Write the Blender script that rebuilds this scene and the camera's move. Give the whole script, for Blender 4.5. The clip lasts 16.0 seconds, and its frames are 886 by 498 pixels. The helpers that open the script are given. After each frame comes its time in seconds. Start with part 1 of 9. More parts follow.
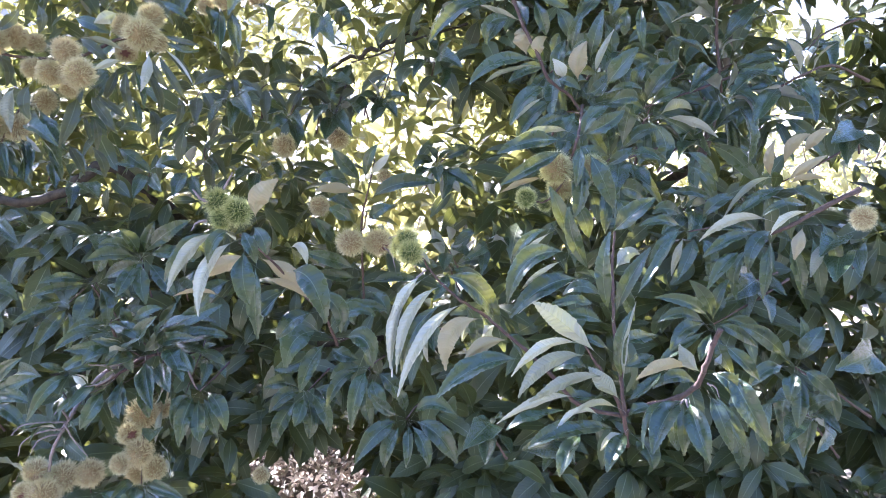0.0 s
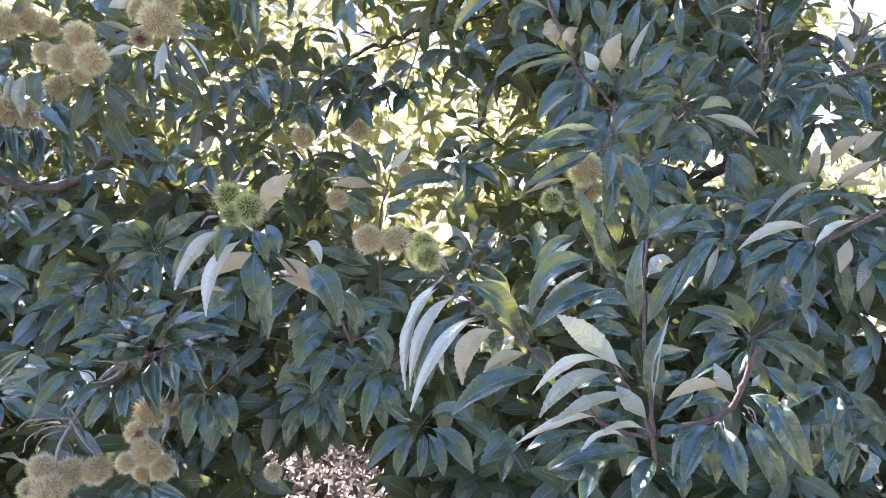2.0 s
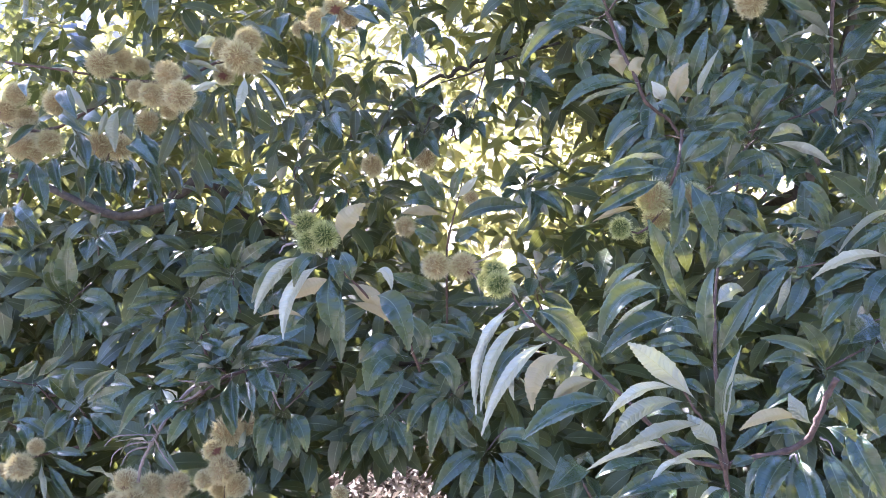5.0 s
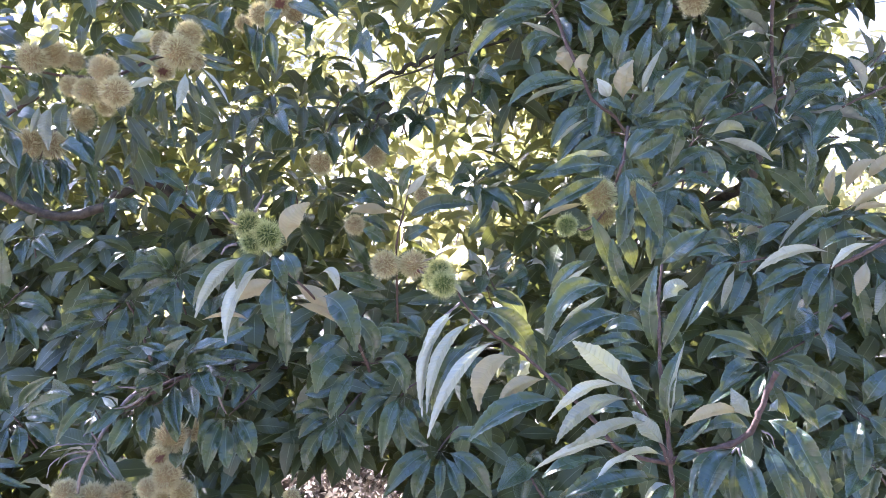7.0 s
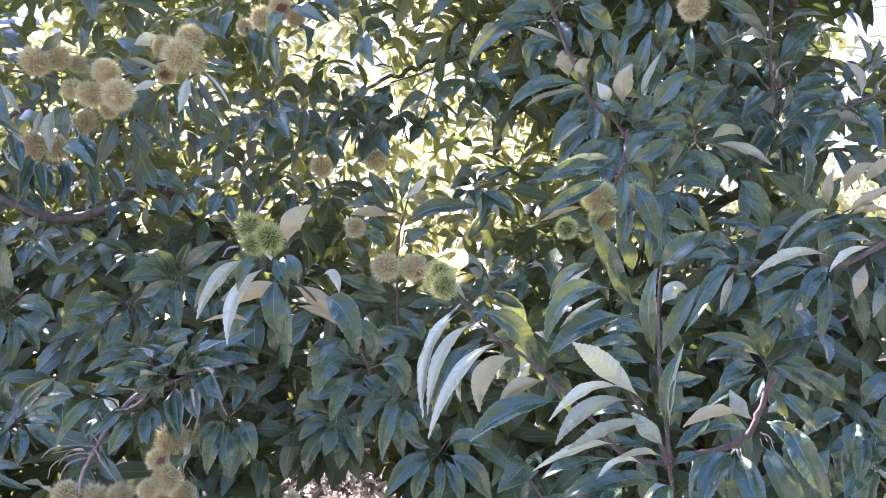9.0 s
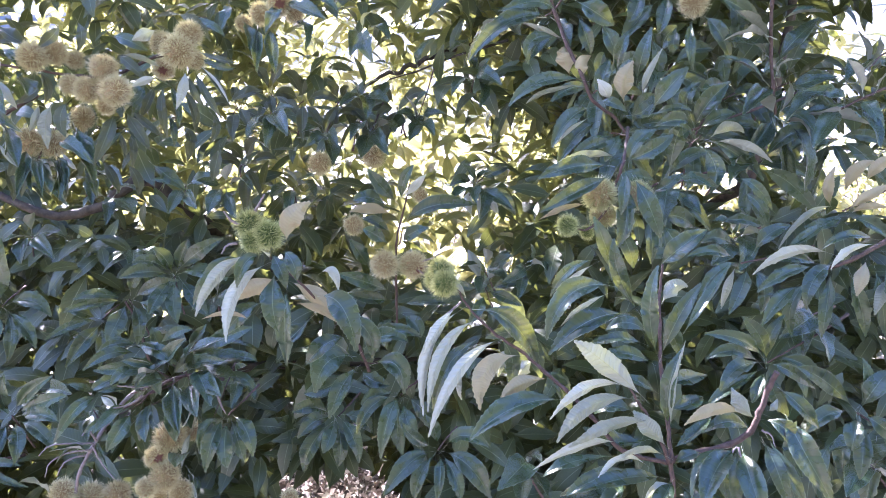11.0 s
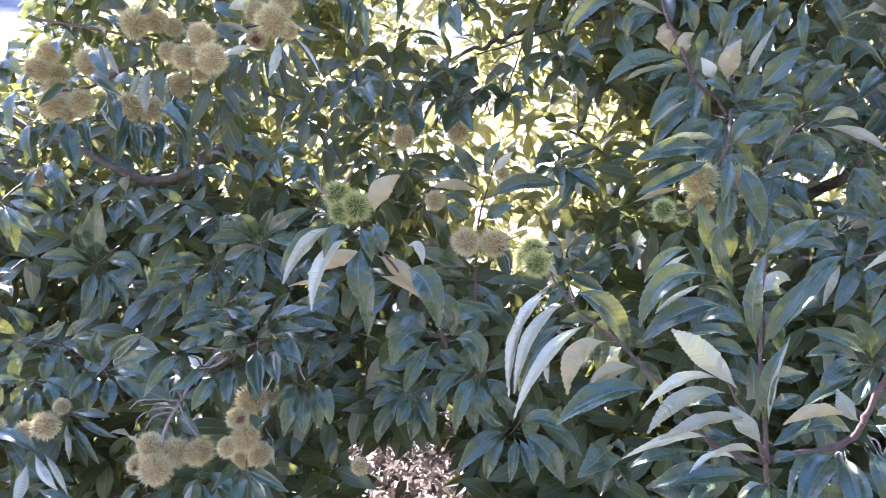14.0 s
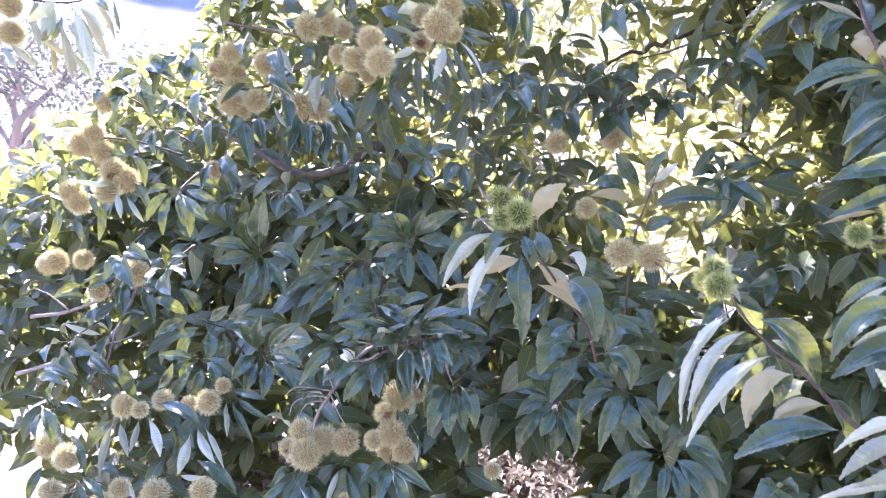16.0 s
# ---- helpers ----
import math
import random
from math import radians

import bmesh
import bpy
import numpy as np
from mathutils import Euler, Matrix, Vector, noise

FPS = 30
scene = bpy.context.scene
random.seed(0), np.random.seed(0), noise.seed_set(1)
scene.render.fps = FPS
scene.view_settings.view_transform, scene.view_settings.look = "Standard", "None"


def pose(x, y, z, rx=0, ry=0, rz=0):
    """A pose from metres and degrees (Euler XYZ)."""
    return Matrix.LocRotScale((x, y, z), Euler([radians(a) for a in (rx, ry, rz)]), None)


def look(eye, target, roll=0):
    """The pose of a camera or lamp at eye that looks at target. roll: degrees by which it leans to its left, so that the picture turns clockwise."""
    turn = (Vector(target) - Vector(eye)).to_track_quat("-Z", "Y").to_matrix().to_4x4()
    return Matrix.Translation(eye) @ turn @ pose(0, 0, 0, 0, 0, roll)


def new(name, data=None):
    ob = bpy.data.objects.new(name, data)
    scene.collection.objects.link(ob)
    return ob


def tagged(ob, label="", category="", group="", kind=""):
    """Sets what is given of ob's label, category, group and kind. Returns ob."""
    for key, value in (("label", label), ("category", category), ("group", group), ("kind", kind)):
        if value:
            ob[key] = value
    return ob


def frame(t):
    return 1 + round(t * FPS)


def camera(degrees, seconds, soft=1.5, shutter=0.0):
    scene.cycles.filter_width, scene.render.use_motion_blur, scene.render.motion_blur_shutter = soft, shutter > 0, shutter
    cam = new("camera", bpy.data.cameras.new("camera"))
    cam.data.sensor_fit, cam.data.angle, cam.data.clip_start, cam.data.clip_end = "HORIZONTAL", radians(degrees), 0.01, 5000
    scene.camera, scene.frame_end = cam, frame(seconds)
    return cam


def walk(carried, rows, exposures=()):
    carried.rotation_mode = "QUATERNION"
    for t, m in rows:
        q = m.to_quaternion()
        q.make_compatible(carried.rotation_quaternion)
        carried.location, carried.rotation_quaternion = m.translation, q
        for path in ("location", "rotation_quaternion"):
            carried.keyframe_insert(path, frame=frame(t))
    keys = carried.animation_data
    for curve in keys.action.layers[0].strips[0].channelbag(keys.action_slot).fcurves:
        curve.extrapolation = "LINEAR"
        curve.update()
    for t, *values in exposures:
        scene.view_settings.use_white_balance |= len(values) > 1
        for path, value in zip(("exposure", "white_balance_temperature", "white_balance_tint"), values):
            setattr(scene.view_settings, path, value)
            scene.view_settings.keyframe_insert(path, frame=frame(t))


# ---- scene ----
cam = camera(63.3, 16.0, 0.5, 0.25)
PATH = [
    (0, (-0.246, -0.069, 1.548), (0.219, 1.864, 1.329), -2.3),
    (0.5, (-0.254, -0.003, 1.556), (0.254, 1.922, 1.359), -2.9),
    (1, (-0.254, 0.018, 1.557), (0.212, 1.949, 1.323), -3.4),
    (1.5, (-0.233, 0.009, 1.561), (0.18, 1.949, 1.306), -1.6),
    (2, (-0.227, -0.007, 1.562), (0.176, 1.937, 1.315), -1.2),
    (2.5, (-0.229, -0.022, 1.561), (0.16, 1.926, 1.329), -1.3),
    (3, (-0.238, -0.029, 1.562), (0.103, 1.929, 1.338), -1.7),
    (3.2, (-0.243, -0.029, 1.565), (0.057, 1.937, 1.35), -1.9),
    (5.3, (-0.246, -0.033, 1.57), (-0.004, 1.945, 1.407), -1.5),
    (5.5, (-0.239, -0.034, 1.573), (0.029, 1.942, 1.416), -1.6),
    (6, (-0.226, -0.028, 1.573), (0.105, 1.938, 1.412), -2.2),
    (6.5, (-0.224, -0.025, 1.571), (0.128, 1.937, 1.4), -2.3),
    (7, (-0.227, -0.019, 1.571), (0.132, 1.94, 1.384), -1.8),
    (7.5, (-0.229, -0.02, 1.569), (0.137, 1.937, 1.384), -1.8),
    (8, (-0.229, -0.027, 1.569), (0.14, 1.93, 1.383), -2.0),
    (8.5, (-0.229, -0.028, 1.571), (0.134, 1.931, 1.397), -2.0),
    (9, (-0.23, -0.025, 1.569), (0.131, 1.935, 1.393), -1.7),
    (9.2, (-0.23, -0.019, 1.569), (0.132, 1.939, 1.38), -1.5),
    (11.5, (-0.234, -0.019, 1.568), (0.136, 1.938, 1.386), -1.6),
    (12, (-0.234, -0.019, 1.568), (0.145, 1.934, 1.372), -1.2),
    (12.5, (-0.229, -0.02, 1.57), (0.169, 1.931, 1.383), -1.1),
    (13, (-0.234, -0.013, 1.568), (0.111, 1.947, 1.361), -0.7),
    (13.5, (-0.25, -0.002, 1.57), (-0.006, 1.97, 1.338), 0.3),
    (14, (-0.263, 0.002, 1.565), (-0.081, 1.979, 1.325), 0.5),
    (14.5, (-0.285, 0.013, 1.556), (-0.253, 1.992, 1.263), 0.4),
    (15, (-0.3, 0.019, 1.556), (-0.349, 1.994, 1.239), 0.5),
    (15.5, (-0.306, 0.015, 1.558), (-0.393, 1.988, 1.244), 0.5),
    (16, (-0.325, 0.015, 1.575), (-0.484, 1.993, 1.325), 2.6),
]
walk(cam, [(t, look(eye, target, roll)) for t, eye, target, roll in PATH], exposures=((0, 3.47, 5580, 25.5), (1, 3.46, 5590, 26.5), (2, 3.48, 5595, 28.5), (3, 3.52, 5595, 28.5), (5.5, 3.51, 5590, 29.5), (6, 3.49, 5585, 30.0), (7, 3.45, 5590, 28.0), (8, 3.5, 5590, 31.0), (9, 3.48, 5590, 28.5), (12, 3.53, 5585, 31.0), (13, 3.52, 5590, 29.5), (14.5, 3.58, 5585, 29.5), (16, 3.85, 5600, 32.5)))

# ---- light ----
SUN_EL, SUN_AZ = 34.0, -24.0
world = bpy.data.worlds.new("world")
scene.world = world
world.use_nodes = True
wn = world.node_tree.nodes
sky = wn.new("ShaderNodeTexSky")
sky.sky_type, sky.sun_disc = "NISHITA", False
sky.sun_elevation, sky.sun_rotation = radians(SUN_EL), radians(SUN_AZ)
sky.dust_density, sky.air_density, sky.ozone_density = 1.4, 1.0, 2.0
world.node_tree.links.new(sky.outputs[0], wn["Background"].inputs[0])
wn["Background"].inputs[1].default_value = 0.115
sun = new("sun", bpy.data.lights.new("sun", "SUN"))
sun.data.energy, sun.data.angle, sun.data.color = 5.0, radians(0.6), (1.0, 0.94, 0.84)
toward = Vector((math.sin(radians(SUN_AZ)) * math.cos(radians(SUN_EL)), math.cos(radians(SUN_AZ)) * math.cos(radians(SUN_EL)), math.sin(radians(SUN_EL))))
sun.matrix_world = look(toward * 30, (0, 0, 0))


# ---- materials ----
def shader(name, rough=0.6, metal=0.0):
    m = bpy.data.materials.new(name)
    m.use_nodes = True
    nt = m.node_tree
    b = nt.nodes["Principled BSDF"]
    b.inputs["Roughness"].default_value, b.inputs["Metallic"].default_value = rough, metal
    return m, nt, b


def node(nt, kind, **inputs):
    n = nt.nodes.new(kind)
    for key, value in inputs.items():
        n.inputs[key.replace("_", " ")].default_value = value
    return n


def ramp(nt, factor, *stops):
    r = nt.nodes.new("ShaderNodeValToRGB")
    while len(r.color_ramp.elements) < len(stops):
        r.color_ramp.elements.new(0.5)
    for e, (at, c) in zip(r.color_ramp.elements, stops):
        e.position, e.color = at, (*c, 1)
    nt.links.new(factor, r.inputs[0])
    return r.outputs[0]


def math_node(nt, op, a, b=None, c=None):
    n = nt.nodes.new("ShaderNodeMath")
    n.operation = op
    for k, v in enumerate((a, b, c)):
        if v is None:
            continue
        if isinstance(v, (int, float)):
            n.inputs[k].default_value = v
        else:
            nt.links.new(v, n.inputs[k])
    return n.outputs[0]


def mixed(nt, factor, a, b, how="MIX"):
    n = nt.nodes.new("ShaderNodeMix")
    n.data_type, n.blend_type = "RGBA", how
    for k, v in ((0, factor), (6, a), (7, b)):
        if isinstance(v, (int, float)):
            n.inputs[k].default_value = v
        elif isinstance(v, tuple):
            n.inputs[k].default_value = (*v, 1)
        else:
            nt.links.new(v, n.inputs[k])
    return n.outputs[2]


def leaf_material(name, dark, light, through_colour, rough, gloss, glow, single=False, relief=0.24):
    """A leaf: midrib and side veins from the leaf's own coordinates, blotches, gloss, and light passing through the blade."""
    m, nt, b = shader(name, rough)
    uv = nt.nodes.new("ShaderNodeUVMap")
    sep = nt.nodes.new("ShaderNodeSeparateXYZ")
    nt.links.new(uv.outputs[0], sep.inputs[0])
    across = math_node(nt, "ABSOLUTE", math_node(nt, "SUBTRACT", sep.outputs[0], 0.5))
    side = math_node(nt, "SUBTRACT", sep.outputs[1], math_node(nt, "MULTIPLY", across, 0.28 if single else 0.0))
    vein = math_node(nt, "PINGPONG", math_node(nt, "MULTIPLY", side, 15.0), 0.5)
    vein_line = math_node(nt, "SMOOTH_MIN", math_node(nt, "MULTIPLY", vein, 3.5), 1.0, 0.2)
    rib = math_node(nt, "MINIMUM", math_node(nt, "MULTIPLY", across, math_node(nt, "MULTIPLY_ADD", sep.outputs[1], 34.0, 24.0)), 1.0)
    info = nt.nodes.new("ShaderNodeNewGeometry" if single else "ShaderNodeObjectInfo")
    rnd = info.outputs["Random Per Island"] if single else info.outputs["Random"]
    coord = nt.nodes.new("ShaderNodeTexCoord")
    spots = node(nt, "ShaderNodeTexNoise", Scale=38.0, Detail=4.0)
    nt.links.new(coord.outputs["Object"], spots.inputs["Vector"])
    base = mixed(nt, rnd, dark, light)
    base = mixed(nt, ramp(nt, spots.outputs[0], (0.42, (0, 0, 0)), (0.75, (0.5, 0.5, 0.5))), base, tuple(v * 0.62 + 0.012 for v in light))
    base = mixed(nt, math_node(nt, "MULTIPLY_ADD", vein_line, -0.1, 0.1), base, tuple(v * 1.6 for v in light))
    base = mixed(nt, math_node(nt, "MULTIPLY_ADD", rib, -0.7, 0.7), base, (0.3, 0.34, 0.2))
    edge = math_node(nt, "MULTIPLY", math_node(nt, "MAXIMUM", math_node(nt, "SUBTRACT", across, 0.472), 0.0), 13.0)
    base = mixed(nt, edge, base, (0.34, 0.37, 0.25))
    nt.links.new(base, b.inputs["Base Color"])
    b.inputs["Specular IOR Level"].default_value = gloss
    shine = ramp(nt, spots.outputs[0], (0.3, (rough * 0.8,) * 3), (0.7, (rough * 1.3,) * 3))
    nt.links.new(shine, b.inputs["Roughness"])
    bump = node(nt, "ShaderNodeBump", Strength=relief, Distance=0.001)
    nt.links.new(math_node(nt, "ADD", vein_line, math_node(nt, "MULTIPLY", spots.outputs[0], 0.7)), bump.inputs["Height"])
    nt.links.new(bump.outputs[0], b.inputs["Normal"])
    tr = nt.nodes.new("ShaderNodeBsdfTranslucent")
    hue = mixed(nt, rnd, through_colour, tuple(v * 0.7 for v in through_colour))
    nt.links.new(mixed(nt, math_node(nt, "MULTIPLY_ADD", vein_line, -0.35, 0.35), hue, tuple(v * 0.5 for v in through_colour)), tr.inputs[0])
    nt.links.new(bump.outputs[0], tr.inputs["Normal"])
    mix = nt.nodes.new("ShaderNodeMixShader")
    mix.inputs[0].default_value = glow
    nt.links.new(b.outputs[0], mix.inputs[1])
    nt.links.new(tr.outputs[0], mix.inputs[2])
    nt.links.new(mix.outputs[0], nt.nodes["Material Output"].inputs[0])
    return m


LEAF_TOP = leaf_material("leaf_upper_side", (0.01, 0.029, 0.019), (0.043, 0.074, 0.043), (0.62, 0.66, 0.15), 0.27, 0.72, 0.2, relief=0.18)
LEAF_DUSTY = leaf_material("leaf_dusty_upper_side", (0.028, 0.036, 0.02), (0.085, 0.092, 0.058), (0.62, 0.62, 0.18), 0.4, 0.42, 0.2, relief=0.22)
LEAF_UNDER = leaf_material("leaf_under_side", (0.19, 0.212, 0.19), (0.57, 0.59, 0.555), (0.76, 0.74, 0.42), 0.6, 0.3, 0.3, relief=0.55)
# one crown leaf in three tones: shade, sun and backlight put into its colour
LEAF_SHADED = leaf_material("leaf_crown_shaded", (0.016, 0.029, 0.013), (0.05, 0.07, 0.03), (0.56, 0.6, 0.13), 0.38, 0.65, 0.13, True)
LEAF_SUNLIT = leaf_material("leaf_sunlit", (0.07, 0.09, 0.03), (0.15, 0.16, 0.055), (0.74, 0.69, 0.27), 0.4, 0.6, 0.4, True)
LEAF_BACKLIT = leaf_material("leaf_crown_backlit", (0.04, 0.055, 0.026), (0.11, 0.13, 0.06), (0.68, 0.68, 0.24), 0.4, 0.6, 0.38, True)
# far tree's leaves, greyed in colour as haze would do
LEAF_HAZED = leaf_material("leaf_hazed_far_tree", (0.06, 0.065, 0.06), (0.13, 0.13, 0.12), (0.4, 0.4, 0.32), 0.6, 0.3, 0.15, True)
LEAF_TAN = leaf_material("leaf_beige_felt", (0.3, 0.26, 0.175), (0.42, 0.37, 0.26), (0.6, 0.5, 0.24), 0.75, 0.2, 0.25)


def bark_material(name, dark, light, scale):
    m, nt, b = shader(name, 0.85)
    coord = nt.nodes.new("ShaderNodeTexCoord")
    a = node(nt, "ShaderNodeTexNoise", Scale=scale, Detail=7.0, Roughness=0.65)
    c = node(nt, "ShaderNodeTexNoise", Scale=scale * 0.12, Detail=3.0)
    for n in (a, c):
        nt.links.new(coord.outputs["Object"], n.inputs["Vector"])
    col = ramp(nt, a.outputs[0], (0.32, dark), (0.7, light))
    nt.links.new(mixed(nt, math_node(nt, "MULTIPLY", c.outputs[0], 0.6), col, tuple(v * 1.3 for v in dark)), b.inputs["Base Color"])
    bump = node(nt, "ShaderNodeBump", Strength=0.7, Distance=0.004)
    nt.links.new(a.outputs[0], bump.inputs["Height"])
    nt.links.new(bump.outputs[0], b.inputs["Normal"])
    return m


BARK = bark_material("bark", (0.03, 0.022, 0.018), (0.13, 0.1, 0.08), 60.0)
TWIG = bark_material("twig_bark", (0.05, 0.028, 0.024), (0.15, 0.095, 0.08), 140.0)
TWIG_PALE = bark_material("twig_bark_pale", (0.15, 0.115, 0.115), (0.36, 0.3, 0.3), 140.0)


def burr_material(name, low, high, glow):
    """Spines, darker at the root and paler towards the tip."""
    m, nt, b = shader(name, 0.7)
    info = nt.nodes.new("ShaderNodeObjectInfo")
    geo = nt.nodes.new("ShaderNodeNewGeometry")
    coord = nt.nodes.new("ShaderNodeTexCoord")
    out = nt.nodes.new("ShaderNodeVectorMath")
    out.operation = "LENGTH"
    nt.links.new(coord.outputs["Object"], out.inputs[0])
    along = math_node(nt, "MINIMUM", math_node(nt, "MULTIPLY", math_node(nt, "MAXIMUM", math_node(nt, "SUBTRACT", out.outputs["Value"], 0.35), 0.0), 6.5), 1.0)
    along = math_node(nt, "MULTIPLY", along, math_node(nt, "MULTIPLY_ADD", geo.outputs["Random Per Island"], 0.5, 0.5))
    col = mixed(nt, along, low, high)
    nt.links.new(mixed(nt, math_node(nt, "MULTIPLY", math_node(nt, "POWER", info.outputs["Random"], 2.0), 0.45), col, (high[0] * 0.6, high[1] * 0.5, high[2] * 0.42)), b.inputs["Base Color"])
    tr = nt.nodes.new("ShaderNodeBsdfTranslucent")
    nt.links.new(col, tr.inputs[0])
    mix = nt.nodes.new("ShaderNodeMixShader")
    mix.inputs[0].default_value = glow
    nt.links.new(b.outputs[0], mix.inputs[1])
    nt.links.new(tr.outputs[0], mix.inputs[2])
    nt.links.new(mix.outputs[0], nt.nodes["Material Output"].inputs[0])
    return m


SPINE_TAN = burr_material("spines_tan", (0.52, 0.45, 0.24), (0.93, 0.88, 0.63), 0.3)
SPINE_OLIVE = burr_material("spines_olive", (0.3, 0.3, 0.1), (0.84, 0.84, 0.54), 0.3)
SPINE_GREEN = burr_material("spines_green", (0.13, 0.18, 0.02), (0.8, 0.8, 0.42), 0.3)
HUSK_TAN = bark_material("husk_tan", (0.24, 0.16, 0.08), (0.4, 0.3, 0.17), 120.0)
HUSK_GREEN = bark_material("husk_green", (0.03, 0.055, 0.012), (0.08, 0.12, 0.03), 120.0)
HUSK_SCAR = bark_material("husk_scar", (0.09, 0.03, 0.025), (0.3, 0.14, 0.12), 150.0)


def ground_material():
    m, nt, b = shader("dry_litter", 0.95)
    coord = nt.nodes.new("ShaderNodeTexCoord")
    a = node(nt, "ShaderNodeTexNoise", Scale=9.0, Detail=9.0, Roughness=0.7)
    c = node(nt, "ShaderNodeTexNoise", Scale=0.5, Detail=5.0)
    d = node(nt, "ShaderNodeTexVoronoi", Scale=26.0)
    for n in (a, c, d):
        nt.links.new(coord.outputs["Object"], n.inputs["Vector"])
    col = ramp(nt, a.outputs[0], (0.34, (0.08, 0.062, 0.052)), (0.5, (0.29, 0.25, 0.22)), (0.68, (0.46, 0.42, 0.38)))
    col = mixed(nt, ramp(nt, c.outputs[0], (0.45, (0, 0, 0)), (0.62, (0.8, 0.8, 0.8))), col, (0.22, 0.22, 0.13))
    col = mixed(nt, math_node(nt, "MULTIPLY", d.outputs["Distance"], 0.7), col, (0.36, 0.31, 0.28))
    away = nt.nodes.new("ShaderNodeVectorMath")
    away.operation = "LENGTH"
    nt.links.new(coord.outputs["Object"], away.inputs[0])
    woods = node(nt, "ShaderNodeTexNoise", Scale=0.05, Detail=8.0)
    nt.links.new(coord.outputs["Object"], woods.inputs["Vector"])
    # far woods, their colour raised to a pale bluish grey in place of haze
    hazed_wood = ramp(nt, woods.outputs[0], (0.4, (0.1, 0.105, 0.114)), (0.65, (0.17, 0.174, 0.182)))
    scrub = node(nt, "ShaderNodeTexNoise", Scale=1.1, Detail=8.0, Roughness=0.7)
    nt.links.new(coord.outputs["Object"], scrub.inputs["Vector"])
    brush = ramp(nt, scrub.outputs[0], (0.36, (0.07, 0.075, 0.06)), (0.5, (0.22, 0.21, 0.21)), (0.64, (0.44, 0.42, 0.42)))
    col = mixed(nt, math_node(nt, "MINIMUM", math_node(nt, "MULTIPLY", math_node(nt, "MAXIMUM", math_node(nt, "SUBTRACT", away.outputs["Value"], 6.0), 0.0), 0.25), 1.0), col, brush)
    col = mixed(nt, math_node(nt, "MINIMUM", math_node(nt, "MULTIPLY", math_node(nt, "MAXIMUM", math_node(nt, "SUBTRACT", away.outputs["Value"], 60.0), 0.0), 0.02), 1.0), col, hazed_wood)
    place = nt.nodes.new("ShaderNodeSeparateXYZ")
    nt.links.new(coord.outputs["Object"], place.inputs[0])
    # dark growth on the added slope behind the path, to dim leaf reflections
    unseen_thicket = ramp(nt, scrub.outputs[0], (0.38, (0.02, 0.03, 0.014)), (0.62, (0.085, 0.1, 0.05)))
    col = mixed(nt, math_node(nt, "MINIMUM", math_node(nt, "MULTIPLY", math_node(nt, "MAXIMUM", math_node(nt, "MULTIPLY_ADD", place.outputs[1], -1.0, -3.0), 0.0), 0.5), 1.0), col, unseen_thicket)
    nt.links.new(col, b.inputs["Base Color"])
    bump = node(nt, "ShaderNodeBump", Strength=0.9, Distance=0.03)
    nt.links.new(a.outputs[0], bump.inputs["Height"])
    nt.links.new(bump.outputs[0], b.inputs["Normal"])
    return m


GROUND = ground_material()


# ---- mesh helpers ----
def part(name, bm, material, parent=None, label=""):
    """Links a bmesh as one mesh object, under a thing or a part where one is given."""
    me = bpy.data.meshes.new(name)
    bm.to_mesh(me)
    bm.free()
    for mat in material if isinstance(material, (list, tuple)) else [material]:
        me.materials.append(mat)
    ob = new(name, me)
    ob.parent = parent
    return tagged(ob, label)


def join(ob, thing):
    """Makes ob, which stands in world coordinates, a part of thing."""
    ob.parent = thing
    ob.matrix_parent_inverse = Matrix.Translation(thing.location).inverted()
    return ob


def tube(bm, points, radii, sides=8):
    """A tapered, closed tube along points."""
    rings = []
    pts = [Vector(p) for p in points]
    for k, p in enumerate(pts):
        d = (pts[min(k + 1, len(pts) - 1)] - pts[max(k - 1, 0)]).normalized()
        u = d.orthogonal().normalized() if not rings else (prev - d * prev.dot(d)).normalized()
        prev = u
        v = d.cross(u)
        rings.append([bm.verts.new(p + (u * math.cos(a) + v * math.sin(a)) * radii[k]) for a in (2 * math.pi * j / sides for j in range(sides))])
    for r0, r1 in zip(rings, rings[1:]):
        for j in range(sides):
            f = bm.faces.new((r0[j], r0[(j + 1) % sides], r1[(j + 1) % sides], r1[j]))
            f.smooth = True
    bm.faces.new(rings[0][::-1])
    bm.faces.new(rings[-1])


def curve_points(points, steps, wobble=0.0, seed=0):
    """A smooth line through control points, with a little wander."""
    p = [Vector(v) for v in points]
    p = [p[0] * 2 - p[1]] + p + [p[-1] * 2 - p[-2]]
    rng = random.Random(seed)
    out = []
    for k in range(1, len(p) - 2):
        for j in range(steps):
            t = j / steps
            a, b, c, d = p[k - 1:k + 3]
            q = 0.5 * ((2 * b) + (c - a) * t + (2 * a - 5 * b + 4 * c - d) * t * t + (3 * b - a - 3 * c + d) * t ** 3)
            out.append(q + Vector([rng.uniform(-wobble, wobble) for _ in range(3)]))
    return out + [p[-2]]


def outline(s):
    """Half-width of a chestnut blade at s along its length, 1 at the widest."""
    if s < 0.42:
        return math.sin(0.5 * math.pi * max(0.0, s) / 0.42) ** 0.92
    return max(0.0, math.cos(0.5 * math.pi * ((min(1.0, s) - 0.42) / 0.58) ** 1.15)) ** 1.1


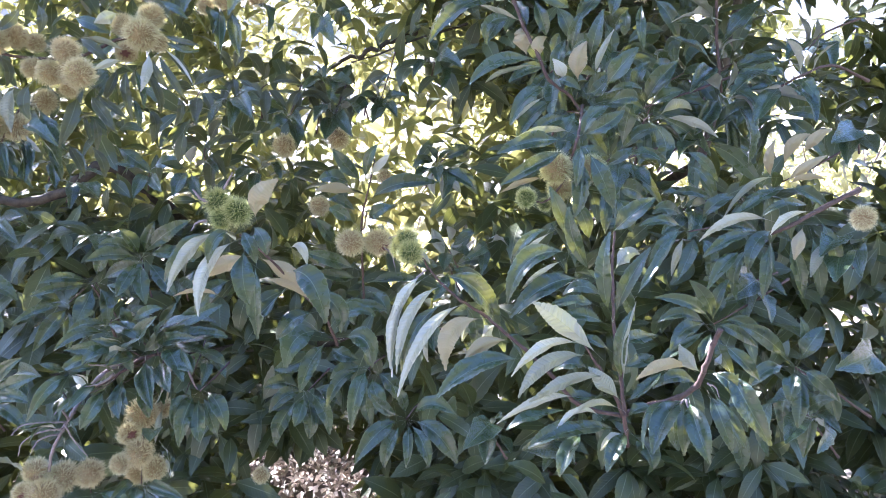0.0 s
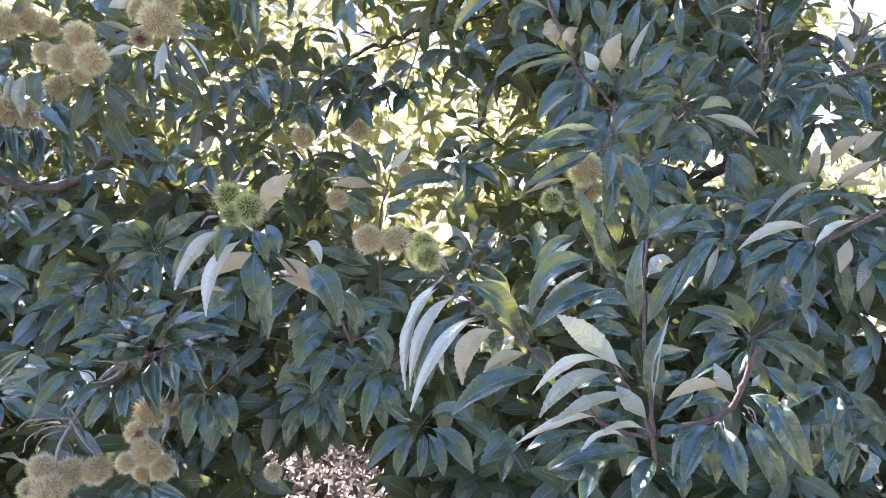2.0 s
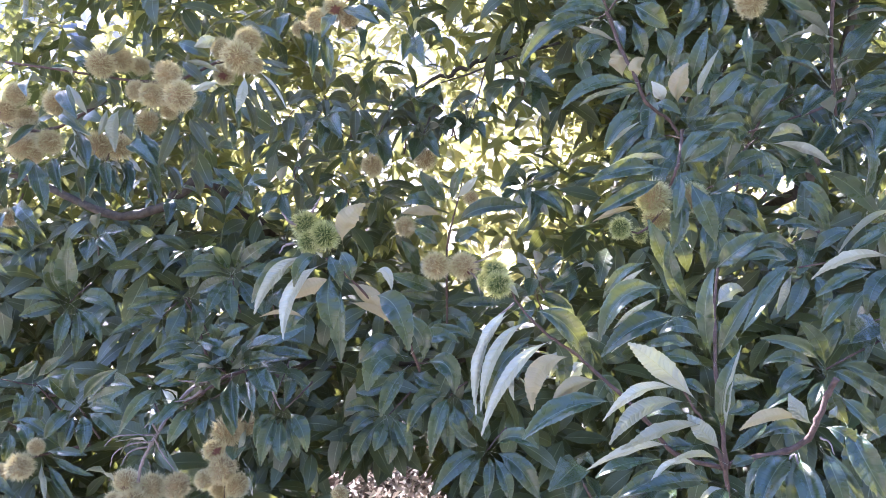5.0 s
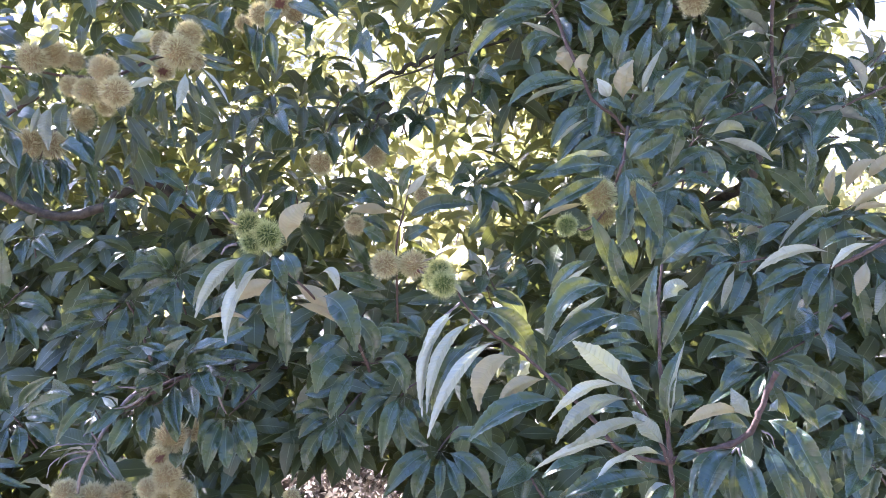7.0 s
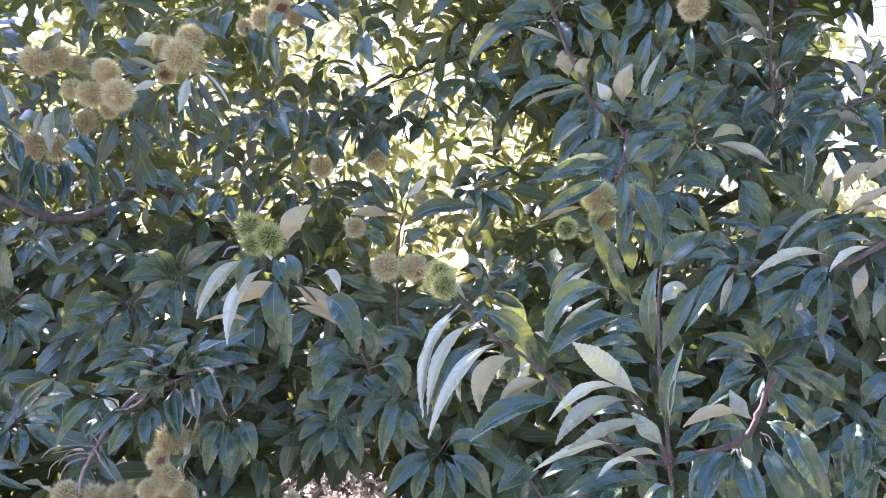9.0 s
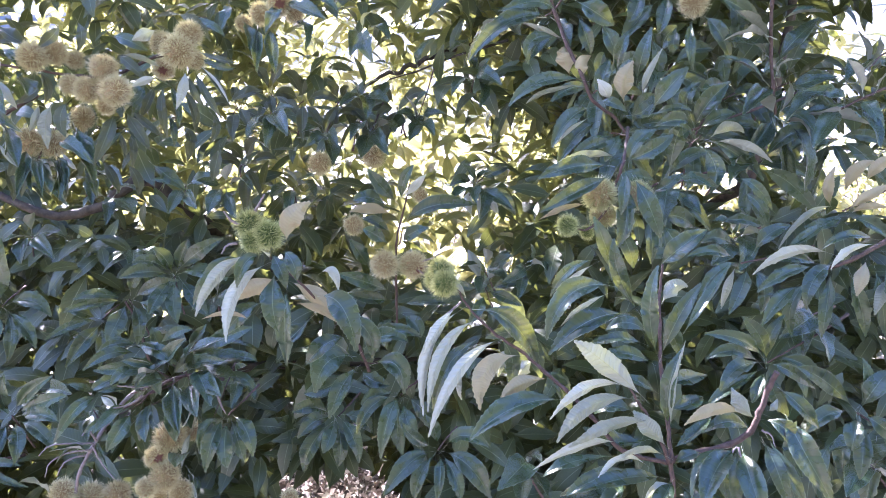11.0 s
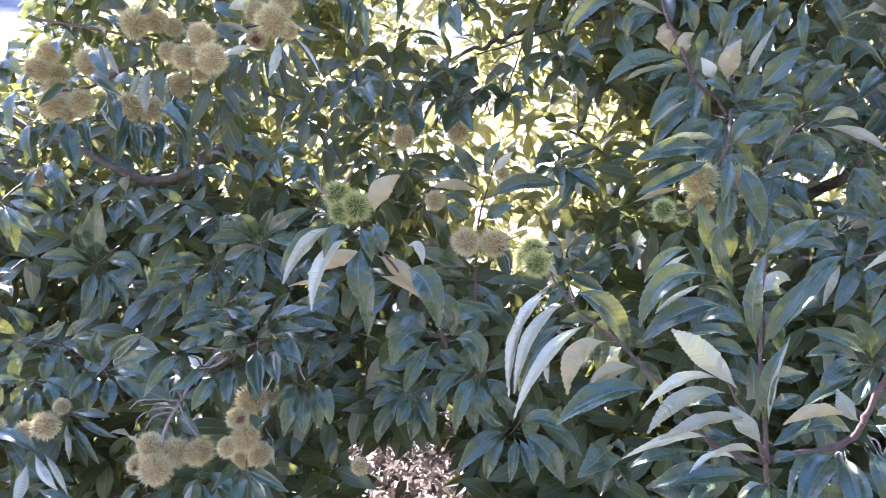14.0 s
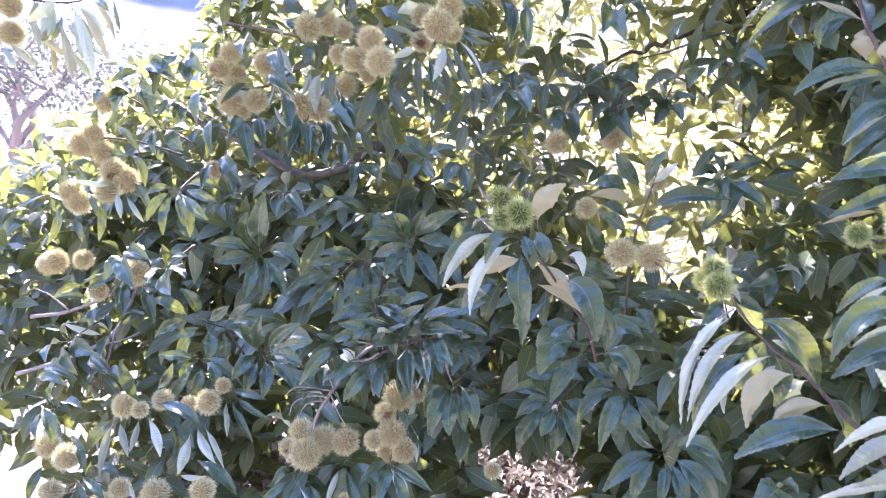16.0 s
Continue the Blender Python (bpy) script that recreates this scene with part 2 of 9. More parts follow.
def leaf_shape(name, arch, fold, wave, side_bend, seed, stations=30, under=None, spine=None, across=(1.0, 1.0), upper=None):
    """A toothed lance-shaped blade with an upper and an under skin. Without a spine it runs from the origin to (0, 1, 0), 1 wide, +z its upper side;
    with one, a function of s that gives place, side and normal, it follows that, across (width, lift) metres."""
    rng = random.Random(seed)
    bm = bmesh.new()
    uv = bm.loops.layers.uv.new("UVMap")
    spans = (-1.0, -0.9, -0.45, 0.0, 0.45, 0.9, 1.0)
    ph, ph2 = rng.uniform(0, 6), rng.uniform(0, 6)
    bites = [(rng.uniform(0.3, 0.8), rng.choice((-1, 1)), rng.uniform(0.1, 0.3)) for _ in range(2 if rng.random() < 0.3 else 0)]
    skins = []
    for z_off in (0.0012, -0.0012):
        grid = []
        for k in range(stations + 1):
            s = 0.06 + 0.94 * k / stations
            w = 0.5 * outline((k + 0.25) / (stations + 0.3))
            row = []
            for u in spans:
                tooth = 0.0
                if abs(u) == 1.0 and 1 < k < stations:
                    tooth = ((0.046 if spine else 0.038) if k % 2 else -0.012) + 0.014 * math.sin(k * 2.7 + ph + u)
                    for at, way, deep in bites:
                        if way == u and abs(s - at) < 0.035:
                            tooth -= deep * w
                x = u * w + math.copysign(tooth, u) * (1 if abs(u) == 1.0 else 0)
                y = s + (0.012 if abs(u) == 1.0 and k % 2 else 0.0) + abs(u) * 0.1 * (1 - s)
                z = (0.0 if spine else 5.2 * arch * s * (1 - s) * (1.15 - 0.5 * s)) + fold * abs(u) * w * (1.25 - 0.6 * abs(u))
                z += wave * abs(u) * (math.sin(s * 11 + ph + (2.2 if u > 0 else 0)) + 0.5 * math.sin(s * 23 + ph2 - u)) * w
                z += (0.0035 if k % 2 else -0.0035) * min(1.0, abs(u) * 2.0) * min(1.0, w * 3)
                if spine:
                    p, side, up = spine(min(1.0, y))
                    row.append(bm.verts.new(p + side * (x * across[0]) + up * ((z + z_off) * across[1])))
                else:
                    x += side_bend * 4 * s * (1 - s)
                    row.append(bm.verts.new((x, y, z + z_off)))
            grid.append(row)
        skins.append(grid)
    last = len(spans) - 1
    for n, grid in enumerate(skins):
        for k in range(stations):
            for j in range(last):
                corners = [(k, j), (k, j + 1), (k + 1, j + 1), (k + 1, j)]
                split = ((0, 1, 2), (0, 2, 3)) if j < last // 2 else ((0, 1, 3), (1, 2, 3))
                for tri in split:
                    c = [corners[i] for i in (tri if n == 0 else tri[::-1])]
                    f = bm.faces.new([grid[a][b] for a, b in c])
                    f.smooth, f.material_index = True, n
                    for loop, (a, b) in zip(f.loops, c):
                        loop[uv].uv = (0.5 + 0.5 * spans[b], a / stations)
    stalk = []
    for t, r in ((-0.035, 0.010), (0.035, 0.008), (0.09, 0.005)):
        if spine:
            p, side, up = spine(max(0.0, t))
            p = p + (p - spine(max(0.0, t) + 0.05)[0]) * (0.7 if t < 0 else 0.0)
            stalk.append([bm.verts.new(p + side * (r * across[1] * math.cos(a)) + up * ((r * math.sin(a) - 0.003) * across[1])) for a in (0.0, 2.1, 4.2)])
        else:
            stalk.append([bm.verts.new((r * math.cos(a) * 2.2, t, 5.5 * arch * max(0.0, t) + r * math.sin(a) - 0.003)) for a in (0.0, 2.1, 4.2)])
    for r0, r1 in zip(stalk, stalk[1:]):
        for j in range(3):
            bm.faces.new((r0[j], r0[(j + 1) % 3], r1[(j + 1) % 3], r1[j])).material_index = 1
    me = bpy.data.meshes.new(name)
    bm.to_mesh(me)
    bm.free()
    me.materials.append(upper or LEAF_TOP)
    me.materials.append(under or LEAF_UNDER)
    return me


LEAVES = [leaf_shape("leaf", arch, fold, wave, bend, 7 * k + 3) for k, (arch, fold, wave, bend) in enumerate((
    (0.05, 0.20, 0.03, 0.0), (0.10, 0.12, 0.05, 0.05), (0.11, 0.30, 0.04, -0.05), (0.17, 0.18, 0.05, 0.03), (0.04, 0.40, 0.05, 0.06), (0.20, 0.10, 0.07, -0.06)))]
LEAVES += [leaf_shape("leaf", arch, 0.08, 0.05, bend, k, under=LEAF_TAN) for k, (arch, bend) in enumerate(((0.06, 0.03), (0.12, -0.05)))]


def leaf_pose(base, tip, width, roll, side):
    """The pose of a blade from base to tip; its upper side looks up and out of the crown, turned by roll degrees, or under side out (side -1, -2)."""
    b, t = Vector(base), Vector(tip)
    y = t - b
    length = y.length
    y.normalize()
    n = Vector((0.0, -0.72, 0.8)) if side == 2 else Vector((0.0, -0.55, 0.85)) if side > 0 else (Vector((0.0, 0.5, 0.85)) if side > -2 else Vector((0.1, 0.9, 0.35)))
    n -= y * n.dot(y)
    if n.length < 0.2:
        n = Vector((0.5, -0.6, 0.4)) - y * Vector((0.5, -0.6, 0.4)).dot(y)
    n.normalize()
    n.rotate(Matrix.Rotation(radians(roll), 3, y))
    x = y.cross(n)
    m = Matrix((x * width * length, y * length, n * length)).transposed().to_4x4()
    m.translation = b
    return m


leaf_rng = random.Random(5)


def leaf(parent, base, tip, width=0.27, kind=None, roll=None, side=1):
    """One blade as a part of its branch."""
    ob = new("leaf", LEAVES[leaf_rng.choice(((0, 1, 2, 3, 4, 5), (0, 1, 2, 3, 5), (6, 7), (0, 1, 1, 3))[0 if side == 1 else 1 if side == 2 else 2 if side == -3 else 3]) if kind is None else kind])
    ob.matrix_world = leaf_pose(base, tip, width * leaf_rng.uniform(0.72, 0.95), leaf_rng.uniform(-36, 36) if roll is None else roll, side)
    return join(ob, parent)


OUTWARD = Vector((-0.25, 0.0, 1.56))


def blade(parent, base, mid, tip, width, turn, skin):
    """One bent blade from base over mid to tip, width metres across: its upper side (top, or dusty on old leaves), pale under side (under) or beige felt (felt) looks out of
    the crown, the upper side turned skywards by turn degrees; or a bare leaf stalk (stalk)."""
    a, m, t = Vector(base), Vector(mid), Vector(tip)
    if skin == "stalk":
        return side_twig(parent, [base, mid, tip], width * 0.5, width * 0.2, TWIG_PALE)
    c = 2 * m - (a + t) * 0.5
    length = (m - a).length + (t - m).length
    rng = random.Random(int(1e4 * (abs(a.x) + abs(t.z))))
    angle = radians(turn + rng.uniform(-4, 4))
    twist = radians(rng.uniform(-14, 14))

    def spine(s):
        p = a * (1 - s) ** 2 + c * (2 * s * (1 - s)) + t * s * s
        d = ((c - a) * (1 - s) + (t - c) * s).normalized()
        out = OUTWARD - p
        out = (out - d * out.dot(d)).normalized()
        up = Vector((0, 0, 1)) - d * d.z
        lean = 1.0 if d.cross(out).dot(up) >= 0 else -1.0
        if skin not in ("top", "dusty"):
            lean = -lean
        out.rotate(Matrix.Rotation(lean * angle + twist * (s - 0.5), 3, d))
        n = out if skin in ("top", "dusty") else -out
        return p, d.cross(n), n

    me = leaf_shape("leaf", 0.0, rng.uniform(0.35, 1.0), rng.uniform(0.06, 0.2), 0.0, rng.randrange(9999), 30,
                    LEAF_TAN if skin == "felt" else LEAF_UNDER, spine, (width * 0.82, width * 0.9), LEAF_DUSTY if skin == "dusty" else None)
    return join(new("leaf", me), parent)


def branch(label, points, r0=0.006, r1=0.0025, wobble=0.0008, material=None):
    """A leafy branch: its twig; the leaves are added to it. Returns the thing."""
    line = curve_points(points, 5, wobble, len(points) * 31 + int(abs(points[0][0]) * 1000))
    bm = bmesh.new()
    n = len(line) - 1
    tube(bm, line, [0.66 * (r0 + (r1 - r0) * k / n) * (1.0 + (0.2 if k % 5 == 0 else 0.0)) for k in range(n + 1)], 7)
    thing = new("leafy_branch")
    thing.location = points[0]
    join(part("twig", bm, material or TWIG), thing)
    return tagged(thing, label, "branch", "leafy branches of the chestnut tree")


def side_twig(parent, points, r0, r1, material=None):
    """A forked-off twig as a part of its branch."""
    line = curve_points(points, 5, 0.0008, len(points) * 17 + int(abs(points[0][0]) * 1000))
    bm = bmesh.new()
    tube(bm, line, [r0 + (r1 - r0) * k / (len(line) - 1) for k in range(len(line))], 6)
    return join(part("twig", bm, material or TWIG), parent)


def whorl(place, count, length, seed, width=0.3, spread=1.0, skin="top"):
    """A short leafy twig that ends in a rosette of drooping toothed blades."""
    rng = random.Random(seed)
    p = Vector(place)
    axis = Vector((rng.uniform(-0.4, 0.4), -1.0, rng.uniform(-0.2, 0.5))).normalized()
    b = branch("leafy chestnut twig ending in a rosette of dark drooping leaves", [p - axis * 0.16 + Vector((0.02, 0.0, -0.05)), p - axis * 0.07, p], 0.0035, 0.0018)
    u = axis.orthogonal().normalized()
    v = axis.cross(u)
    start = rng.uniform(0, 6)
    for k in range(count):
        a = start + k * 2.4 + rng.uniform(-0.3, 0.3)
        d = (axis * rng.uniform(0.25, 0.7) + (u * math.cos(a) + v * math.sin(a)) * spread + Vector((0, 0, -0.12))).normalized()
        L = length * rng.uniform(0.7, 1.1)
        root = p + d * 0.008 - axis * 0.006 * k
        tip = root + d * L + Vector((0, 0, -0.22 * L))
        mid = root + d * L * 0.5 + Vector((0, 0, 0.05 * L))
        blade(b, root, mid, tip, width * L, rng.uniform(5, 40), skin)


# ---- burrs ----
def burr_meshes(name, count, spread, length, seed, husk_material, spine_material, scar=False):
    """A round spiny burr of 1 m across: husk and spines, to be scaled."""
    rng = random.Random(seed)
    bm = bmesh.new()
    bmesh.ops.create_icosphere(bm, subdivisions=3, radius=0.36)
    for v in bm.verts:
        v.co *= 1 + 0.09 * noise.noise(v.co * 5 + Vector((seed, 0, 0)))
        if scar and v.co.normalized().dot(Vector((0.1, -0.92, -0.35)).normalized()) > 0.86:
            v.co *= 0.7
    for f in bm.faces:
        f.smooth = True
        if scar and f.calc_center_median().normalized().dot(Vector((0.1, -0.92, -0.35)).normalized()) > 0.84:
            f.material_index = 1
    husk = bpy.data.meshes.new("husk")
    bm.to_mesh(husk)
    bm.free()
    husk.materials.append(husk_material)
    husk.materials.append(HUSK_SCAR)
    verts, faces = [], []
    for k in range(count):
        z = 1 - 2 * (k + 0.5) / count
        a = k * 2.399963
        d = Vector((math.sqrt(1 - z * z) * math.cos(a), math.sqrt(1 - z * z) * math.sin(a), z))
        if scar and d.dot(Vector((0.1, -0.92, -0.35)).normalized()) > 0.87:
            continue
        d = (d + Vector([rng.uniform(-0.1, 0.1) for _ in range(3)])).normalized()
        root = d * 0.33
        for j in range(3):
            lean = Vector([rng.uniform(-1, 1) for _ in range(3)]) * spread
            top = d * (0.33 + length * rng.uniform(0.7, 1.12)) + lean * length
            u = (top - root).orthogonal().normalized() * 0.009
            v = (top - root).normalized().cross(u)
            i = len(verts)
            verts += [root + u, root - u * 0.5 + v * 0.87, root - u * 0.5 - v * 0.87, top]
            faces += [(i, i + 1, i + 3), (i + 1, i + 2, i + 3), (i + 2, i, i + 3)]
    spines = bpy.data.meshes.new("spines")
    spines.from_pydata(verts, [], faces)
    spines.materials.append(spine_material)
    return husk, spines


BURRS = {
    "tan": [burr_meshes("tan", 600, 0.6, 0.17, s, HUSK_TAN, SPINE_TAN) for s in (1, 2)],
    "open": [burr_meshes("open", 600, 0.6, 0.17, 3, HUSK_TAN, SPINE_TAN, True)],
    "olive": [burr_meshes("olive", 600, 0.6, 0.17, 6, HUSK_TAN, SPINE_OLIVE)],
    "green": [burr_meshes("green", 480, 0.6, 0.24, s, HUSK_GREEN, SPINE_GREEN) for s in (4, 5)],
}
BURR_LABEL = {
    "tan": "round tan chestnut burr with dense fine spines, on a leafy branch",
    "open": "tan spiny chestnut burr splitting open over a reddish scar",
    "olive": "ripening olive-beige chestnut burr with dense fine spines, between leaves",
    "green": "unripe bright green chestnut burr with long spines at a twig tip",
}
burr_rng = random.Random(11)


def burr(place, size, look_of="tan", squash=1.0):
    husk, spines = burr_rng.choice(BURRS[look_of])
    thing = new("chestnut_burr")
    thing.location = place
    turn = (burr_rng.uniform(-25, 25), burr_rng.uniform(-25, 25), burr_rng.uniform(-30, 30)) if look_of == "open" else [burr_rng.uniform(0, 360) for _ in range(3)]
    for name, me in (("husk", husk), ("spiny_coat", spines)):
        ob = new(name, me)
        ob.matrix_world = pose(*place, *turn) @ Matrix.Diagonal((size, size * squash, size * 0.95, 1))
        join(ob, thing)
    return tagged(thing, BURR_LABEL[look_of], "chestnut burr", "burrs of the chestnut tree")


# ---- ground and distance ----
def ground_height(x, y):
    r = math.hypot(x, y)
    z = 0.05 * noise.noise(Vector((x * 0.8, y * 0.8, 0))) + 0.015 * noise.noise(Vector((x * 5, y * 5, 3)))
    z += 0.19 * min(15.0, max(0.0, r - 5.5)) * (1 + 0.25 * noise.noise(Vector((x / 7, y / 7, 4))))
    # unseen rise behind the path, added to block low sky light
    back = max(0.0, -3.5 - y - 0.12 * abs(x))
    z += 0.75 * back * min(1.0, back / 3.0) * (1.0 if back < 40 else 40 / back) * (1 + 0.2 * noise.noise(Vector((x / 5, y / 5, 9))))
    hill = max(0.0, r - 90.0)
    z += hill * 0.36 * min(1.0, hill / 150) * (1 + 0.3 * noise.noise(Vector((x / 260, y / 260, 7)))) * (1.0 if hill < 900 else 900 / hill)
    return z + 1.5 * noise.noise(Vector((x / 25, y / 25, 1))) * min(1.0, max(0.0, r - 15) / 30)


def ground():
    bm = bmesh.new()
    rings = [0.0] + [0.25 * 1.085 ** k for k in range(110)]
    sides = 120
    last = None
    for r in rings:
        row = [bm.verts.new((r * math.cos(2 * math.pi * j / sides), r * math.sin(2 * math.pi * j / sides) + 2.0, 0)) for j in range(sides if r else 1)]
        for v in row:
            v.co.z = ground_height(v.co.x, v.co.y)
        if last:
            for j in range(sides):
                q = [last[j % len(last)], row[j], row[(j + 1) % sides], last[(j + 1) % len(last)]]
                f = bm.faces.new(q if len(last) > 1 else q[:3])
                f.smooth = True
        last = row
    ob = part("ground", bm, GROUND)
    return tagged(ob, "dry sunlit slope with pale leaf litter and hills", "ground", kind="structure")


ground()


# ---- the tree: trunk, limbs and the crown behind ----
tree = new("chestnut_tree")
tree.location = (0.9, 2.9, 0)
tagged(tree, "chestnut tree with dark bark and a dense green crown", "tree")


def limb(name, points, r0, r1, wobble=0.01, steps=7):
    line = curve_points(points, steps, wobble, int(abs(points[-1][0]) * 977))
    bm = bmesh.new()
    n = len(line) - 1
    tube(bm, line, [(r0 + (r1 - r0) * k / n) * (1 + 0.12 * noise.noise(p * 9)) for k, p in enumerate(line)], 12)
    ob = part(name, bm, BARK)
    return join(ob, tree)


def crown_front(x, z):
    """How near the dense crown comes to the path."""
    s = min(1.0, max(0.0, (x + 0.05) / 0.5))
    return 2.06 + 0.28 * min(1.0, max(0.0, (-x - 0.75) / 0.4)) - 0.44 * s * s * (3 - 2 * s) + 0.1 * max(0.0, z - 1.9) + 0.12 * noise.noise(Vector((x * 1.7, 5, z * 1.7)))


def crown_density(x, y, z):
    """Thin and thick parts of the crown."""
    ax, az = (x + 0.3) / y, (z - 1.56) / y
    d = 1.0 if z < 1.45 else (0.46 if z < 2.2 else 0.36)
    if z > 1.4 and ax < 0.36:
        d *= min(1.2, max(0.1, 0.85 + 1.2 * noise.noise(Vector((x * 3.2, y * 0.7, z * 3.2 + 9))) + 1.3 * noise.noise(Vector((x * 7.5, y, z * 7.5)))))
    if ax > 0.36 or (x > 0.25 and z < 1.4):
        d = max(d, 0.85)
    elif ax > 0.16 and x > 0.15:
        d = max(d, 0.5)
    rough = 1 + 0.22 * noise.noise(Vector((x * 1.3, y * 1.3, z * 1.3)))
    if (abs(x - 0.15) / 2.75) ** 3.2 + (max(0.0, y - 2.6) / 2.3) ** 2 + (max(0.0, z - 1.2) / 2.0) ** 2.6 + (max(0.0, 1.2 - z) / 1.25) ** 4 > rough:
        return 0.0
    if ax < -0.42 and az > 0.02 + (ax + 0.66) * 0.68:
        return 0.0
    if -0.38 < x < 0.02 and z < 0.66 + 0.12 * noise.noise(Vector((x * 6, y * 3, 0))):
        return 0.0
    for cx, cz, rx, rz, cut in GAPS:
        q = ((x - cx) / rx) ** 2 + ((z - cz) / rz) ** 2
        d *= 1 - cut * math.exp(-q)
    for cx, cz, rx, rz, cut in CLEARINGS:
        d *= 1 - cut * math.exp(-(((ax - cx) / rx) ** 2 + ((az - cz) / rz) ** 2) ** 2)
    for px, py, pz in SUN_FLECKS:
        s = (y - py) / toward.y
        if s > 0.15 and (px + toward.x * s - x) ** 2 + (pz + toward.z * s - z) ** 2 < 0.0045:
            return 0.0
    return d


def unseen_top_density(x, y, z):
    """The high, unseen part of the crown, added to shade the near branches."""
    if (abs(x - 0.1) / 2.6) ** 3 + (abs(y - 2.7) / 0.85) ** 3 + (max(0.0, z - 3.0) / 1.1) ** 3 > 1 + 0.3 * noise.noise(Vector((x * 2, y * 2, z * 2))):
        return 0.0
    for px, py, pz in SUN_FLECKS:
        s = (y - py) / toward.y
        if s > 0.15 and (px + toward.x * s - x) ** 2 + (pz + toward.z * s - z) ** 2 < 0.0045:
            return 0.0
    return min(1.0, max(0.15, 0.75 + 1.2 * noise.noise(Vector((x * 2.2, y * 2.2, z * 2.2)))))


def shading_bough_density(x, y, z):
    """Boughs over the near branches, higher up and out of view, added to keep sky light off them."""
    if z < 1.75 + 0.62 * y + 0.15 * noise.noise(Vector((x * 3, y * 3, 4))):
        return 0.0
    for px, py, pz in SUN_FLECKS:
        s = (y - py) / toward.y
        if s > 0.15 and (px + toward.x * s - x) ** 2 + (pz + toward.z * s - z) ** 2 < 0.0045:
            return 0.0
    return 1.0


def crown(count, seed, material, zone="front"):
    """The mass of leaves behind the branches, in whorls of drooping blades; past counting."""
    rng = np.random.default_rng(seed)
    coarse = [(0.0, 0.08)] + [(k / 6, outline(k / 6)) for k in range(1, 6)] + [(1.0, 0.0)]
    fine = [(0.0, 0.06)] + [(k / 14 + (0.012 if k % 2 else 0.0), outline(k / 14) * (1.03 if k % 2 else 0.96)) for k in range(1, 14)] + [(1.0, 0.0)]
    verts, faces, uvs = [], [], []
    made = 0
    while made < count:
        x, z = rng.uniform(-2.9, 3.2), rng.uniform(0.05, 3.3)
        airy = z > 1.36 + 0.1 * noise.noise(Vector((x * 2, 0, z))) and x < 0.72
        if zone in ("front", "near", "airy") and airy != (zone != "front"):
            continue
        y = crown_front(x, z) + 0.1 + (rng.uniform(0.4, 1.1) if zone == "airy" else rng.uniform(0.0, 0.45) if zone == "near" else rng.uniform(0.0, 1.6))
        if zone == "rear":
            y, z = rng.uniform(3.3, 4.6), rng.uniform(1.1, 2.9)
        if zone == "top":
            y, z = rng.uniform(1.9, 3.5), rng.uniform(2.75, 4.1)
            density = unseen_top_density(x, y, z)
        elif zone == "shading_boughs":
            x, y, z = rng.uniform(0.1, 2.4), rng.uniform(0.75, 2.0), rng.uniform(2.5, 3.4)
            density = shading_bough_density(x, y, z)
        else:
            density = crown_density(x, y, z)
        if rng.uniform() > (min(1.0, density + 0.15) if zone == "rear" and (x + 0.3) / y > -0.42 else density):
            continue
        made += 1
        prof = fine if y < crown_front(x, z) + 0.75 else coarse
        axis = Vector((rng.normal(0, 0.5), -0.75 + rng.normal(0, 0.4), rng.normal(0.2, 0.45))).normalized()
        u = axis.orthogonal().normalized()
        v = axis.cross(u)
        for k in range(int(rng.integers(5, 9))):
            a = k * 2.4 + rng.uniform(-0.4, 0.4)
            d = (axis * rng.uniform(0.1, 0.7) + u * math.cos(a) + v * math.sin(a) + Vector((0, 0, -0.35))).normalized()
            L, w = rng.uniform(0.085, 0.14) if zone in ("near", "airy") else rng.uniform(0.11, 0.18), rng.uniform(0.28, 0.41)
            n = Vector((rng.normal(0, 0.35), (-0.6 if z < 1.5 else -0.25) + rng.normal(0, 0.4), 0.75))
            n = (n - d * n.dot(d)).normalized()
            t = d.cross(n)
            arch = rng.uniform(0.04, 0.16)
            b = Vector((x, y, z)) + d * 0.01 - axis * 0.02 * k
            i = len(verts)
            for s, h in prof:
                m = b + d * (L * s) + n * (4 * arch * s * (1 - s) * L)
                e = t * (0.5 * w * L * h)
                lift = n * (0.2 * 0.5 * w * L * h)
                verts += [m - e + lift, m, m + e + lift]
            for r in range(len(prof) - 1):
                j = i + 3 * r
                faces += [(j, j + 1, j + 4, j + 3), (j + 1, j + 2, j + 5, j + 4)]
                s0, s1 = prof[r][0], prof[r + 1][0]
                uvs += [(0, s0), (0.5, s0), (0.5, s1), (0, s1), (0.5, s0), (1, s0), (1, s1), (0.5, s1)]
    me = bpy.data.meshes.new("crown")
    me.from_pydata(verts, [], faces)
    layer = me.uv_layers.new(name="UVMap")
    layer.data.foreach_set("uv", np.array(uvs, dtype=np.float32).ravel())
    me.polygons.foreach_set("use_smooth", [True] * len(me.polygons))
    me.materials.append(material)
    ob = new("crown", me)
    join(ob, tree)
    return tagged(ob, "dense mass of drooping toothed green leaves", kind="stuff")


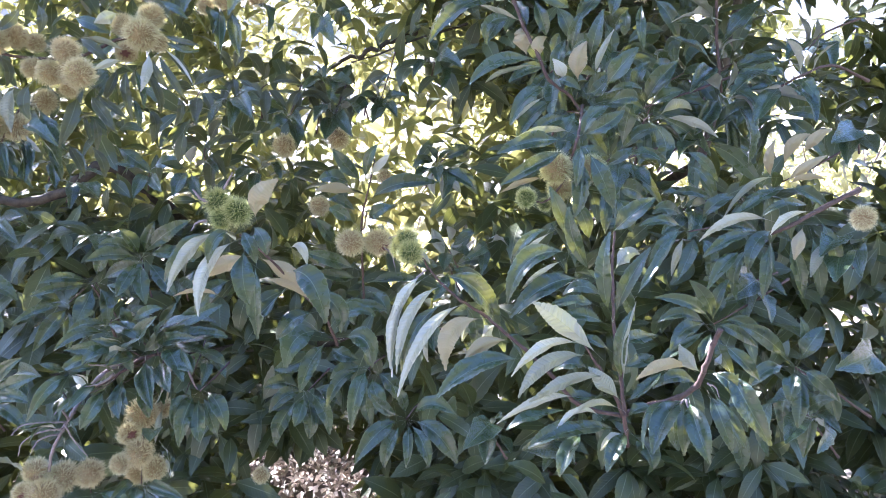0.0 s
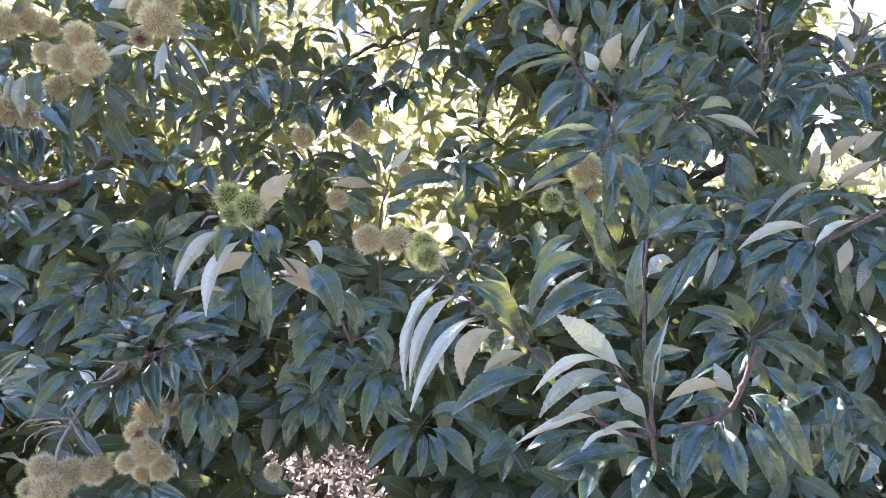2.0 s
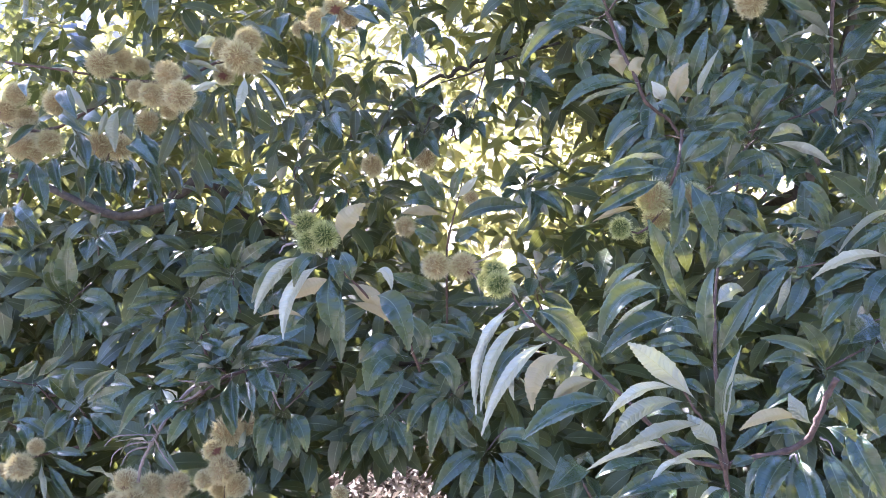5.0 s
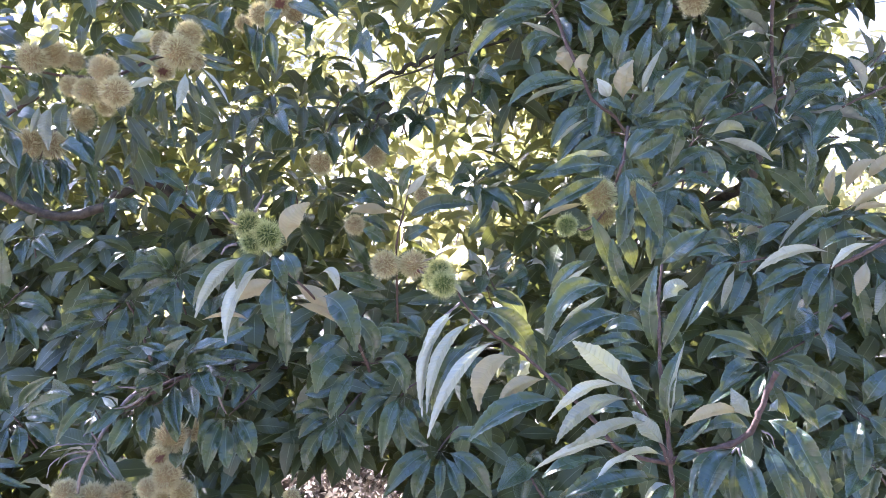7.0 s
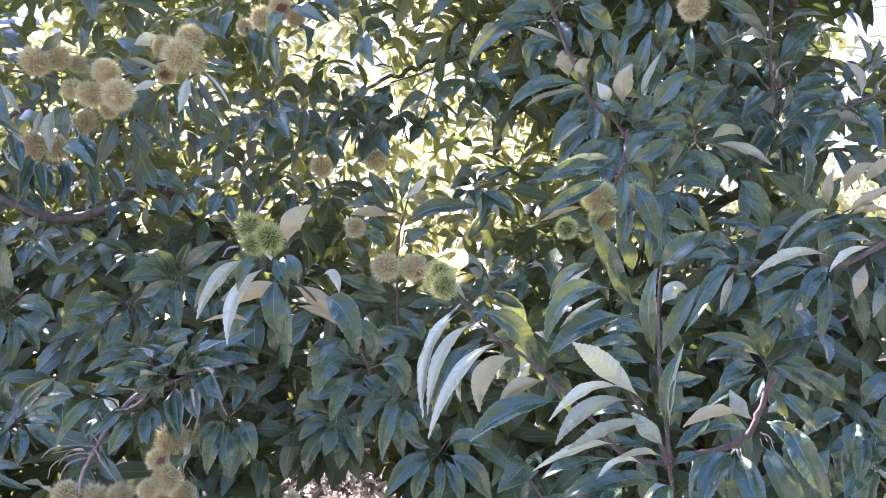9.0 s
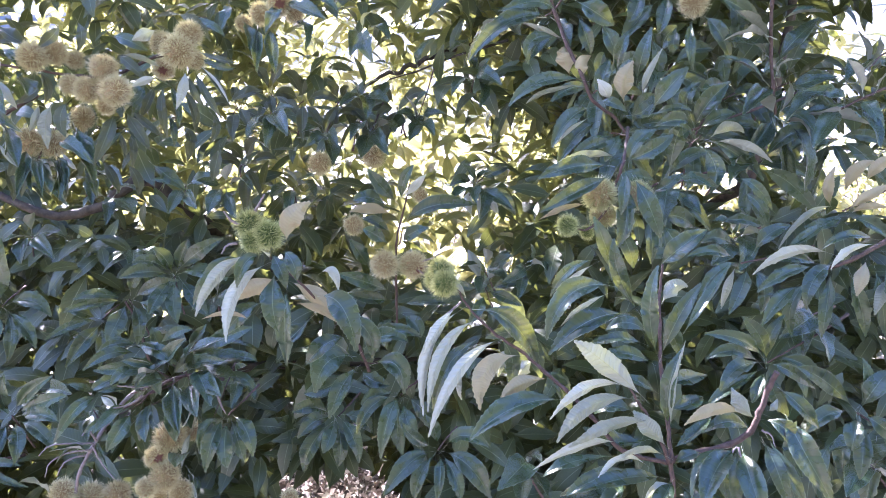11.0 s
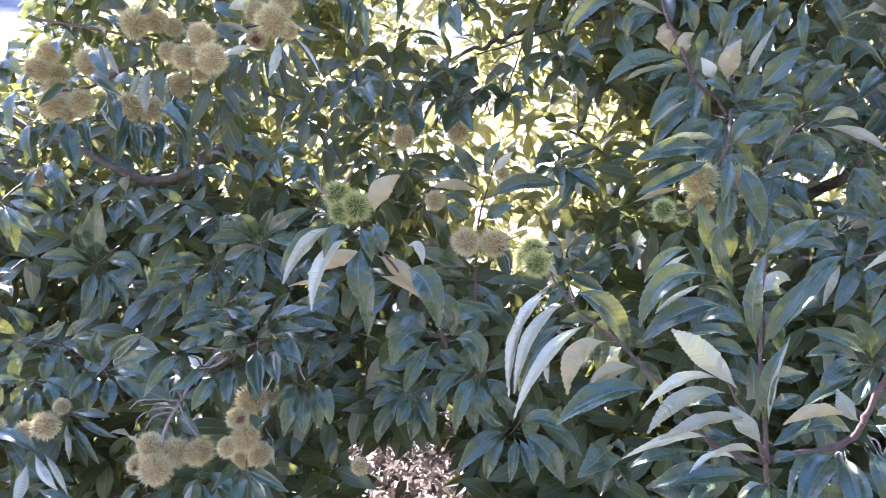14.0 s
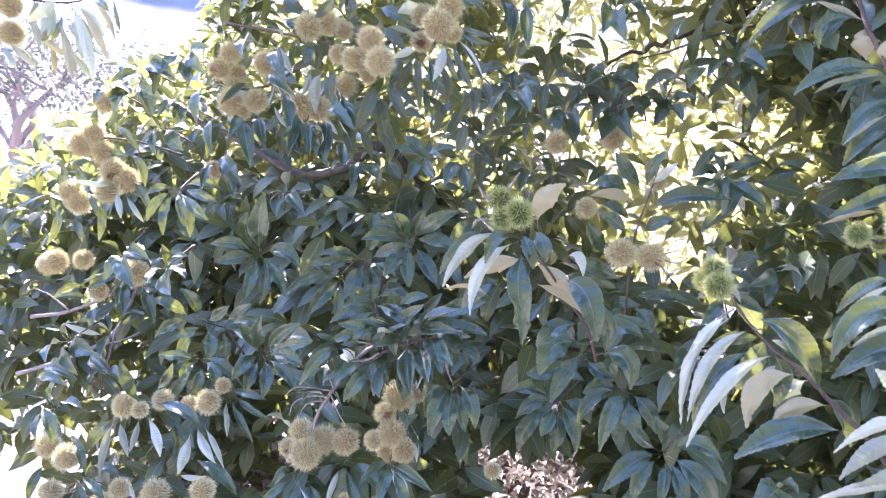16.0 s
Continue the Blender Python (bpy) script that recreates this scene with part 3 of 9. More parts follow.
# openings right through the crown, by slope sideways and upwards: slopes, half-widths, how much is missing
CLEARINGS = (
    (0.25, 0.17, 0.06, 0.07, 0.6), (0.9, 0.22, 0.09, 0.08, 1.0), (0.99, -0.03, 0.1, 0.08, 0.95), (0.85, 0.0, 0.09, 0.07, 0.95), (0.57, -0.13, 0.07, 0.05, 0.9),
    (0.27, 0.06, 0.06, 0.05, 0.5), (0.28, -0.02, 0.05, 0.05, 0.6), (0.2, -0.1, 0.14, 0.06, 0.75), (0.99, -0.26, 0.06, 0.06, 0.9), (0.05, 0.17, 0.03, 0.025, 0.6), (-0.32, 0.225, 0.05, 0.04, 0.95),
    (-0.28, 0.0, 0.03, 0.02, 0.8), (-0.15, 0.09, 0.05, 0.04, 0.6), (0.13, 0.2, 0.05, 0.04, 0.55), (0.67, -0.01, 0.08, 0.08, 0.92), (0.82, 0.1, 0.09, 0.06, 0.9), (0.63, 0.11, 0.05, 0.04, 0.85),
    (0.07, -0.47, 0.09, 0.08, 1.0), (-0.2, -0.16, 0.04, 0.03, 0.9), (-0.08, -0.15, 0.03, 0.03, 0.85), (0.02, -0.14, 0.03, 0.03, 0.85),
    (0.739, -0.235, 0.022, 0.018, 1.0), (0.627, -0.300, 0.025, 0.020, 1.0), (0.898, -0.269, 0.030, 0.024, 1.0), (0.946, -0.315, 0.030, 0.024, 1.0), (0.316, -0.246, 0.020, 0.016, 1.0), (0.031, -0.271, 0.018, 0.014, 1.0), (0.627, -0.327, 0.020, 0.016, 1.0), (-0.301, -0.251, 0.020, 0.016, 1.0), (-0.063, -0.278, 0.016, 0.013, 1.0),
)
# where the sun finds a way through the crown
SUN_FLECKS = (
    (0.269, 1.750, 1.108),
    (0.308, 1.750, 1.165),
    (0.695, 1.700, 1.344),
    (0.791, 1.800, 1.281),
    (0.418, 1.750, 1.278),
    (0.247, 1.800, 1.220),
    (0.518, 1.800, 1.327),
    (0.841, 1.700, 1.276),
    (-0.923, 2.000, 1.076),
    (-0.854, 2.050, 1.276),
    (-0.224, 2.000, 1.214),
    (-0.008, 1.900, 0.886),
    (-0.471, 2.000, 1.167),
    (-0.682, 1.950, 1.131),
    (-0.192, 3.185, 0.120),
    (-0.071, 3.278, 0.120),
    (0.022, 3.130, 0.120),
    (0.136, 3.013, 0.120),
    (0.148, 0.809, 1.340),
    (0.039, 0.874, 1.378),
    (0.288, 0.824, 1.226),
    (0.532, 0.883, 1.250),
    (0.558, 1.231, 1.735),
    (0.229, 1.406, 1.862),
    (-0.254, 1.206, 1.514),
    (0.250, 1.836, 1.599),
    (0.314, 0.990, 1.397),
    (0.048, 0.880, 1.351),
    (0.127, 0.790, 1.264),
    (0.404, 0.965, 1.316),
    (0.033, 0.955, 1.322),
    (0.454, 1.065, 1.383),
    (0.335, 1.260, 1.836),
    (0.531, 1.320, 1.828),
    (-0.257, 1.190, 1.491),
    (0.543, 1.100, 1.512),
    (0.265, 1.900, 1.540),
    (0.283, 1.330, 1.812),
)
# thin places of the crown: x, z, half-width, half-height, how much is missing
GAPS = (
    (-0.5, 1.71, 0.26, 0.08, 0.9),
    (0.36, 1.75, 0.24, 0.14, 0.5),
    (0.22, 1.43, 0.27, 0.14, 0.95),
    (-0.25, 2.05, 0.6, 0.16, 0.3),
    (0.1, 1.68, 0.6, 0.36, 0.4),
    (-1.2, 0.55, 0.25, 0.2, 0.5),
    (1.55, 1.52, 0.3, 0.1, 0.8),
    (-1.13, 0.52, 0.15, 0.26, 0.97),
    (1.72, 2.06, 0.36, 0.17, 1.0),
)
limb("trunk", [(0.98, 3.05, -0.1), (0.95, 2.95, 0.5), (0.88, 2.85, 1.1), (0.95, 2.85, 1.7), (1.25, 2.75, 2.1), (1.4, 2.8, 3.0), (1.3, 2.75, 3.7)], 0.09, 0.02, 0.004)
limb("limb", [(0.9, 2.9, 0.8), (0.4, 3.0, 0.9), (-0.2, 2.9, 1.1), (-0.55, 2.65, 1.42), (-0.75, 2.5, 1.6), (-1.0, 2.45, 1.5), (-1.6, 2.6, 1.75)], 0.036, 0.01)
limb("limb", [(-0.115, 2.450, 1.852), (0.054, 2.400, 1.932), (0.189, 2.400, 1.980), (0.348, 2.450, 2.046), (0.590, 2.600, 2.183), (0.95, 2.8, 2.3), (1.25, 2.75, 2.1)], 0.005, 0.016)
limb("limb", [(0.88, 2.85, 1.2), (1.08, 2.2, 1.45), (1.03, 1.85, 1.6), (1.18, 1.9, 2.1), (1.2, 2.0, 2.8)], 0.02, 0.01)
# unseen limb, added to carry the shading boughs
limb("limb", [(1.2, 2.0, 2.75), (1.15, 1.6, 2.95), (0.9, 1.2, 3.0), (0.6, 0.9, 2.95)], 0.016, 0.005)
limb("limb", [(0.93, 2.93, 0.7), (0.4, 2.7, 0.9), (0.1, 2.3, 1.0), (-0.6, 2.5, 0.95), (-1.3, 2.5, 0.9)], 0.028, 0.008)
crown(2900, 21, LEAF_SHADED)
crown(430, 25, LEAF_SHADED, "near")
crown(1300, 24, LEAF_BACKLIT, "airy")
crown(950, 22, LEAF_SUNLIT, "rear")
# leaves above the view, added only for the shade they cast
crown(350, 23, LEAF_SHADED, "top")
crown(260, 26, LEAF_SHADED, "shading_boughs")


def litter(count, seed):
    """Curled dry leaves and bits on the ground behind the tree; past counting."""
    rng = np.random.default_rng(seed)
    verts, faces = [], []
    for _ in range(count):
        x, y = rng.uniform(-2.2, 1.6), rng.uniform(2.3, 5.6)
        z = ground_height(x, y) + rng.uniform(0.0, 0.05)
        a, L = rng.uniform(0, 6.28), rng.uniform(0.02, 0.075)
        d = Vector((math.cos(a), math.sin(a), rng.normal(0, 0.5)))
        e = Vector((-math.sin(a), math.cos(a), rng.normal(0, 0.4))) * 0.3 * L
        p = Vector((x, y, z))
        i = len(verts)
        verts += [p, p + d * L * 0.5 + e + Vector((0, 0, 0.02)), p + d * L * 0.55, p + d * L * 0.5 - e + Vector((0, 0, 0.02)), p + d * L]
        faces += [(i, i + 2, i + 1), (i, i + 3, i + 2), (i + 1, i + 2, i + 4), (i + 2, i + 3, i + 4)]
    me = bpy.data.meshes.new("leaf_litter")
    me.from_pydata(verts, [], faces)
    m, nt, b = shader("dry_leaves", 0.8)
    geo = nt.nodes.new("ShaderNodeNewGeometry")
    nt.links.new(ramp(nt, geo.outputs["Random Per Island"], (0.0, (0.05, 0.041, 0.037)), (0.42, (0.22, 0.18, 0.155)), (0.75, (0.5, 0.445, 0.4)), (1.0, (0.7, 0.65, 0.6))), b.inputs["Base Color"])
    me.materials.append(m)
    return tagged(new("leaf_litter", me), "pale pinkish dry leaf litter lying on the slope", "leaf litter", kind="stuff")


litter(20000, 8)


# ---- leafy branches and burrs of the near side ----

# arching shoot with the green burrs
b = branch("arching chestnut shoot with drooping pale leaves behind green burrs", [(0.215, 0.815, 1.197), (0.152, 0.820, 1.220), (0.114, 0.830, 1.265), (0.086, 0.845, 1.297), (0.059, 0.855, 1.322), (0.032, 0.865, 1.348), (0.004, 0.875, 1.368), (-0.018, 0.888, 1.390), (-0.031, 0.897, 1.407), (-0.042, 0.905, 1.429)], 0.0045, 0.002)
blade(b, (-0.045, 0.893, 1.406), (-0.075, 0.869, 1.384), (-0.100, 0.870, 1.342), 0.0167, 20, "under")
blade(b, (-0.036, 0.893, 1.404), (-0.086, 0.867, 1.360), (-0.099, 0.865, 1.272), 0.0198, 38, "under")
blade(b, (-0.017, 0.880, 1.391), (-0.071, 0.853, 1.361), (-0.095, 0.850, 1.281), 0.0194, 20, "under")
blade(b, (-0.010, 0.885, 1.367), (-0.065, 0.863, 1.336), (-0.084, 0.865, 1.270), 0.0226, 20, "top")
blade(b, (0.012, 0.874, 1.364), (-0.052, 0.845, 1.336), (-0.097, 0.840, 1.253), 0.0194, 15, "under")
blade(b, (-0.015, 0.885, 1.352), (-0.049, 0.868, 1.326), (-0.046, 0.875, 1.286), 0.0164, 30, "under")
blade(b, (0.036, 0.865, 1.342), (-0.018, 0.843, 1.334), (-0.029, 0.845, 1.280), 0.0309, 10, "felt")
blade(b, (0.069, 0.852, 1.311), (0.023, 0.834, 1.314), (-0.004, 0.840, 1.290), 0.0227, 15, "felt")
blade(b, (-0.023, 0.888, 1.402), (0.022, 0.869, 1.385), (0.059, 0.875, 1.323), 0.0349, 20, "top")
blade(b, (0.078, 0.950, 1.313), (0.059, 0.940, 1.305), (0.051, 0.955, 1.283), 0.0265, 10, "under")
blade(b, (0.048, 0.955, 1.332), (0.030, 0.943, 1.320), (0.024, 0.955, 1.290), 0.0216, 0, "under")
blade(b, (0.084, 0.842, 1.285), (0.010, 0.817, 1.290), (-0.050, 0.815, 1.254), 0.0350, 28, "top")
blade(b, (-0.048, 0.905, 1.440), (-0.042, 0.891, 1.433), (-0.032, 0.900, 1.418), 0.0073, 0, "under")
blade(b, (-0.038, 0.900, 1.410), (-0.060, 0.890, 1.398), (-0.077, 0.880, 1.386), 0.0036, 0, "stalk")
blade(b, (0.064, 0.870, 1.317), (0.081, 0.863, 1.300), (0.106, 0.880, 1.254), 0.0245, 30, "top")
blade(b, (0.019, 0.930, 1.354), (0.038, 0.928, 1.322), (0.039, 0.950, 1.275), 0.0274, 20, "top")
burr((-0.061, 0.915, 1.454), 0.034, "green")
burr((-0.059, 0.900, 1.437), 0.037, "green")
burr((-0.069, 0.925, 1.440), 0.028, "green")

# bright pale leaves
b = branch("chestnut branch arching over, its toothed leaves showing pale undersides", [(0.210, 0.807, 1.202), (0.196, 0.802, 1.233), (0.180, 0.798, 1.262), (0.166, 0.800, 1.285), (0.155, 0.806, 1.306)], 0.0045, 0.002)
blade(b, (0.173, 0.795, 1.290), (0.117, 0.780, 1.342), (0.076, 0.790, 1.375), 0.0325, 8, "under")
blade(b, (0.153, 0.805, 1.307), (0.093, 0.786, 1.316), (0.044, 0.790, 1.279), 0.0183, 28, "under")
blade(b, (0.165, 0.800, 1.291), (0.094, 0.780, 1.296), (0.051, 0.785, 1.251), 0.0240, 15, "under")
blade(b, (0.184, 0.797, 1.261), (0.123, 0.779, 1.269), (0.063, 0.785, 1.242), 0.0198, 25, "under")
blade(b, (0.206, 0.803, 1.224), (0.176, 0.790, 1.254), (0.157, 0.800, 1.278), 0.0261, 5, "under")
blade(b, (0.139, 0.800, 1.238), (0.084, 0.783, 1.245), (0.022, 0.790, 1.219), 0.0173, 42, "under")
blade(b, (0.210, 0.803, 1.209), (0.155, 0.774, 1.236), (0.122, 0.770, 1.226), 0.0143, 48, "under")
blade(b, (0.177, 0.800, 1.203), (0.127, 0.768, 1.230), (0.090, 0.760, 1.206), 0.0132, 48, "under")
blade(b, (0.142, 0.815, 1.215), (0.075, 0.795, 1.222), (0.038, 0.800, 1.205), 0.0192, 35, "top")
blade(b, (0.200, 0.800, 1.185), (0.131, 0.758, 1.211), (0.059, 0.740, 1.208), 0.0275, 35, "top")
blade(b, (0.212, 0.800, 1.183), (0.176, 0.758, 1.180), (0.151, 0.740, 1.156), 0.0272, 15, "top")
blade(b, (0.210, 0.800, 1.178), (0.180, 0.778, 1.183), (0.163, 0.780, 1.168), 0.0163, 30, "under")
blade(b, (0.173, 0.830, 1.264), (0.142, 0.823, 1.278), (0.122, 0.840, 1.265), 0.0265, 40, "top")
blade(b, (0.201, 0.840, 1.223), (0.150, 0.833, 1.227), (0.110, 0.850, 1.244), 0.0284, 35, "top")
blade(b, (0.185, 0.840, 1.182), (0.120, 0.818, 1.187), (0.075, 0.820, 1.168), 0.0279, 30, "top")
blade(b, (0.220, 0.800, 1.176), (0.222, 0.763, 1.169), (0.223, 0.750, 1.146), 0.0319, 25, "top")
blade(b, (0.150, 0.800, 1.191), (0.111, 0.763, 1.182), (0.091, 0.750, 1.155), 0.0278, 25, "top")

# upright shoot
b = branch("upright purple chestnut shoot with large dark blue-green leaves", [(0.216, 0.807, 1.157), (0.215, 0.813, 1.209), (0.218, 0.828, 1.256), (0.218, 0.844, 1.313), (0.229, 0.869, 1.360), (0.241, 0.892, 1.411), (0.251, 0.903, 1.447)], 0.005, 0.0025)
blade(b, (0.216, 0.845, 1.326), (0.194, 0.828, 1.393), (0.209, 0.835, 1.455), 0.0264, 22, "top")
blade(b, (0.241, 0.900, 1.441), (0.260, 0.873, 1.471), (0.299, 0.870, 1.495), 0.0341, 15, "top")
blade(b, (0.208, 0.885, 1.382), (0.167, 0.861, 1.441), (0.160, 0.860, 1.490), 0.0244, 10, "top")
blade(b, (0.182, 0.895, 1.425), (0.153, 0.871, 1.478), (0.136, 0.870, 1.519), 0.0233, 12, "top")
blade(b, (0.218, 0.846, 1.328), (0.233, 0.831, 1.381), (0.274, 0.840, 1.428), 0.0249, 10, "top")
blade(b, (0.306, 0.950, 1.331), (0.339, 0.943, 1.381), (0.393, 0.960, 1.436), 0.0187, 25, "top")
blade(b, (0.223, 0.827, 1.235), (0.216, 0.806, 1.293), (0.234, 0.810, 1.360), 0.0129, 48, "under")
blade(b, (0.224, 0.832, 1.230), (0.212, 0.814, 1.295), (0.237, 0.820, 1.349), 0.0236, 25, "top")
blade(b, (0.183, 0.900, 1.418), (0.110, 0.881, 1.418), (0.074, 0.885, 1.355), 0.0363, 24, "top")
blade(b, (0.196, 0.892, 1.382), (0.129, 0.874, 1.379), (0.074, 0.880, 1.336), 0.0345, 24, "top")
blade(b, (0.170, 0.899, 1.412), (0.125, 0.881, 1.397), (0.095, 0.888, 1.372), 0.0113, 40, "under")
blade(b, (0.190, 0.886, 1.382), (0.131, 0.869, 1.371), (0.086, 0.875, 1.342), 0.0093, 40, "under")
blade(b, (0.210, 0.870, 1.342), (0.166, 0.863, 1.356), (0.131, 0.880, 1.345), 0.0215, 38, "top")
blade(b, (0.159, 0.920, 1.456), (0.119, 0.918, 1.443), (0.099, 0.940, 1.404), 0.0178, 22, "top")
blade(b, (0.162, 0.918, 1.453), (0.123, 0.915, 1.430), (0.112, 0.935, 1.399), 0.0111, 20, "under")
blade(b, (0.292, 0.990, 1.369), (0.311, 0.983, 1.399), (0.345, 1.000, 1.396), 0.0289, 0, "under")
blade(b, (0.216, 0.860, 1.317), (0.178, 0.858, 1.335), (0.144, 0.880, 1.330), 0.0227, 30, "top")
blade(b, (0.216, 0.850, 1.281), (0.187, 0.843, 1.300), (0.164, 0.860, 1.307), 0.0169, 35, "top")
blade(b, (0.222, 0.830, 1.209), (0.256, 0.828, 1.228), (0.294, 0.850, 1.241), 0.0204, 30, "top")
blade(b, (0.230, 0.860, 1.284), (0.261, 0.868, 1.291), (0.318, 0.900, 1.284), 0.0279, 30, "top")
blade(b, (0.227, 0.890, 1.348), (0.190, 0.883, 1.372), (0.164, 0.900, 1.359), 0.0251, 30, "top")
blade(b, (0.237, 0.870, 1.249), (0.273, 0.873, 1.253), (0.310, 0.900, 1.254), 0.0268, 25, "top")
blade(b, (0.240, 0.890, 1.379), (0.253, 0.883, 1.356), (0.279, 0.900, 1.310), 0.0231, 20, "top")

# branch with the large tan burr
b = branch("chestnut branch with drooping blue-green leaves over a spiny burr", [(0.344, 1.210, 1.658), (0.304, 1.130, 1.624), (0.259, 1.048, 1.588), (0.252, 1.058, 1.560), (0.247, 1.066, 1.528), (0.205, 1.059, 1.489), (0.175, 1.054, 1.495)], 0.0045, 0.002)
blade(b, (0.256, 1.030, 1.583), (0.242, 1.003, 1.549), (0.234, 1.000, 1.512), 0.0205, 5, "top")
blade(b, (0.267, 1.030, 1.572), (0.278, 0.998, 1.526), (0.294, 0.990, 1.475), 0.0345, 8, "top")
blade(b, (0.257, 1.045, 1.570), (0.253, 1.020, 1.511), (0.238, 1.020, 1.462), 0.0323, 12, "top")
blade(b, (0.244, 1.045, 1.574), (0.176, 1.026, 1.550), (0.116, 1.030, 1.519), 0.0277, 15, "top")
blade(b, (0.243, 1.050, 1.587), (0.174, 1.028, 1.588), (0.113, 1.030, 1.570), 0.0341, 28, "top")
blade(b, (0.254, 1.055, 1.600), (0.197, 1.035, 1.604), (0.130, 1.040, 1.584), 0.0185, 35, "under")
blade(b, (0.260, 1.040, 1.595), (0.292, 1.018, 1.609), (0.331, 1.020, 1.633), 0.0288, 12, "top")
blade(b, (0.308, 1.050, 1.544), (0.323, 1.028, 1.554), (0.352, 1.030, 1.573), 0.0232, 20, "top")
blade(b, (0.333, 1.080, 1.503), (0.362, 1.063, 1.503), (0.396, 1.070, 1.483), 0.0368, 20, "top")
blade(b, (0.308, 1.070, 1.510), (0.306, 1.043, 1.470), (0.302, 1.040, 1.430), 0.0243, 12, "top")
blade(b, (0.224, 1.100, 1.528), (0.178, 1.088, 1.521), (0.139, 1.100, 1.505), 0.0140, 35, "felt")
blade(b, (0.302, 1.080, 1.456), (0.326, 1.058, 1.443), (0.357, 1.060, 1.455), 0.0258, 30, "top")
blade(b, (0.358, 1.120, 1.557), (0.378, 1.098, 1.528), (0.420, 1.100, 1.515), 0.0335, 25, "top")
blade(b, (0.338, 1.080, 1.492), (0.351, 1.058, 1.465), (0.362, 1.060, 1.427), 0.0321, 15, "top")
blade(b, (0.279, 1.070, 1.586), (0.290, 1.063, 1.622), (0.333, 1.080, 1.645), 0.0286, 25, "top")
blade(b, (0.252, 1.060, 1.496), (0.265, 1.043, 1.460), (0.278, 1.050, 1.423), 0.0299, 15, "top")
burr((0.221, 1.050, 1.543), 0.059, "olive")
burr((0.294, 1.067, 1.540), 0.053, "olive")
burr((0.241, 1.084, 1.509), 0.048, "olive")
burr((0.169, 1.055, 1.496), 0.035, "green")
burr((0.210, 1.077, 1.482), 0.024, "green")

# shoot with the green cluster
b = branch("chestnut shoot with drooping leaves below a cluster of green burrs", [(-0.120, 1.459, 1.182), (-0.148, 1.392, 1.259), (-0.195, 1.314, 1.327), (-0.236, 1.247, 1.387), (-0.270, 1.205, 1.429), (-0.297, 1.213, 1.451)], 0.005, 0.0022)
# pale under side in beige felt, standing in for sun through the blade
blade(b, (-0.266, 1.195, 1.472), (-0.261, 1.175, 1.514), (-0.226, 1.180, 1.543), 0.0400, 0, "felt")
blade(b, (-0.323, 1.200, 1.460), (-0.375, 1.173, 1.433), (-0.416, 1.170, 1.366), 0.0263, 20, "under")
blade(b, (-0.296, 1.200, 1.445), (-0.349, 1.163, 1.405), (-0.368, 1.150, 1.325), 0.0278, 18, "under")
blade(b, (-0.308, 1.190, 1.460), (-0.333, 1.163, 1.450), (-0.348, 1.160, 1.410), 0.0251, 12, "top")
blade(b, (-0.294, 1.180, 1.465), (-0.280, 1.153, 1.440), (-0.271, 1.150, 1.407), 0.0265, 8, "top")
blade(b, (-0.276, 1.170, 1.470), (-0.259, 1.143, 1.449), (-0.254, 1.140, 1.420), 0.0279, 5, "top")
blade(b, (-0.287, 1.190, 1.436), (-0.294, 1.158, 1.385), (-0.286, 1.150, 1.338), 0.0436, 8, "top")
blade(b, (-0.272, 1.250, 1.397), (-0.279, 1.228, 1.341), (-0.279, 1.230, 1.261), 0.0339, 20, "top")
blade(b, (-0.277, 1.260, 1.408), (-0.329, 1.258, 1.396), (-0.387, 1.280, 1.365), 0.0331, 10, "felt")
blade(b, (-0.272, 1.265, 1.405), (-0.223, 1.256, 1.375), (-0.183, 1.270, 1.327), 0.0351, 10, "felt")
blade(b, (-0.270, 1.270, 1.365), (-0.218, 1.263, 1.350), (-0.176, 1.280, 1.314), 0.0196, 20, "felt")
blade(b, (-0.219, 1.230, 1.379), (-0.182, 1.188, 1.365), (-0.162, 1.170, 1.291), 0.0532, 12, "top")
blade(b, (-0.337, 1.300, 1.327), (-0.374, 1.288, 1.348), (-0.425, 1.300, 1.339), 0.0120, 30, "felt")
blade(b, (-0.330, 1.240, 1.452), (-0.385, 1.223, 1.435), (-0.427, 1.230, 1.376), 0.0306, 25, "top")
blade(b, (-0.217, 1.220, 1.419), (-0.195, 1.203, 1.424), (-0.186, 1.210, 1.389), 0.0203, 0, "under")
blade(b, (-0.344, 1.210, 1.508), (-0.357, 1.205, 1.518), (-0.366, 1.200, 1.532), 0.0068, 0, "stalk")
blade(b, (-0.348, 1.210, 1.479), (-0.364, 1.205, 1.476), (-0.373, 1.200, 1.463), 0.0058, 0, "stalk")
blade(b, (-0.316, 1.210, 1.530), (-0.308, 1.205, 1.544), (-0.300, 1.200, 1.558), 0.0058, 0, "stalk")
blade(b, (-0.184, 1.330, 1.329), (-0.133, 1.313, 1.297), (-0.124, 1.320, 1.240), 0.0407, 20, "top")
blade(b, (-0.226, 1.340, 1.330), (-0.269, 1.323, 1.293), (-0.291, 1.330, 1.272), 0.0392, 22, "top")
blade(b, (-0.162, 1.380, 1.274), (-0.212, 1.363, 1.264), (-0.246, 1.370, 1.226), 0.0437, 25, "top")
blade(b, (-0.140, 1.400, 1.234), (-0.095, 1.378, 1.270), (-0.045, 1.380, 1.254), 0.0368, 25, "top")
blade(b, (-0.317, 1.330, 1.359), (-0.357, 1.313, 1.343), (-0.390, 1.320, 1.302), 0.0389, 22, "top")
burr((-0.329, 1.219, 1.509), 0.049, "green")
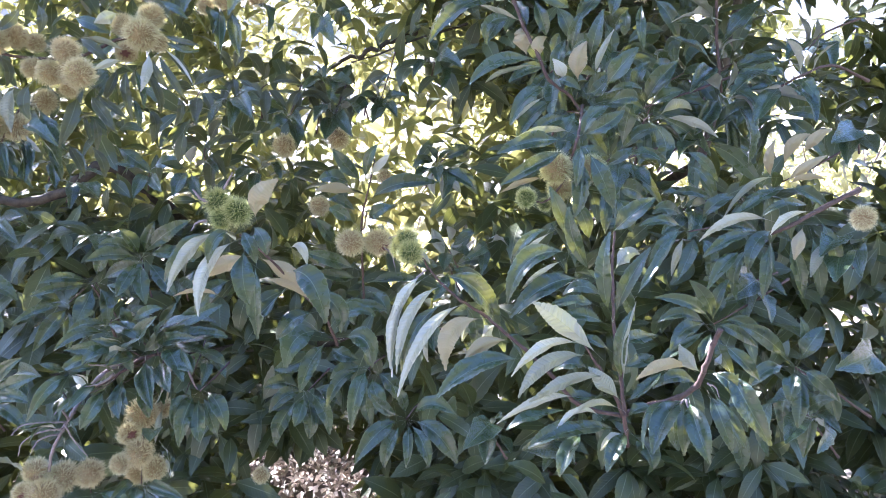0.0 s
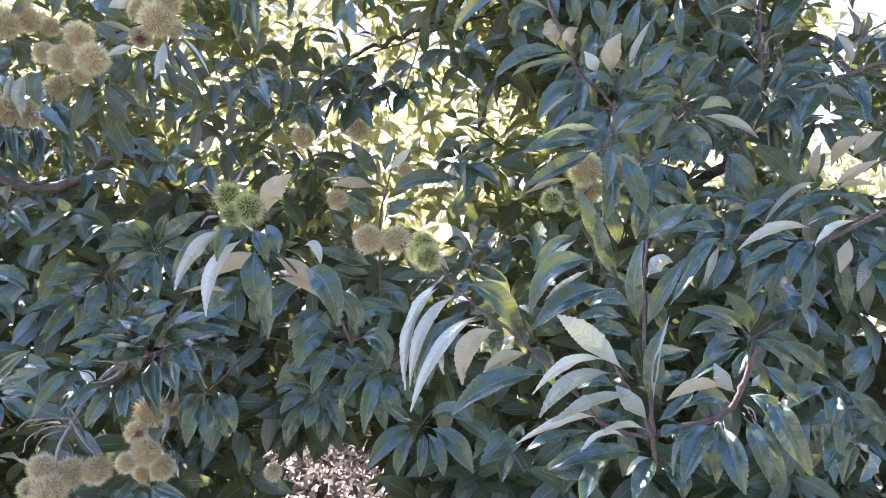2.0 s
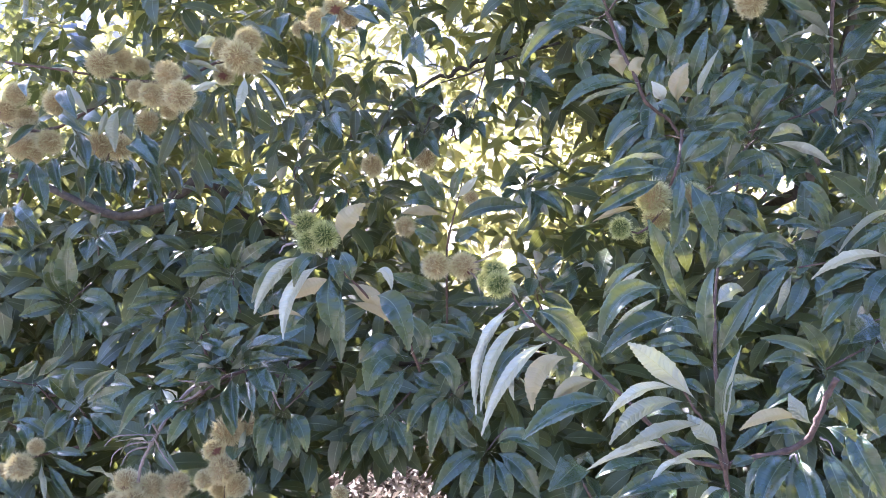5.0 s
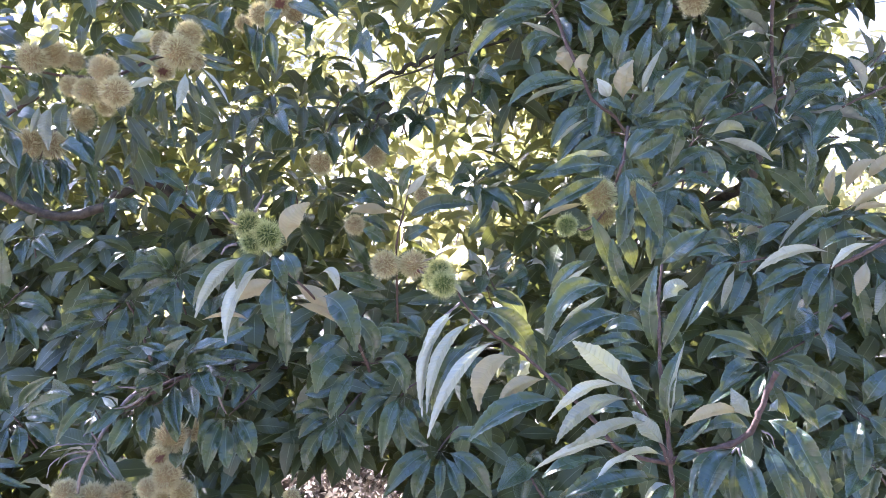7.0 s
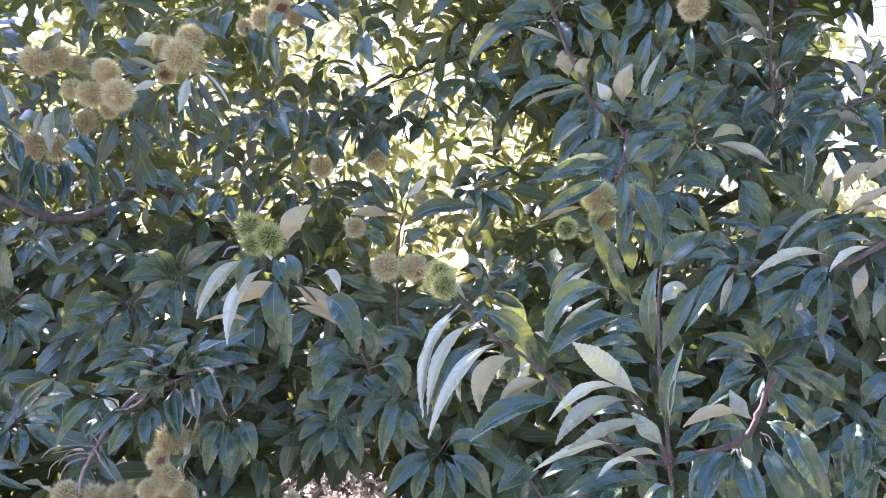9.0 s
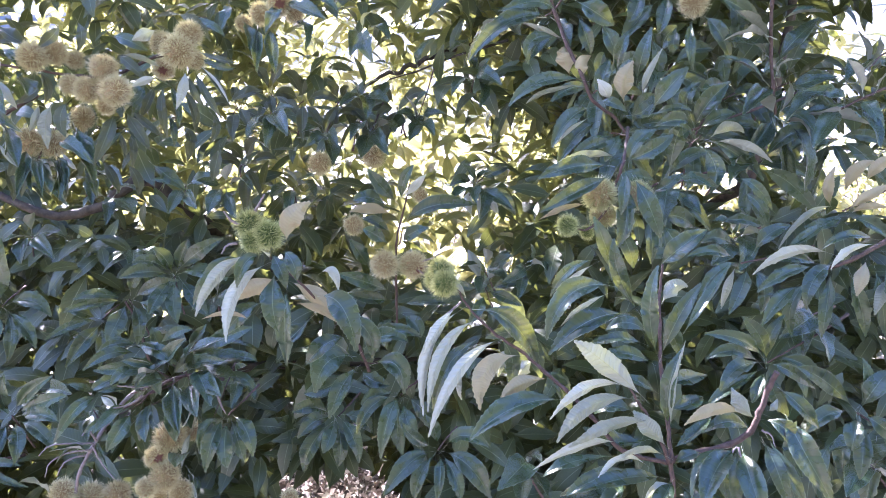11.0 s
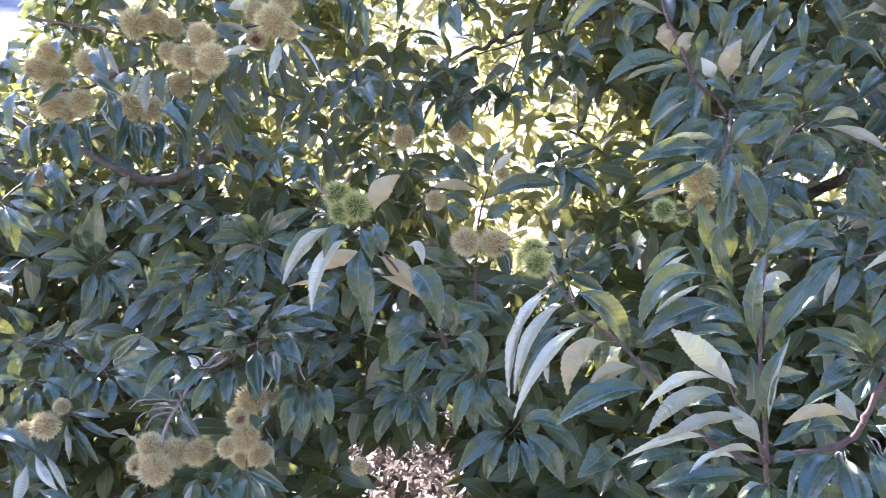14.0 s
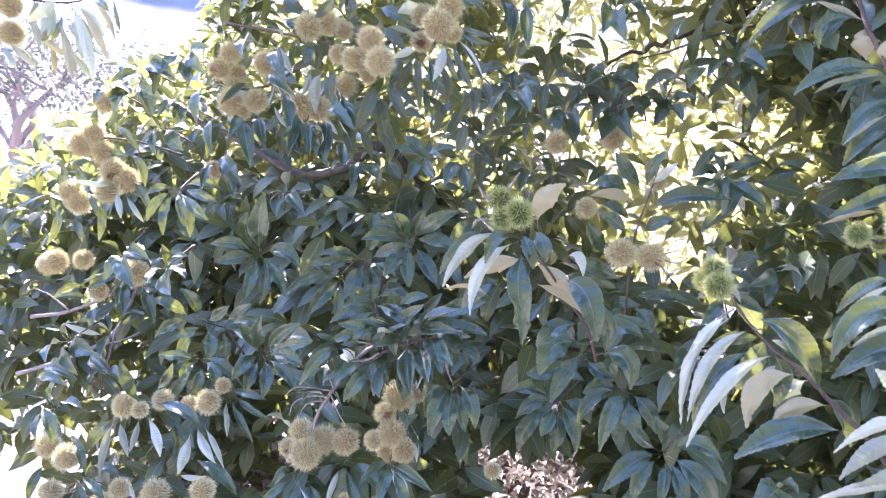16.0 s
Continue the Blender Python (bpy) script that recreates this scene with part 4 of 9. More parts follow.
burr((-0.297, 1.196, 1.491), 0.050, "green")
burr((-0.323, 1.205, 1.482), 0.042, "green")

# shoot with the burr pair
b = branch("upright chestnut twig with two tan burrs and blue-green leaves", [(-0.034, 1.660, 1.221), (-0.038, 1.620, 1.322), (-0.042, 1.560, 1.433), (-0.029, 1.550, 1.495), (-0.015, 1.550, 1.545), (-0.006, 1.555, 1.576)], 0.0045, 0.002)
blade(b, (-0.036, 1.550, 1.526), (-0.074, 1.523, 1.565), (-0.102, 1.520, 1.603), 0.0348, 8, "top")
blade(b, (-0.029, 1.550, 1.525), (-0.025, 1.523, 1.575), (-0.002, 1.520, 1.609), 0.0271, 12, "top")
blade(b, (-0.023, 1.550, 1.538), (-0.001, 1.523, 1.563), (0.024, 1.520, 1.588), 0.0215, 10, "under")
blade(b, (-0.042, 1.550, 1.498), (-0.095, 1.528, 1.517), (-0.144, 1.530, 1.512), 0.0275, 15, "felt")
blade(b, (-0.053, 1.580, 1.518), (-0.097, 1.563, 1.541), (-0.132, 1.570, 1.535), 0.0381, 22, "top")
blade(b, (-0.023, 1.550, 1.482), (0.033, 1.513, 1.519), (0.131, 1.500, 1.519), 0.0426, 22, "top")
blade(b, (-0.029, 1.550, 1.438), (-0.013, 1.513, 1.462), (0.024, 1.500, 1.474), 0.0336, 20, "top")
blade(b, (-0.054, 1.570, 1.432), (-0.089, 1.543, 1.461), (-0.115, 1.540, 1.473), 0.0361, 15, "top")
blade(b, (-0.098, 1.600, 1.379), (-0.120, 1.573, 1.416), (-0.143, 1.570, 1.450), 0.0349, 12, "top")
blade(b, (-0.044, 1.600, 1.455), (-0.079, 1.583, 1.483), (-0.111, 1.590, 1.492), 0.0273, 25, "top")
blade(b, (-0.046, 1.620, 1.320), (-0.109, 1.588, 1.351), (-0.172, 1.580, 1.374), 0.0411, 20, "top")
blade(b, (-0.044, 1.640, 1.300), (-0.096, 1.608, 1.309), (-0.150, 1.600, 1.326), 0.0362, 22, "top")
blade(b, (-0.028, 1.640, 1.284), (0.028, 1.608, 1.296), (0.089, 1.600, 1.290), 0.0316, 28, "top")
blade(b, (-0.025, 1.620, 1.268), (-0.002, 1.583, 1.250), (0.009, 1.570, 1.220), 0.0394, 12, "top")
blade(b, (-0.039, 1.640, 1.266), (-0.070, 1.608, 1.234), (-0.065, 1.600, 1.193), 0.0371, 12, "top")
blade(b, (0.004, 1.540, 1.395), (0.032, 1.530, 1.404), (0.055, 1.520, 1.417), 0.0053, 0, "stalk")
blade(b, (0.003, 1.540, 1.379), (0.018, 1.530, 1.363), (0.024, 1.520, 1.333), 0.0053, 0, "stalk")
blade(b, (0.007, 1.540, 1.388), (0.037, 1.530, 1.381), (0.061, 1.520, 1.394), 0.0053, 0, "stalk")
burr((-0.070, 1.553, 1.393), 0.070)
burr((-0.008, 1.547, 1.390), 0.070, "open")
burr((-0.113, 1.875, 1.465), 0.058)
burr((0.077, 1.949, 1.536), 0.047)

# rosettes of the middle
b = branch("bare purple-grey chestnut twig among leaves", [(-0.635, 1.853, 1.145), (-0.650, 1.861, 1.202), (-0.668, 1.870, 1.259), (-0.685, 1.867, 1.297)], 0.006, 0.004)
leaf(b, (-0.650, 1.861, 1.202), (-0.536, 1.791, 1.223))
leaf(b, (-0.642, 1.857, 1.174), (-0.712, 1.806, 1.163))
b = branch("chestnut whorl with sunlit yellow leaves over the open middle", [(0.323, 2.050, 1.612), (0.266, 1.950, 1.587), (0.218, 1.860, 1.567)], 0.0035, 0.0018)
blade(b, (0.237, 1.850, 1.556), (0.274, 1.818, 1.528), (0.307, 1.810, 1.478), 0.0419, 12, "top")
blade(b, (0.228, 1.870, 1.552), (0.226, 1.853, 1.507), (0.221, 1.860, 1.464), 0.0258, 5, "under")
blade(b, (0.241, 1.880, 1.548), (0.258, 1.863, 1.510), (0.278, 1.870, 1.478), 0.0259, 5, "under")
blade(b, (0.208, 1.860, 1.564), (0.171, 1.828, 1.577), (0.134, 1.820, 1.558), 0.0337, 20, "top")
blade(b, (0.227, 1.870, 1.576), (0.262, 1.848, 1.593), (0.304, 1.850, 1.607), 0.0375, 20, "top")
blade(b, (0.214, 1.900, 1.552), (0.198, 1.888, 1.519), (0.209, 1.900, 1.480), 0.0295, 5, "under")
b = branch("chestnut whorl with sunlit yellow leaves over the open middle", [(0.273, 1.900, 1.201), (0.229, 1.800, 1.259), (0.201, 1.730, 1.304)], 0.0035, 0.0018)
blade(b, (0.201, 1.720, 1.294), (0.236, 1.688, 1.283), (0.283, 1.680, 1.258), 0.0334, 15, "top")
blade(b, (0.189, 1.730, 1.301), (0.135, 1.698, 1.313), (0.092, 1.690, 1.322), 0.0314, 20, "top")
blade(b, (0.209, 1.750, 1.309), (0.224, 1.738, 1.343), (0.249, 1.750, 1.361), 0.0332, 0, "under")
blade(b, (0.201, 1.760, 1.308), (0.180, 1.748, 1.358), (0.166, 1.760, 1.398), 0.0365, 5, "under")
blade(b, (0.209, 1.730, 1.292), (0.256, 1.703, 1.315), (0.313, 1.700, 1.308), 0.0377, 20, "top")
blade(b, (0.195, 1.720, 1.288), (0.175, 1.688, 1.258), (0.143, 1.680, 1.219), 0.0359, 12, "top")
blade(b, (0.219, 1.770, 1.294), (0.245, 1.753, 1.360), (0.278, 1.760, 1.387), 0.0346, 15, "top")
b = branch("leafy chestnut twig ending in a whorl of toothed green leaves", [(-0.061, 1.620, 1.164), (-0.099, 1.560, 1.171), (-0.134, 1.500, 1.192)], 0.0035, 0.0018)
blade(b, (-0.146, 1.500, 1.204), (-0.204, 1.458, 1.207), (-0.233, 1.440, 1.148), 0.0597, 12, "top")
blade(b, (-0.137, 1.500, 1.183), (-0.179, 1.458, 1.151), (-0.206, 1.440, 1.092), 0.0412, 10, "top")
blade(b, (-0.111, 1.490, 1.186), (-0.065, 1.448, 1.193), (-0.051, 1.430, 1.134), 0.0516, 12, "top")
blade(b, (-0.115, 1.500, 1.214), (-0.073, 1.463, 1.257), (-0.010, 1.450, 1.251), 0.0412, 22, "top")
blade(b, (-0.133, 1.500, 1.173), (-0.112, 1.468, 1.158), (-0.077, 1.460, 1.147), 0.0376, 18, "top")
blade(b, (-0.149, 1.530, 1.192), (-0.181, 1.508, 1.230), (-0.214, 1.510, 1.236), 0.0419, 20, "top")
blade(b, (-0.143, 1.530, 1.172), (-0.208, 1.503, 1.141), (-0.256, 1.500, 1.134), 0.0467, 18, "top")
b = branch("leafy chestnut twig ending in a whorl of toothed green leaves", [(-0.002, 1.580, 1.116), (-0.030, 1.520, 1.122), (-0.055, 1.470, 1.120)], 0.0035, 0.0018)
blade(b, (-0.056, 1.460, 1.121), (-0.086, 1.418, 1.093), (-0.108, 1.400, 1.013), 0.0401, 10, "top")
blade(b, (-0.065, 1.470, 1.119), (-0.119, 1.433, 1.113), (-0.152, 1.420, 1.062), 0.0336, 15, "top")
blade(b, (-0.049, 1.460, 1.113), (-0.048, 1.423, 1.078), (-0.028, 1.410, 1.042), 0.0406, 12, "top")
blade(b, (-0.058, 1.500, 1.117), (-0.103, 1.478, 1.121), (-0.139, 1.480, 1.105), 0.0383, 20, "top")
blade(b, (-0.039, 1.500, 1.105), (-0.007, 1.473, 1.083), (0.016, 1.470, 1.032), 0.0398, 15, "top")
blade(b, (-0.050, 1.500, 1.097), (-0.063, 1.473, 1.051), (-0.054, 1.470, 0.988), 0.0393, 12, "top")
b = branch("leafy chestnut twig ending in a whorl of toothed green leaves", [(-0.130, 1.620, 1.089), (-0.159, 1.560, 1.082), (-0.187, 1.500, 1.076)], 0.0035, 0.0018)
blade(b, (-0.186, 1.490, 1.079), (-0.160, 1.453, 1.048), (-0.149, 1.440, 0.993), 0.0360, 10, "top")
blade(b, (-0.193, 1.490, 1.074), (-0.207, 1.453, 1.047), (-0.222, 1.440, 1.021), 0.0334, 10, "top")
blade(b, (-0.195, 1.500, 1.076), (-0.235, 1.468, 1.081), (-0.272, 1.460, 1.050), 0.0376, 18, "top")
blade(b, (-0.190, 1.520, 1.062), (-0.184, 1.488, 1.020), (-0.192, 1.480, 0.974), 0.0394, 10, "top")
blade(b, (-0.180, 1.520, 1.074), (-0.140, 1.493, 1.070), (-0.117, 1.490, 1.037), 0.0387, 20, "top")
blade(b, (-0.198, 1.530, 1.072), (-0.240, 1.503, 1.100), (-0.282, 1.500, 1.093), 0.0390, 20, "top")
blade(b, (-0.197, 1.530, 1.057), (-0.244, 1.503, 1.020), (-0.264, 1.500, 0.961), 0.0401, 12, "top")
b = branch("chestnut twig end with long drooping blue-green leaves", [(0.068, 1.480, 1.036), (0.030, 1.400, 1.043), (0.000, 1.335, 1.045)], 0.0035, 0.0018)
blade(b, (-0.010, 1.330, 1.045), (-0.064, 1.288, 1.042), (-0.117, 1.270, 0.992), 0.0414, 12, "top")
blade(b, (0.001, 1.330, 1.040), (-0.005, 1.288, 1.016), (-0.016, 1.270, 0.969), 0.0251, 10, "top")
blade(b, (0.005, 1.330, 1.040), (0.023, 1.288, 1.009), (0.029, 1.270, 0.964), 0.0322, 12, "top")
blade(b, (0.009, 1.330, 1.043), (0.052, 1.288, 1.024), (0.088, 1.270, 0.963), 0.0480, 10, "top")
blade(b, (0.014, 1.340, 1.047), (0.046, 1.303, 1.081), (0.093, 1.290, 1.057), 0.0363, 20, "top")
blade(b, (-0.005, 1.350, 1.045), (-0.047, 1.323, 1.077), (-0.072, 1.320, 1.112), 0.0291, 18, "top")
blade(b, (0.001, 1.350, 1.050), (-0.007, 1.328, 1.089), (-0.023, 1.330, 1.118), 0.0261, 12, "top")
blade(b, (-0.001, 1.360, 1.029), (-0.038, 1.328, 1.000), (-0.052, 1.320, 0.954), 0.0334, 14, "top")
b = branch("leafy chestnut twig ending in a whorl of toothed green leaves", [(-0.562, 1.950, 1.244), (-0.559, 1.870, 1.309), (-0.552, 1.790, 1.363)], 0.0035, 0.0018)
blade(b, (-0.550, 1.780, 1.367), (-0.493, 1.738, 1.419), (-0.426, 1.720, 1.454), 0.0431, 12, "top")
blade(b, (-0.553, 1.780, 1.368), (-0.564, 1.743, 1.412), (-0.586, 1.730, 1.437), 0.0376, 15, "top")
blade(b, (-0.557, 1.780, 1.367), (-0.606, 1.738, 1.382), (-0.662, 1.720, 1.372), 0.0423, 22, "top")
blade(b, (-0.554, 1.780, 1.362), (-0.580, 1.733, 1.324), (-0.600, 1.710, 1.286), 0.0397, 10, "top")
blade(b, (-0.548, 1.780, 1.360), (-0.549, 1.733, 1.314), (-0.538, 1.710, 1.262), 0.0425, 8, "top")
blade(b, (-0.541, 1.780, 1.361), (-0.503, 1.733, 1.319), (-0.471, 1.710, 1.273), 0.0427, 10, "top")
blade(b, (-0.542, 1.780, 1.368), (-0.481, 1.738, 1.379), (-0.423, 1.720, 1.355), 0.0423, 22, "top")
blade(b, (-0.558, 1.790, 1.370), (-0.596, 1.758, 1.404), (-0.637, 1.750, 1.404), 0.0357, 20, "top")
blade(b, (-0.548, 1.790, 1.372), (-0.527, 1.758, 1.417), (-0.511, 1.750, 1.453), 0.0347, 15, "top")
b = branch("leafy chestnut twig ending in a whorl of toothed green leaves", [(-0.647, 1.950, 1.184), (-0.656, 1.880, 1.251), (-0.668, 1.830, 1.307)], 0.0035, 0.0018)
blade(b, (-0.673, 1.820, 1.309), (-0.723, 1.783, 1.330), (-0.778, 1.770, 1.322), 0.0304, 24, "top")
blade(b, (-0.669, 1.820, 1.304), (-0.685, 1.773, 1.261), (-0.705, 1.750, 1.221), 0.0497, 8, "top")
blade(b, (-0.678, 1.830, 1.306), (-0.733, 1.793, 1.307), (-0.803, 1.780, 1.291), 0.0309, 25, "top")
blade(b, (-0.661, 1.830, 1.307), (-0.602, 1.793, 1.339), (-0.542, 1.780, 1.353), 0.0392, 18, "top")
blade(b, (-0.654, 1.830, 1.303), (-0.610, 1.798, 1.289), (-0.585, 1.790, 1.268), 0.0323, 15, "top")
blade(b, (-0.669, 1.850, 1.315), (-0.652, 1.823, 1.355), (-0.622, 1.820, 1.384), 0.0360, 15, "top")
blade(b, (-0.665, 1.830, 1.301), (-0.640, 1.793, 1.258), (-0.646, 1.780, 1.202), 0.0379, 10, "top")
b = branch("leafy chestnut twig ending in a whorl of toothed green leaves", [(-0.730, 1.980, 1.273), (-0.736, 1.920, 1.266), (-0.741, 1.860, 1.256)], 0.0035, 0.0018)
blade(b, (-0.740, 1.850, 1.257), (-0.790, 1.813, 1.255), (-0.856, 1.800, 1.224), 0.0277, 25, "top")
blade(b, (-0.736, 1.850, 1.250), (-0.766, 1.803, 1.218), (-0.808, 1.780, 1.160), 0.0444, 10, "top")
blade(b, (-0.740, 1.850, 1.247), (-0.731, 1.808, 1.201), (-0.735, 1.790, 1.152), 0.0316, 8, "top")
blade(b, (-0.750, 1.860, 1.260), (-0.778, 1.828, 1.282), (-0.810, 1.820, 1.295), 0.0333, 18, "top")
blade(b, (-0.735, 1.860, 1.245), (-0.705, 1.823, 1.208), (-0.688, 1.810, 1.166), 0.0353, 10, "top")
b = branch("chestnut twig with a star of broad blue-green leaves", [(-0.858, 1.700, 1.001), (-0.854, 1.630, 1.065), (-0.855, 1.585, 1.111)], 0.0035, 0.0018)
blade(b, (-0.855, 1.580, 1.122), (-0.855, 1.543, 1.163), (-0.841, 1.530, 1.213), 0.0354, 10, "top")
blade(b, (-0.849, 1.580, 1.120), (-0.803, 1.543, 1.170), (-0.752, 1.530, 1.202), 0.0329, 12, "top")
blade(b, (-0.845, 1.580, 1.116), (-0.782, 1.538, 1.147), (-0.725, 1.520, 1.162), 0.0332, 15, "top")
blade(b, (-0.843, 1.580, 1.110), (-0.786, 1.533, 1.124), (-0.741, 1.510, 1.111), 0.0359, 15, "top")
blade(b, (-0.851, 1.580, 1.103), (-0.828, 1.533, 1.075), (-0.830, 1.510, 1.034), 0.0350, 8, "top")
blade(b, (-0.862, 1.580, 1.108), (-0.880, 1.538, 1.099), (-0.903, 1.520, 1.066), 0.0353, 10, "top")
blade(b, (-0.859, 1.580, 1.119), (-0.873, 1.543, 1.162), (-0.891, 1.530, 1.194), 0.0327, 10, "top")
blade(b, (-0.845, 1.580, 1.100), (-0.791, 1.538, 1.090), (-0.758, 1.520, 1.051), 0.0328, 12, "top")
blade(b, (-0.866, 1.600, 1.096), (-0.875, 1.563, 1.065), (-0.881, 1.550, 1.029), 0.0331, 10, "top")
b = branch("leafy chestnut twig ending in a whorl of toothed green leaves", [(-0.951, 1.980, 1.334), (-0.953, 1.900, 1.320), (-0.952, 1.830, 1.306)], 0.0035, 0.0018)
blade(b, (-0.948, 1.830, 1.302), (-0.892, 1.788, 1.262), (-0.864, 1.770, 1.212), 0.0346, 10, "top")
blade(b, (-0.954, 1.830, 1.297), (-0.954, 1.783, 1.255), (-0.965, 1.760, 1.198), 0.0375, 8, "top")
blade(b, (-0.940, 1.830, 1.309), (-0.875, 1.788, 1.323), (-0.825, 1.770, 1.285), 0.0456, 18, "top")
blade(b, (-0.960, 1.830, 1.303), (-0.995, 1.788, 1.299), (-1.046, 1.770, 1.287), 0.0424, 18, "top")
blade(b, (-0.954, 1.840, 1.314), (-0.946, 1.808, 1.381), (-0.930, 1.800, 1.470), 0.0601, 8, "top")
blade(b, (-0.966, 1.840, 1.307), (-1.012, 1.808, 1.333), (-1.071, 1.800, 1.329), 0.0372, 22, "top")
blade(b, (-0.944, 1.830, 1.297), (-0.920, 1.788, 1.247), (-0.929, 1.770, 1.182), 0.0346, 10, "top")
blade(b, (-0.969, 1.860, 1.314), (-0.991, 1.833, 1.364), (-0.985, 1.830, 1.415), 0.0422, 12, "top")
b = branch("leafy chestnut twig ending in a whorl of toothed green leaves", [(-1.059, 1.860, 1.094), (-1.067, 1.790, 1.122), (-1.077, 1.730, 1.146)], 0.0035, 0.0018)
blade(b, (-1.085, 1.720, 1.149), (-1.119, 1.688, 1.187), (-1.170, 1.680, 1.203), 0.0334, 15, "top")
blade(b, (-1.076, 1.730, 1.149), (-1.068, 1.698, 1.197), (-1.101, 1.690, 1.230), 0.0329, 10, "top")
blade(b, (-1.092, 1.720, 1.145), (-1.117, 1.678, 1.140), (-1.147, 1.660, 1.116), 0.0332, 15, "top")
blade(b, (-1.057, 1.720, 1.134), (-1.077, 1.683, 1.123), (-1.099, 1.670, 1.117), 0.0307, 18, "top")
blade(b, (-1.054, 1.730, 1.140), (-1.005, 1.698, 1.170), (-0.977, 1.690, 1.196), 0.0305, 15, "top")
blade(b, (-1.040, 1.710, 1.130), (-1.014, 1.673, 1.099), (-1.020, 1.660, 1.063), 0.0352, 8, "top")
blade(b, (-1.088, 1.740, 1.130), (-1.099, 1.708, 1.087), (-1.105, 1.700, 1.039), 0.0331, 10, "top")
b = branch("leafy chestnut twig ending in a whorl of toothed green leaves", [(-1.026, 1.780, 0.971), (-1.033, 1.720, 1.020), (-1.039, 1.665, 1.065)], 0.0035, 0.0018)
blade(b, (-1.043, 1.660, 1.066), (-1.076, 1.628, 1.079), (-1.123, 1.620, 1.079), 0.0301, 20, "top")
blade(b, (-1.030, 1.660, 1.060), (-0.986, 1.623, 1.051), (-0.981, 1.610, 1.014), 0.0343, 10, "top")
blade(b, (-1.044, 1.660, 1.058), (-1.055, 1.623, 1.049), (-1.061, 1.610, 1.020), 0.0286, 10, "top")
blade(b, (-1.032, 1.670, 1.064), (-0.973, 1.638, 1.060), (-0.917, 1.630, 1.009), 0.0299, 18, "top")
blade(b, (-1.065, 1.690, 1.043), (-1.088, 1.658, 0.995), (-1.121, 1.650, 0.969), 0.0324, 12, "top")
blade(b, (-1.051, 1.690, 1.040), (-1.038, 1.658, 1.011), (-1.051, 1.650, 0.977), 0.0321, 10, "top")
b = branch("leafy chestnut twig ending in a whorl of toothed green leaves", [(-1.008, 1.880, 1.019), (-1.010, 1.810, 1.077), (-1.008, 1.740, 1.132)], 0.0035, 0.0018)
blade(b, (-0.997, 1.730, 1.127), (-0.934, 1.693, 1.119), (-0.899, 1.680, 1.089), 0.0304, 15, "top")
blade(b, (-1.004, 1.730, 1.141), (-0.956, 1.698, 1.179), (-0.919, 1.690, 1.203), 0.0275, 15, "top")
blade(b, (-1.013, 1.740, 1.124), (-0.992, 1.708, 1.082), (-0.998, 1.700, 1.034), 0.0301, 10, "top")
blade(b, (-1.006, 1.750, 1.129), (-0.943, 1.718, 1.153), (-0.899, 1.710, 1.141), 0.0289, 22, "top")
b = branch("leafy chestnut twig ending in a whorl of toothed green leaves", [(-1.169, 1.950, 1.504), (-1.166, 1.880, 1.484), (-1.159, 1.810, 1.465)], 0.0035, 0.0018)
blade(b, (-1.154, 1.800, 1.461), (-1.101, 1.758, 1.426), (-1.051, 1.740, 1.395), 0.0340, 10, "top")
blade(b, (-1.159, 1.800, 1.459), (-1.131, 1.758, 1.424), (-1.114, 1.740, 1.376), 0.0277, 8, "top")
blade(b, (-1.163, 1.800, 1.458), (-1.174, 1.758, 1.411), (-1.168, 1.740, 1.351), 0.0279, 10, "top")
blade(b, (-1.147, 1.800, 1.467), (-1.080, 1.763, 1.455), (-1.025, 1.750, 1.433), 0.0289, 18, "top")
blade(b, (-1.169, 1.810, 1.466), (-1.195, 1.778, 1.469), (-1.227, 1.770, 1.450), 0.0249, 22, "top")
blade(b, (-1.157, 1.820, 1.473), (-1.086, 1.793, 1.486), (-1.039, 1.790, 1.468), 0.0268, 22, "top")
blade(b, (-1.166, 1.830, 1.455), (-1.127, 1.793, 1.402), (-1.117, 1.780, 1.346), 0.0316, 10, "top")
blade(b, (-1.183, 1.830, 1.459), (-1.215, 1.798, 1.429), (-1.236, 1.790, 1.379), 0.0290, 15, "top")

# grey twigs with hanging burrs
b = branch("grey knotty chestnut twig with many dull green leaves", [(-0.432, 1.610, 1.148), (-0.476, 1.540, 1.181), (-0.517, 1.480, 1.189), (-0.548, 1.450, 1.174), (-0.582, 1.440, 1.156), (-0.621, 1.430, 1.142)], 0.006, 0.003)
blade(b, (-0.571, 1.460, 1.248), (-0.610, 1.418, 1.264), (-0.657, 1.400, 1.238), 0.0266, 22, "top")
blade(b, (-0.581, 1.450, 1.269), (-0.528, 1.408, 1.267), (-0.496, 1.390, 1.240), 0.0330, 15, "top")
blade(b, (-0.481, 1.480, 1.245), (-0.459, 1.453, 1.276), (-0.438, 1.450, 1.303), 0.0236, 15, "top")
blade(b, (-0.467, 1.470, 1.242), (-0.406, 1.438, 1.275), (-0.348, 1.430, 1.295), 0.0395, 18, "top")
blade(b, (-0.513, 1.460, 1.201), (-0.473, 1.423, 1.235), (-0.420, 1.410, 1.264), 0.0308, 15, "top")
blade(b, (-0.455, 1.470, 1.206), (-0.394, 1.428, 1.237), (-0.341, 1.410, 1.231), 0.0322, 22, "top")
blade(b, (-0.466, 1.460, 1.200), (-0.427, 1.418, 1.191), (-0.414, 1.400, 1.165), 0.0301, 10, "top")
blade(b, (-0.547, 1.420, 1.241), (-0.531, 1.388, 1.218), (-0.518, 1.380, 1.185), 0.0267, 5, "top")
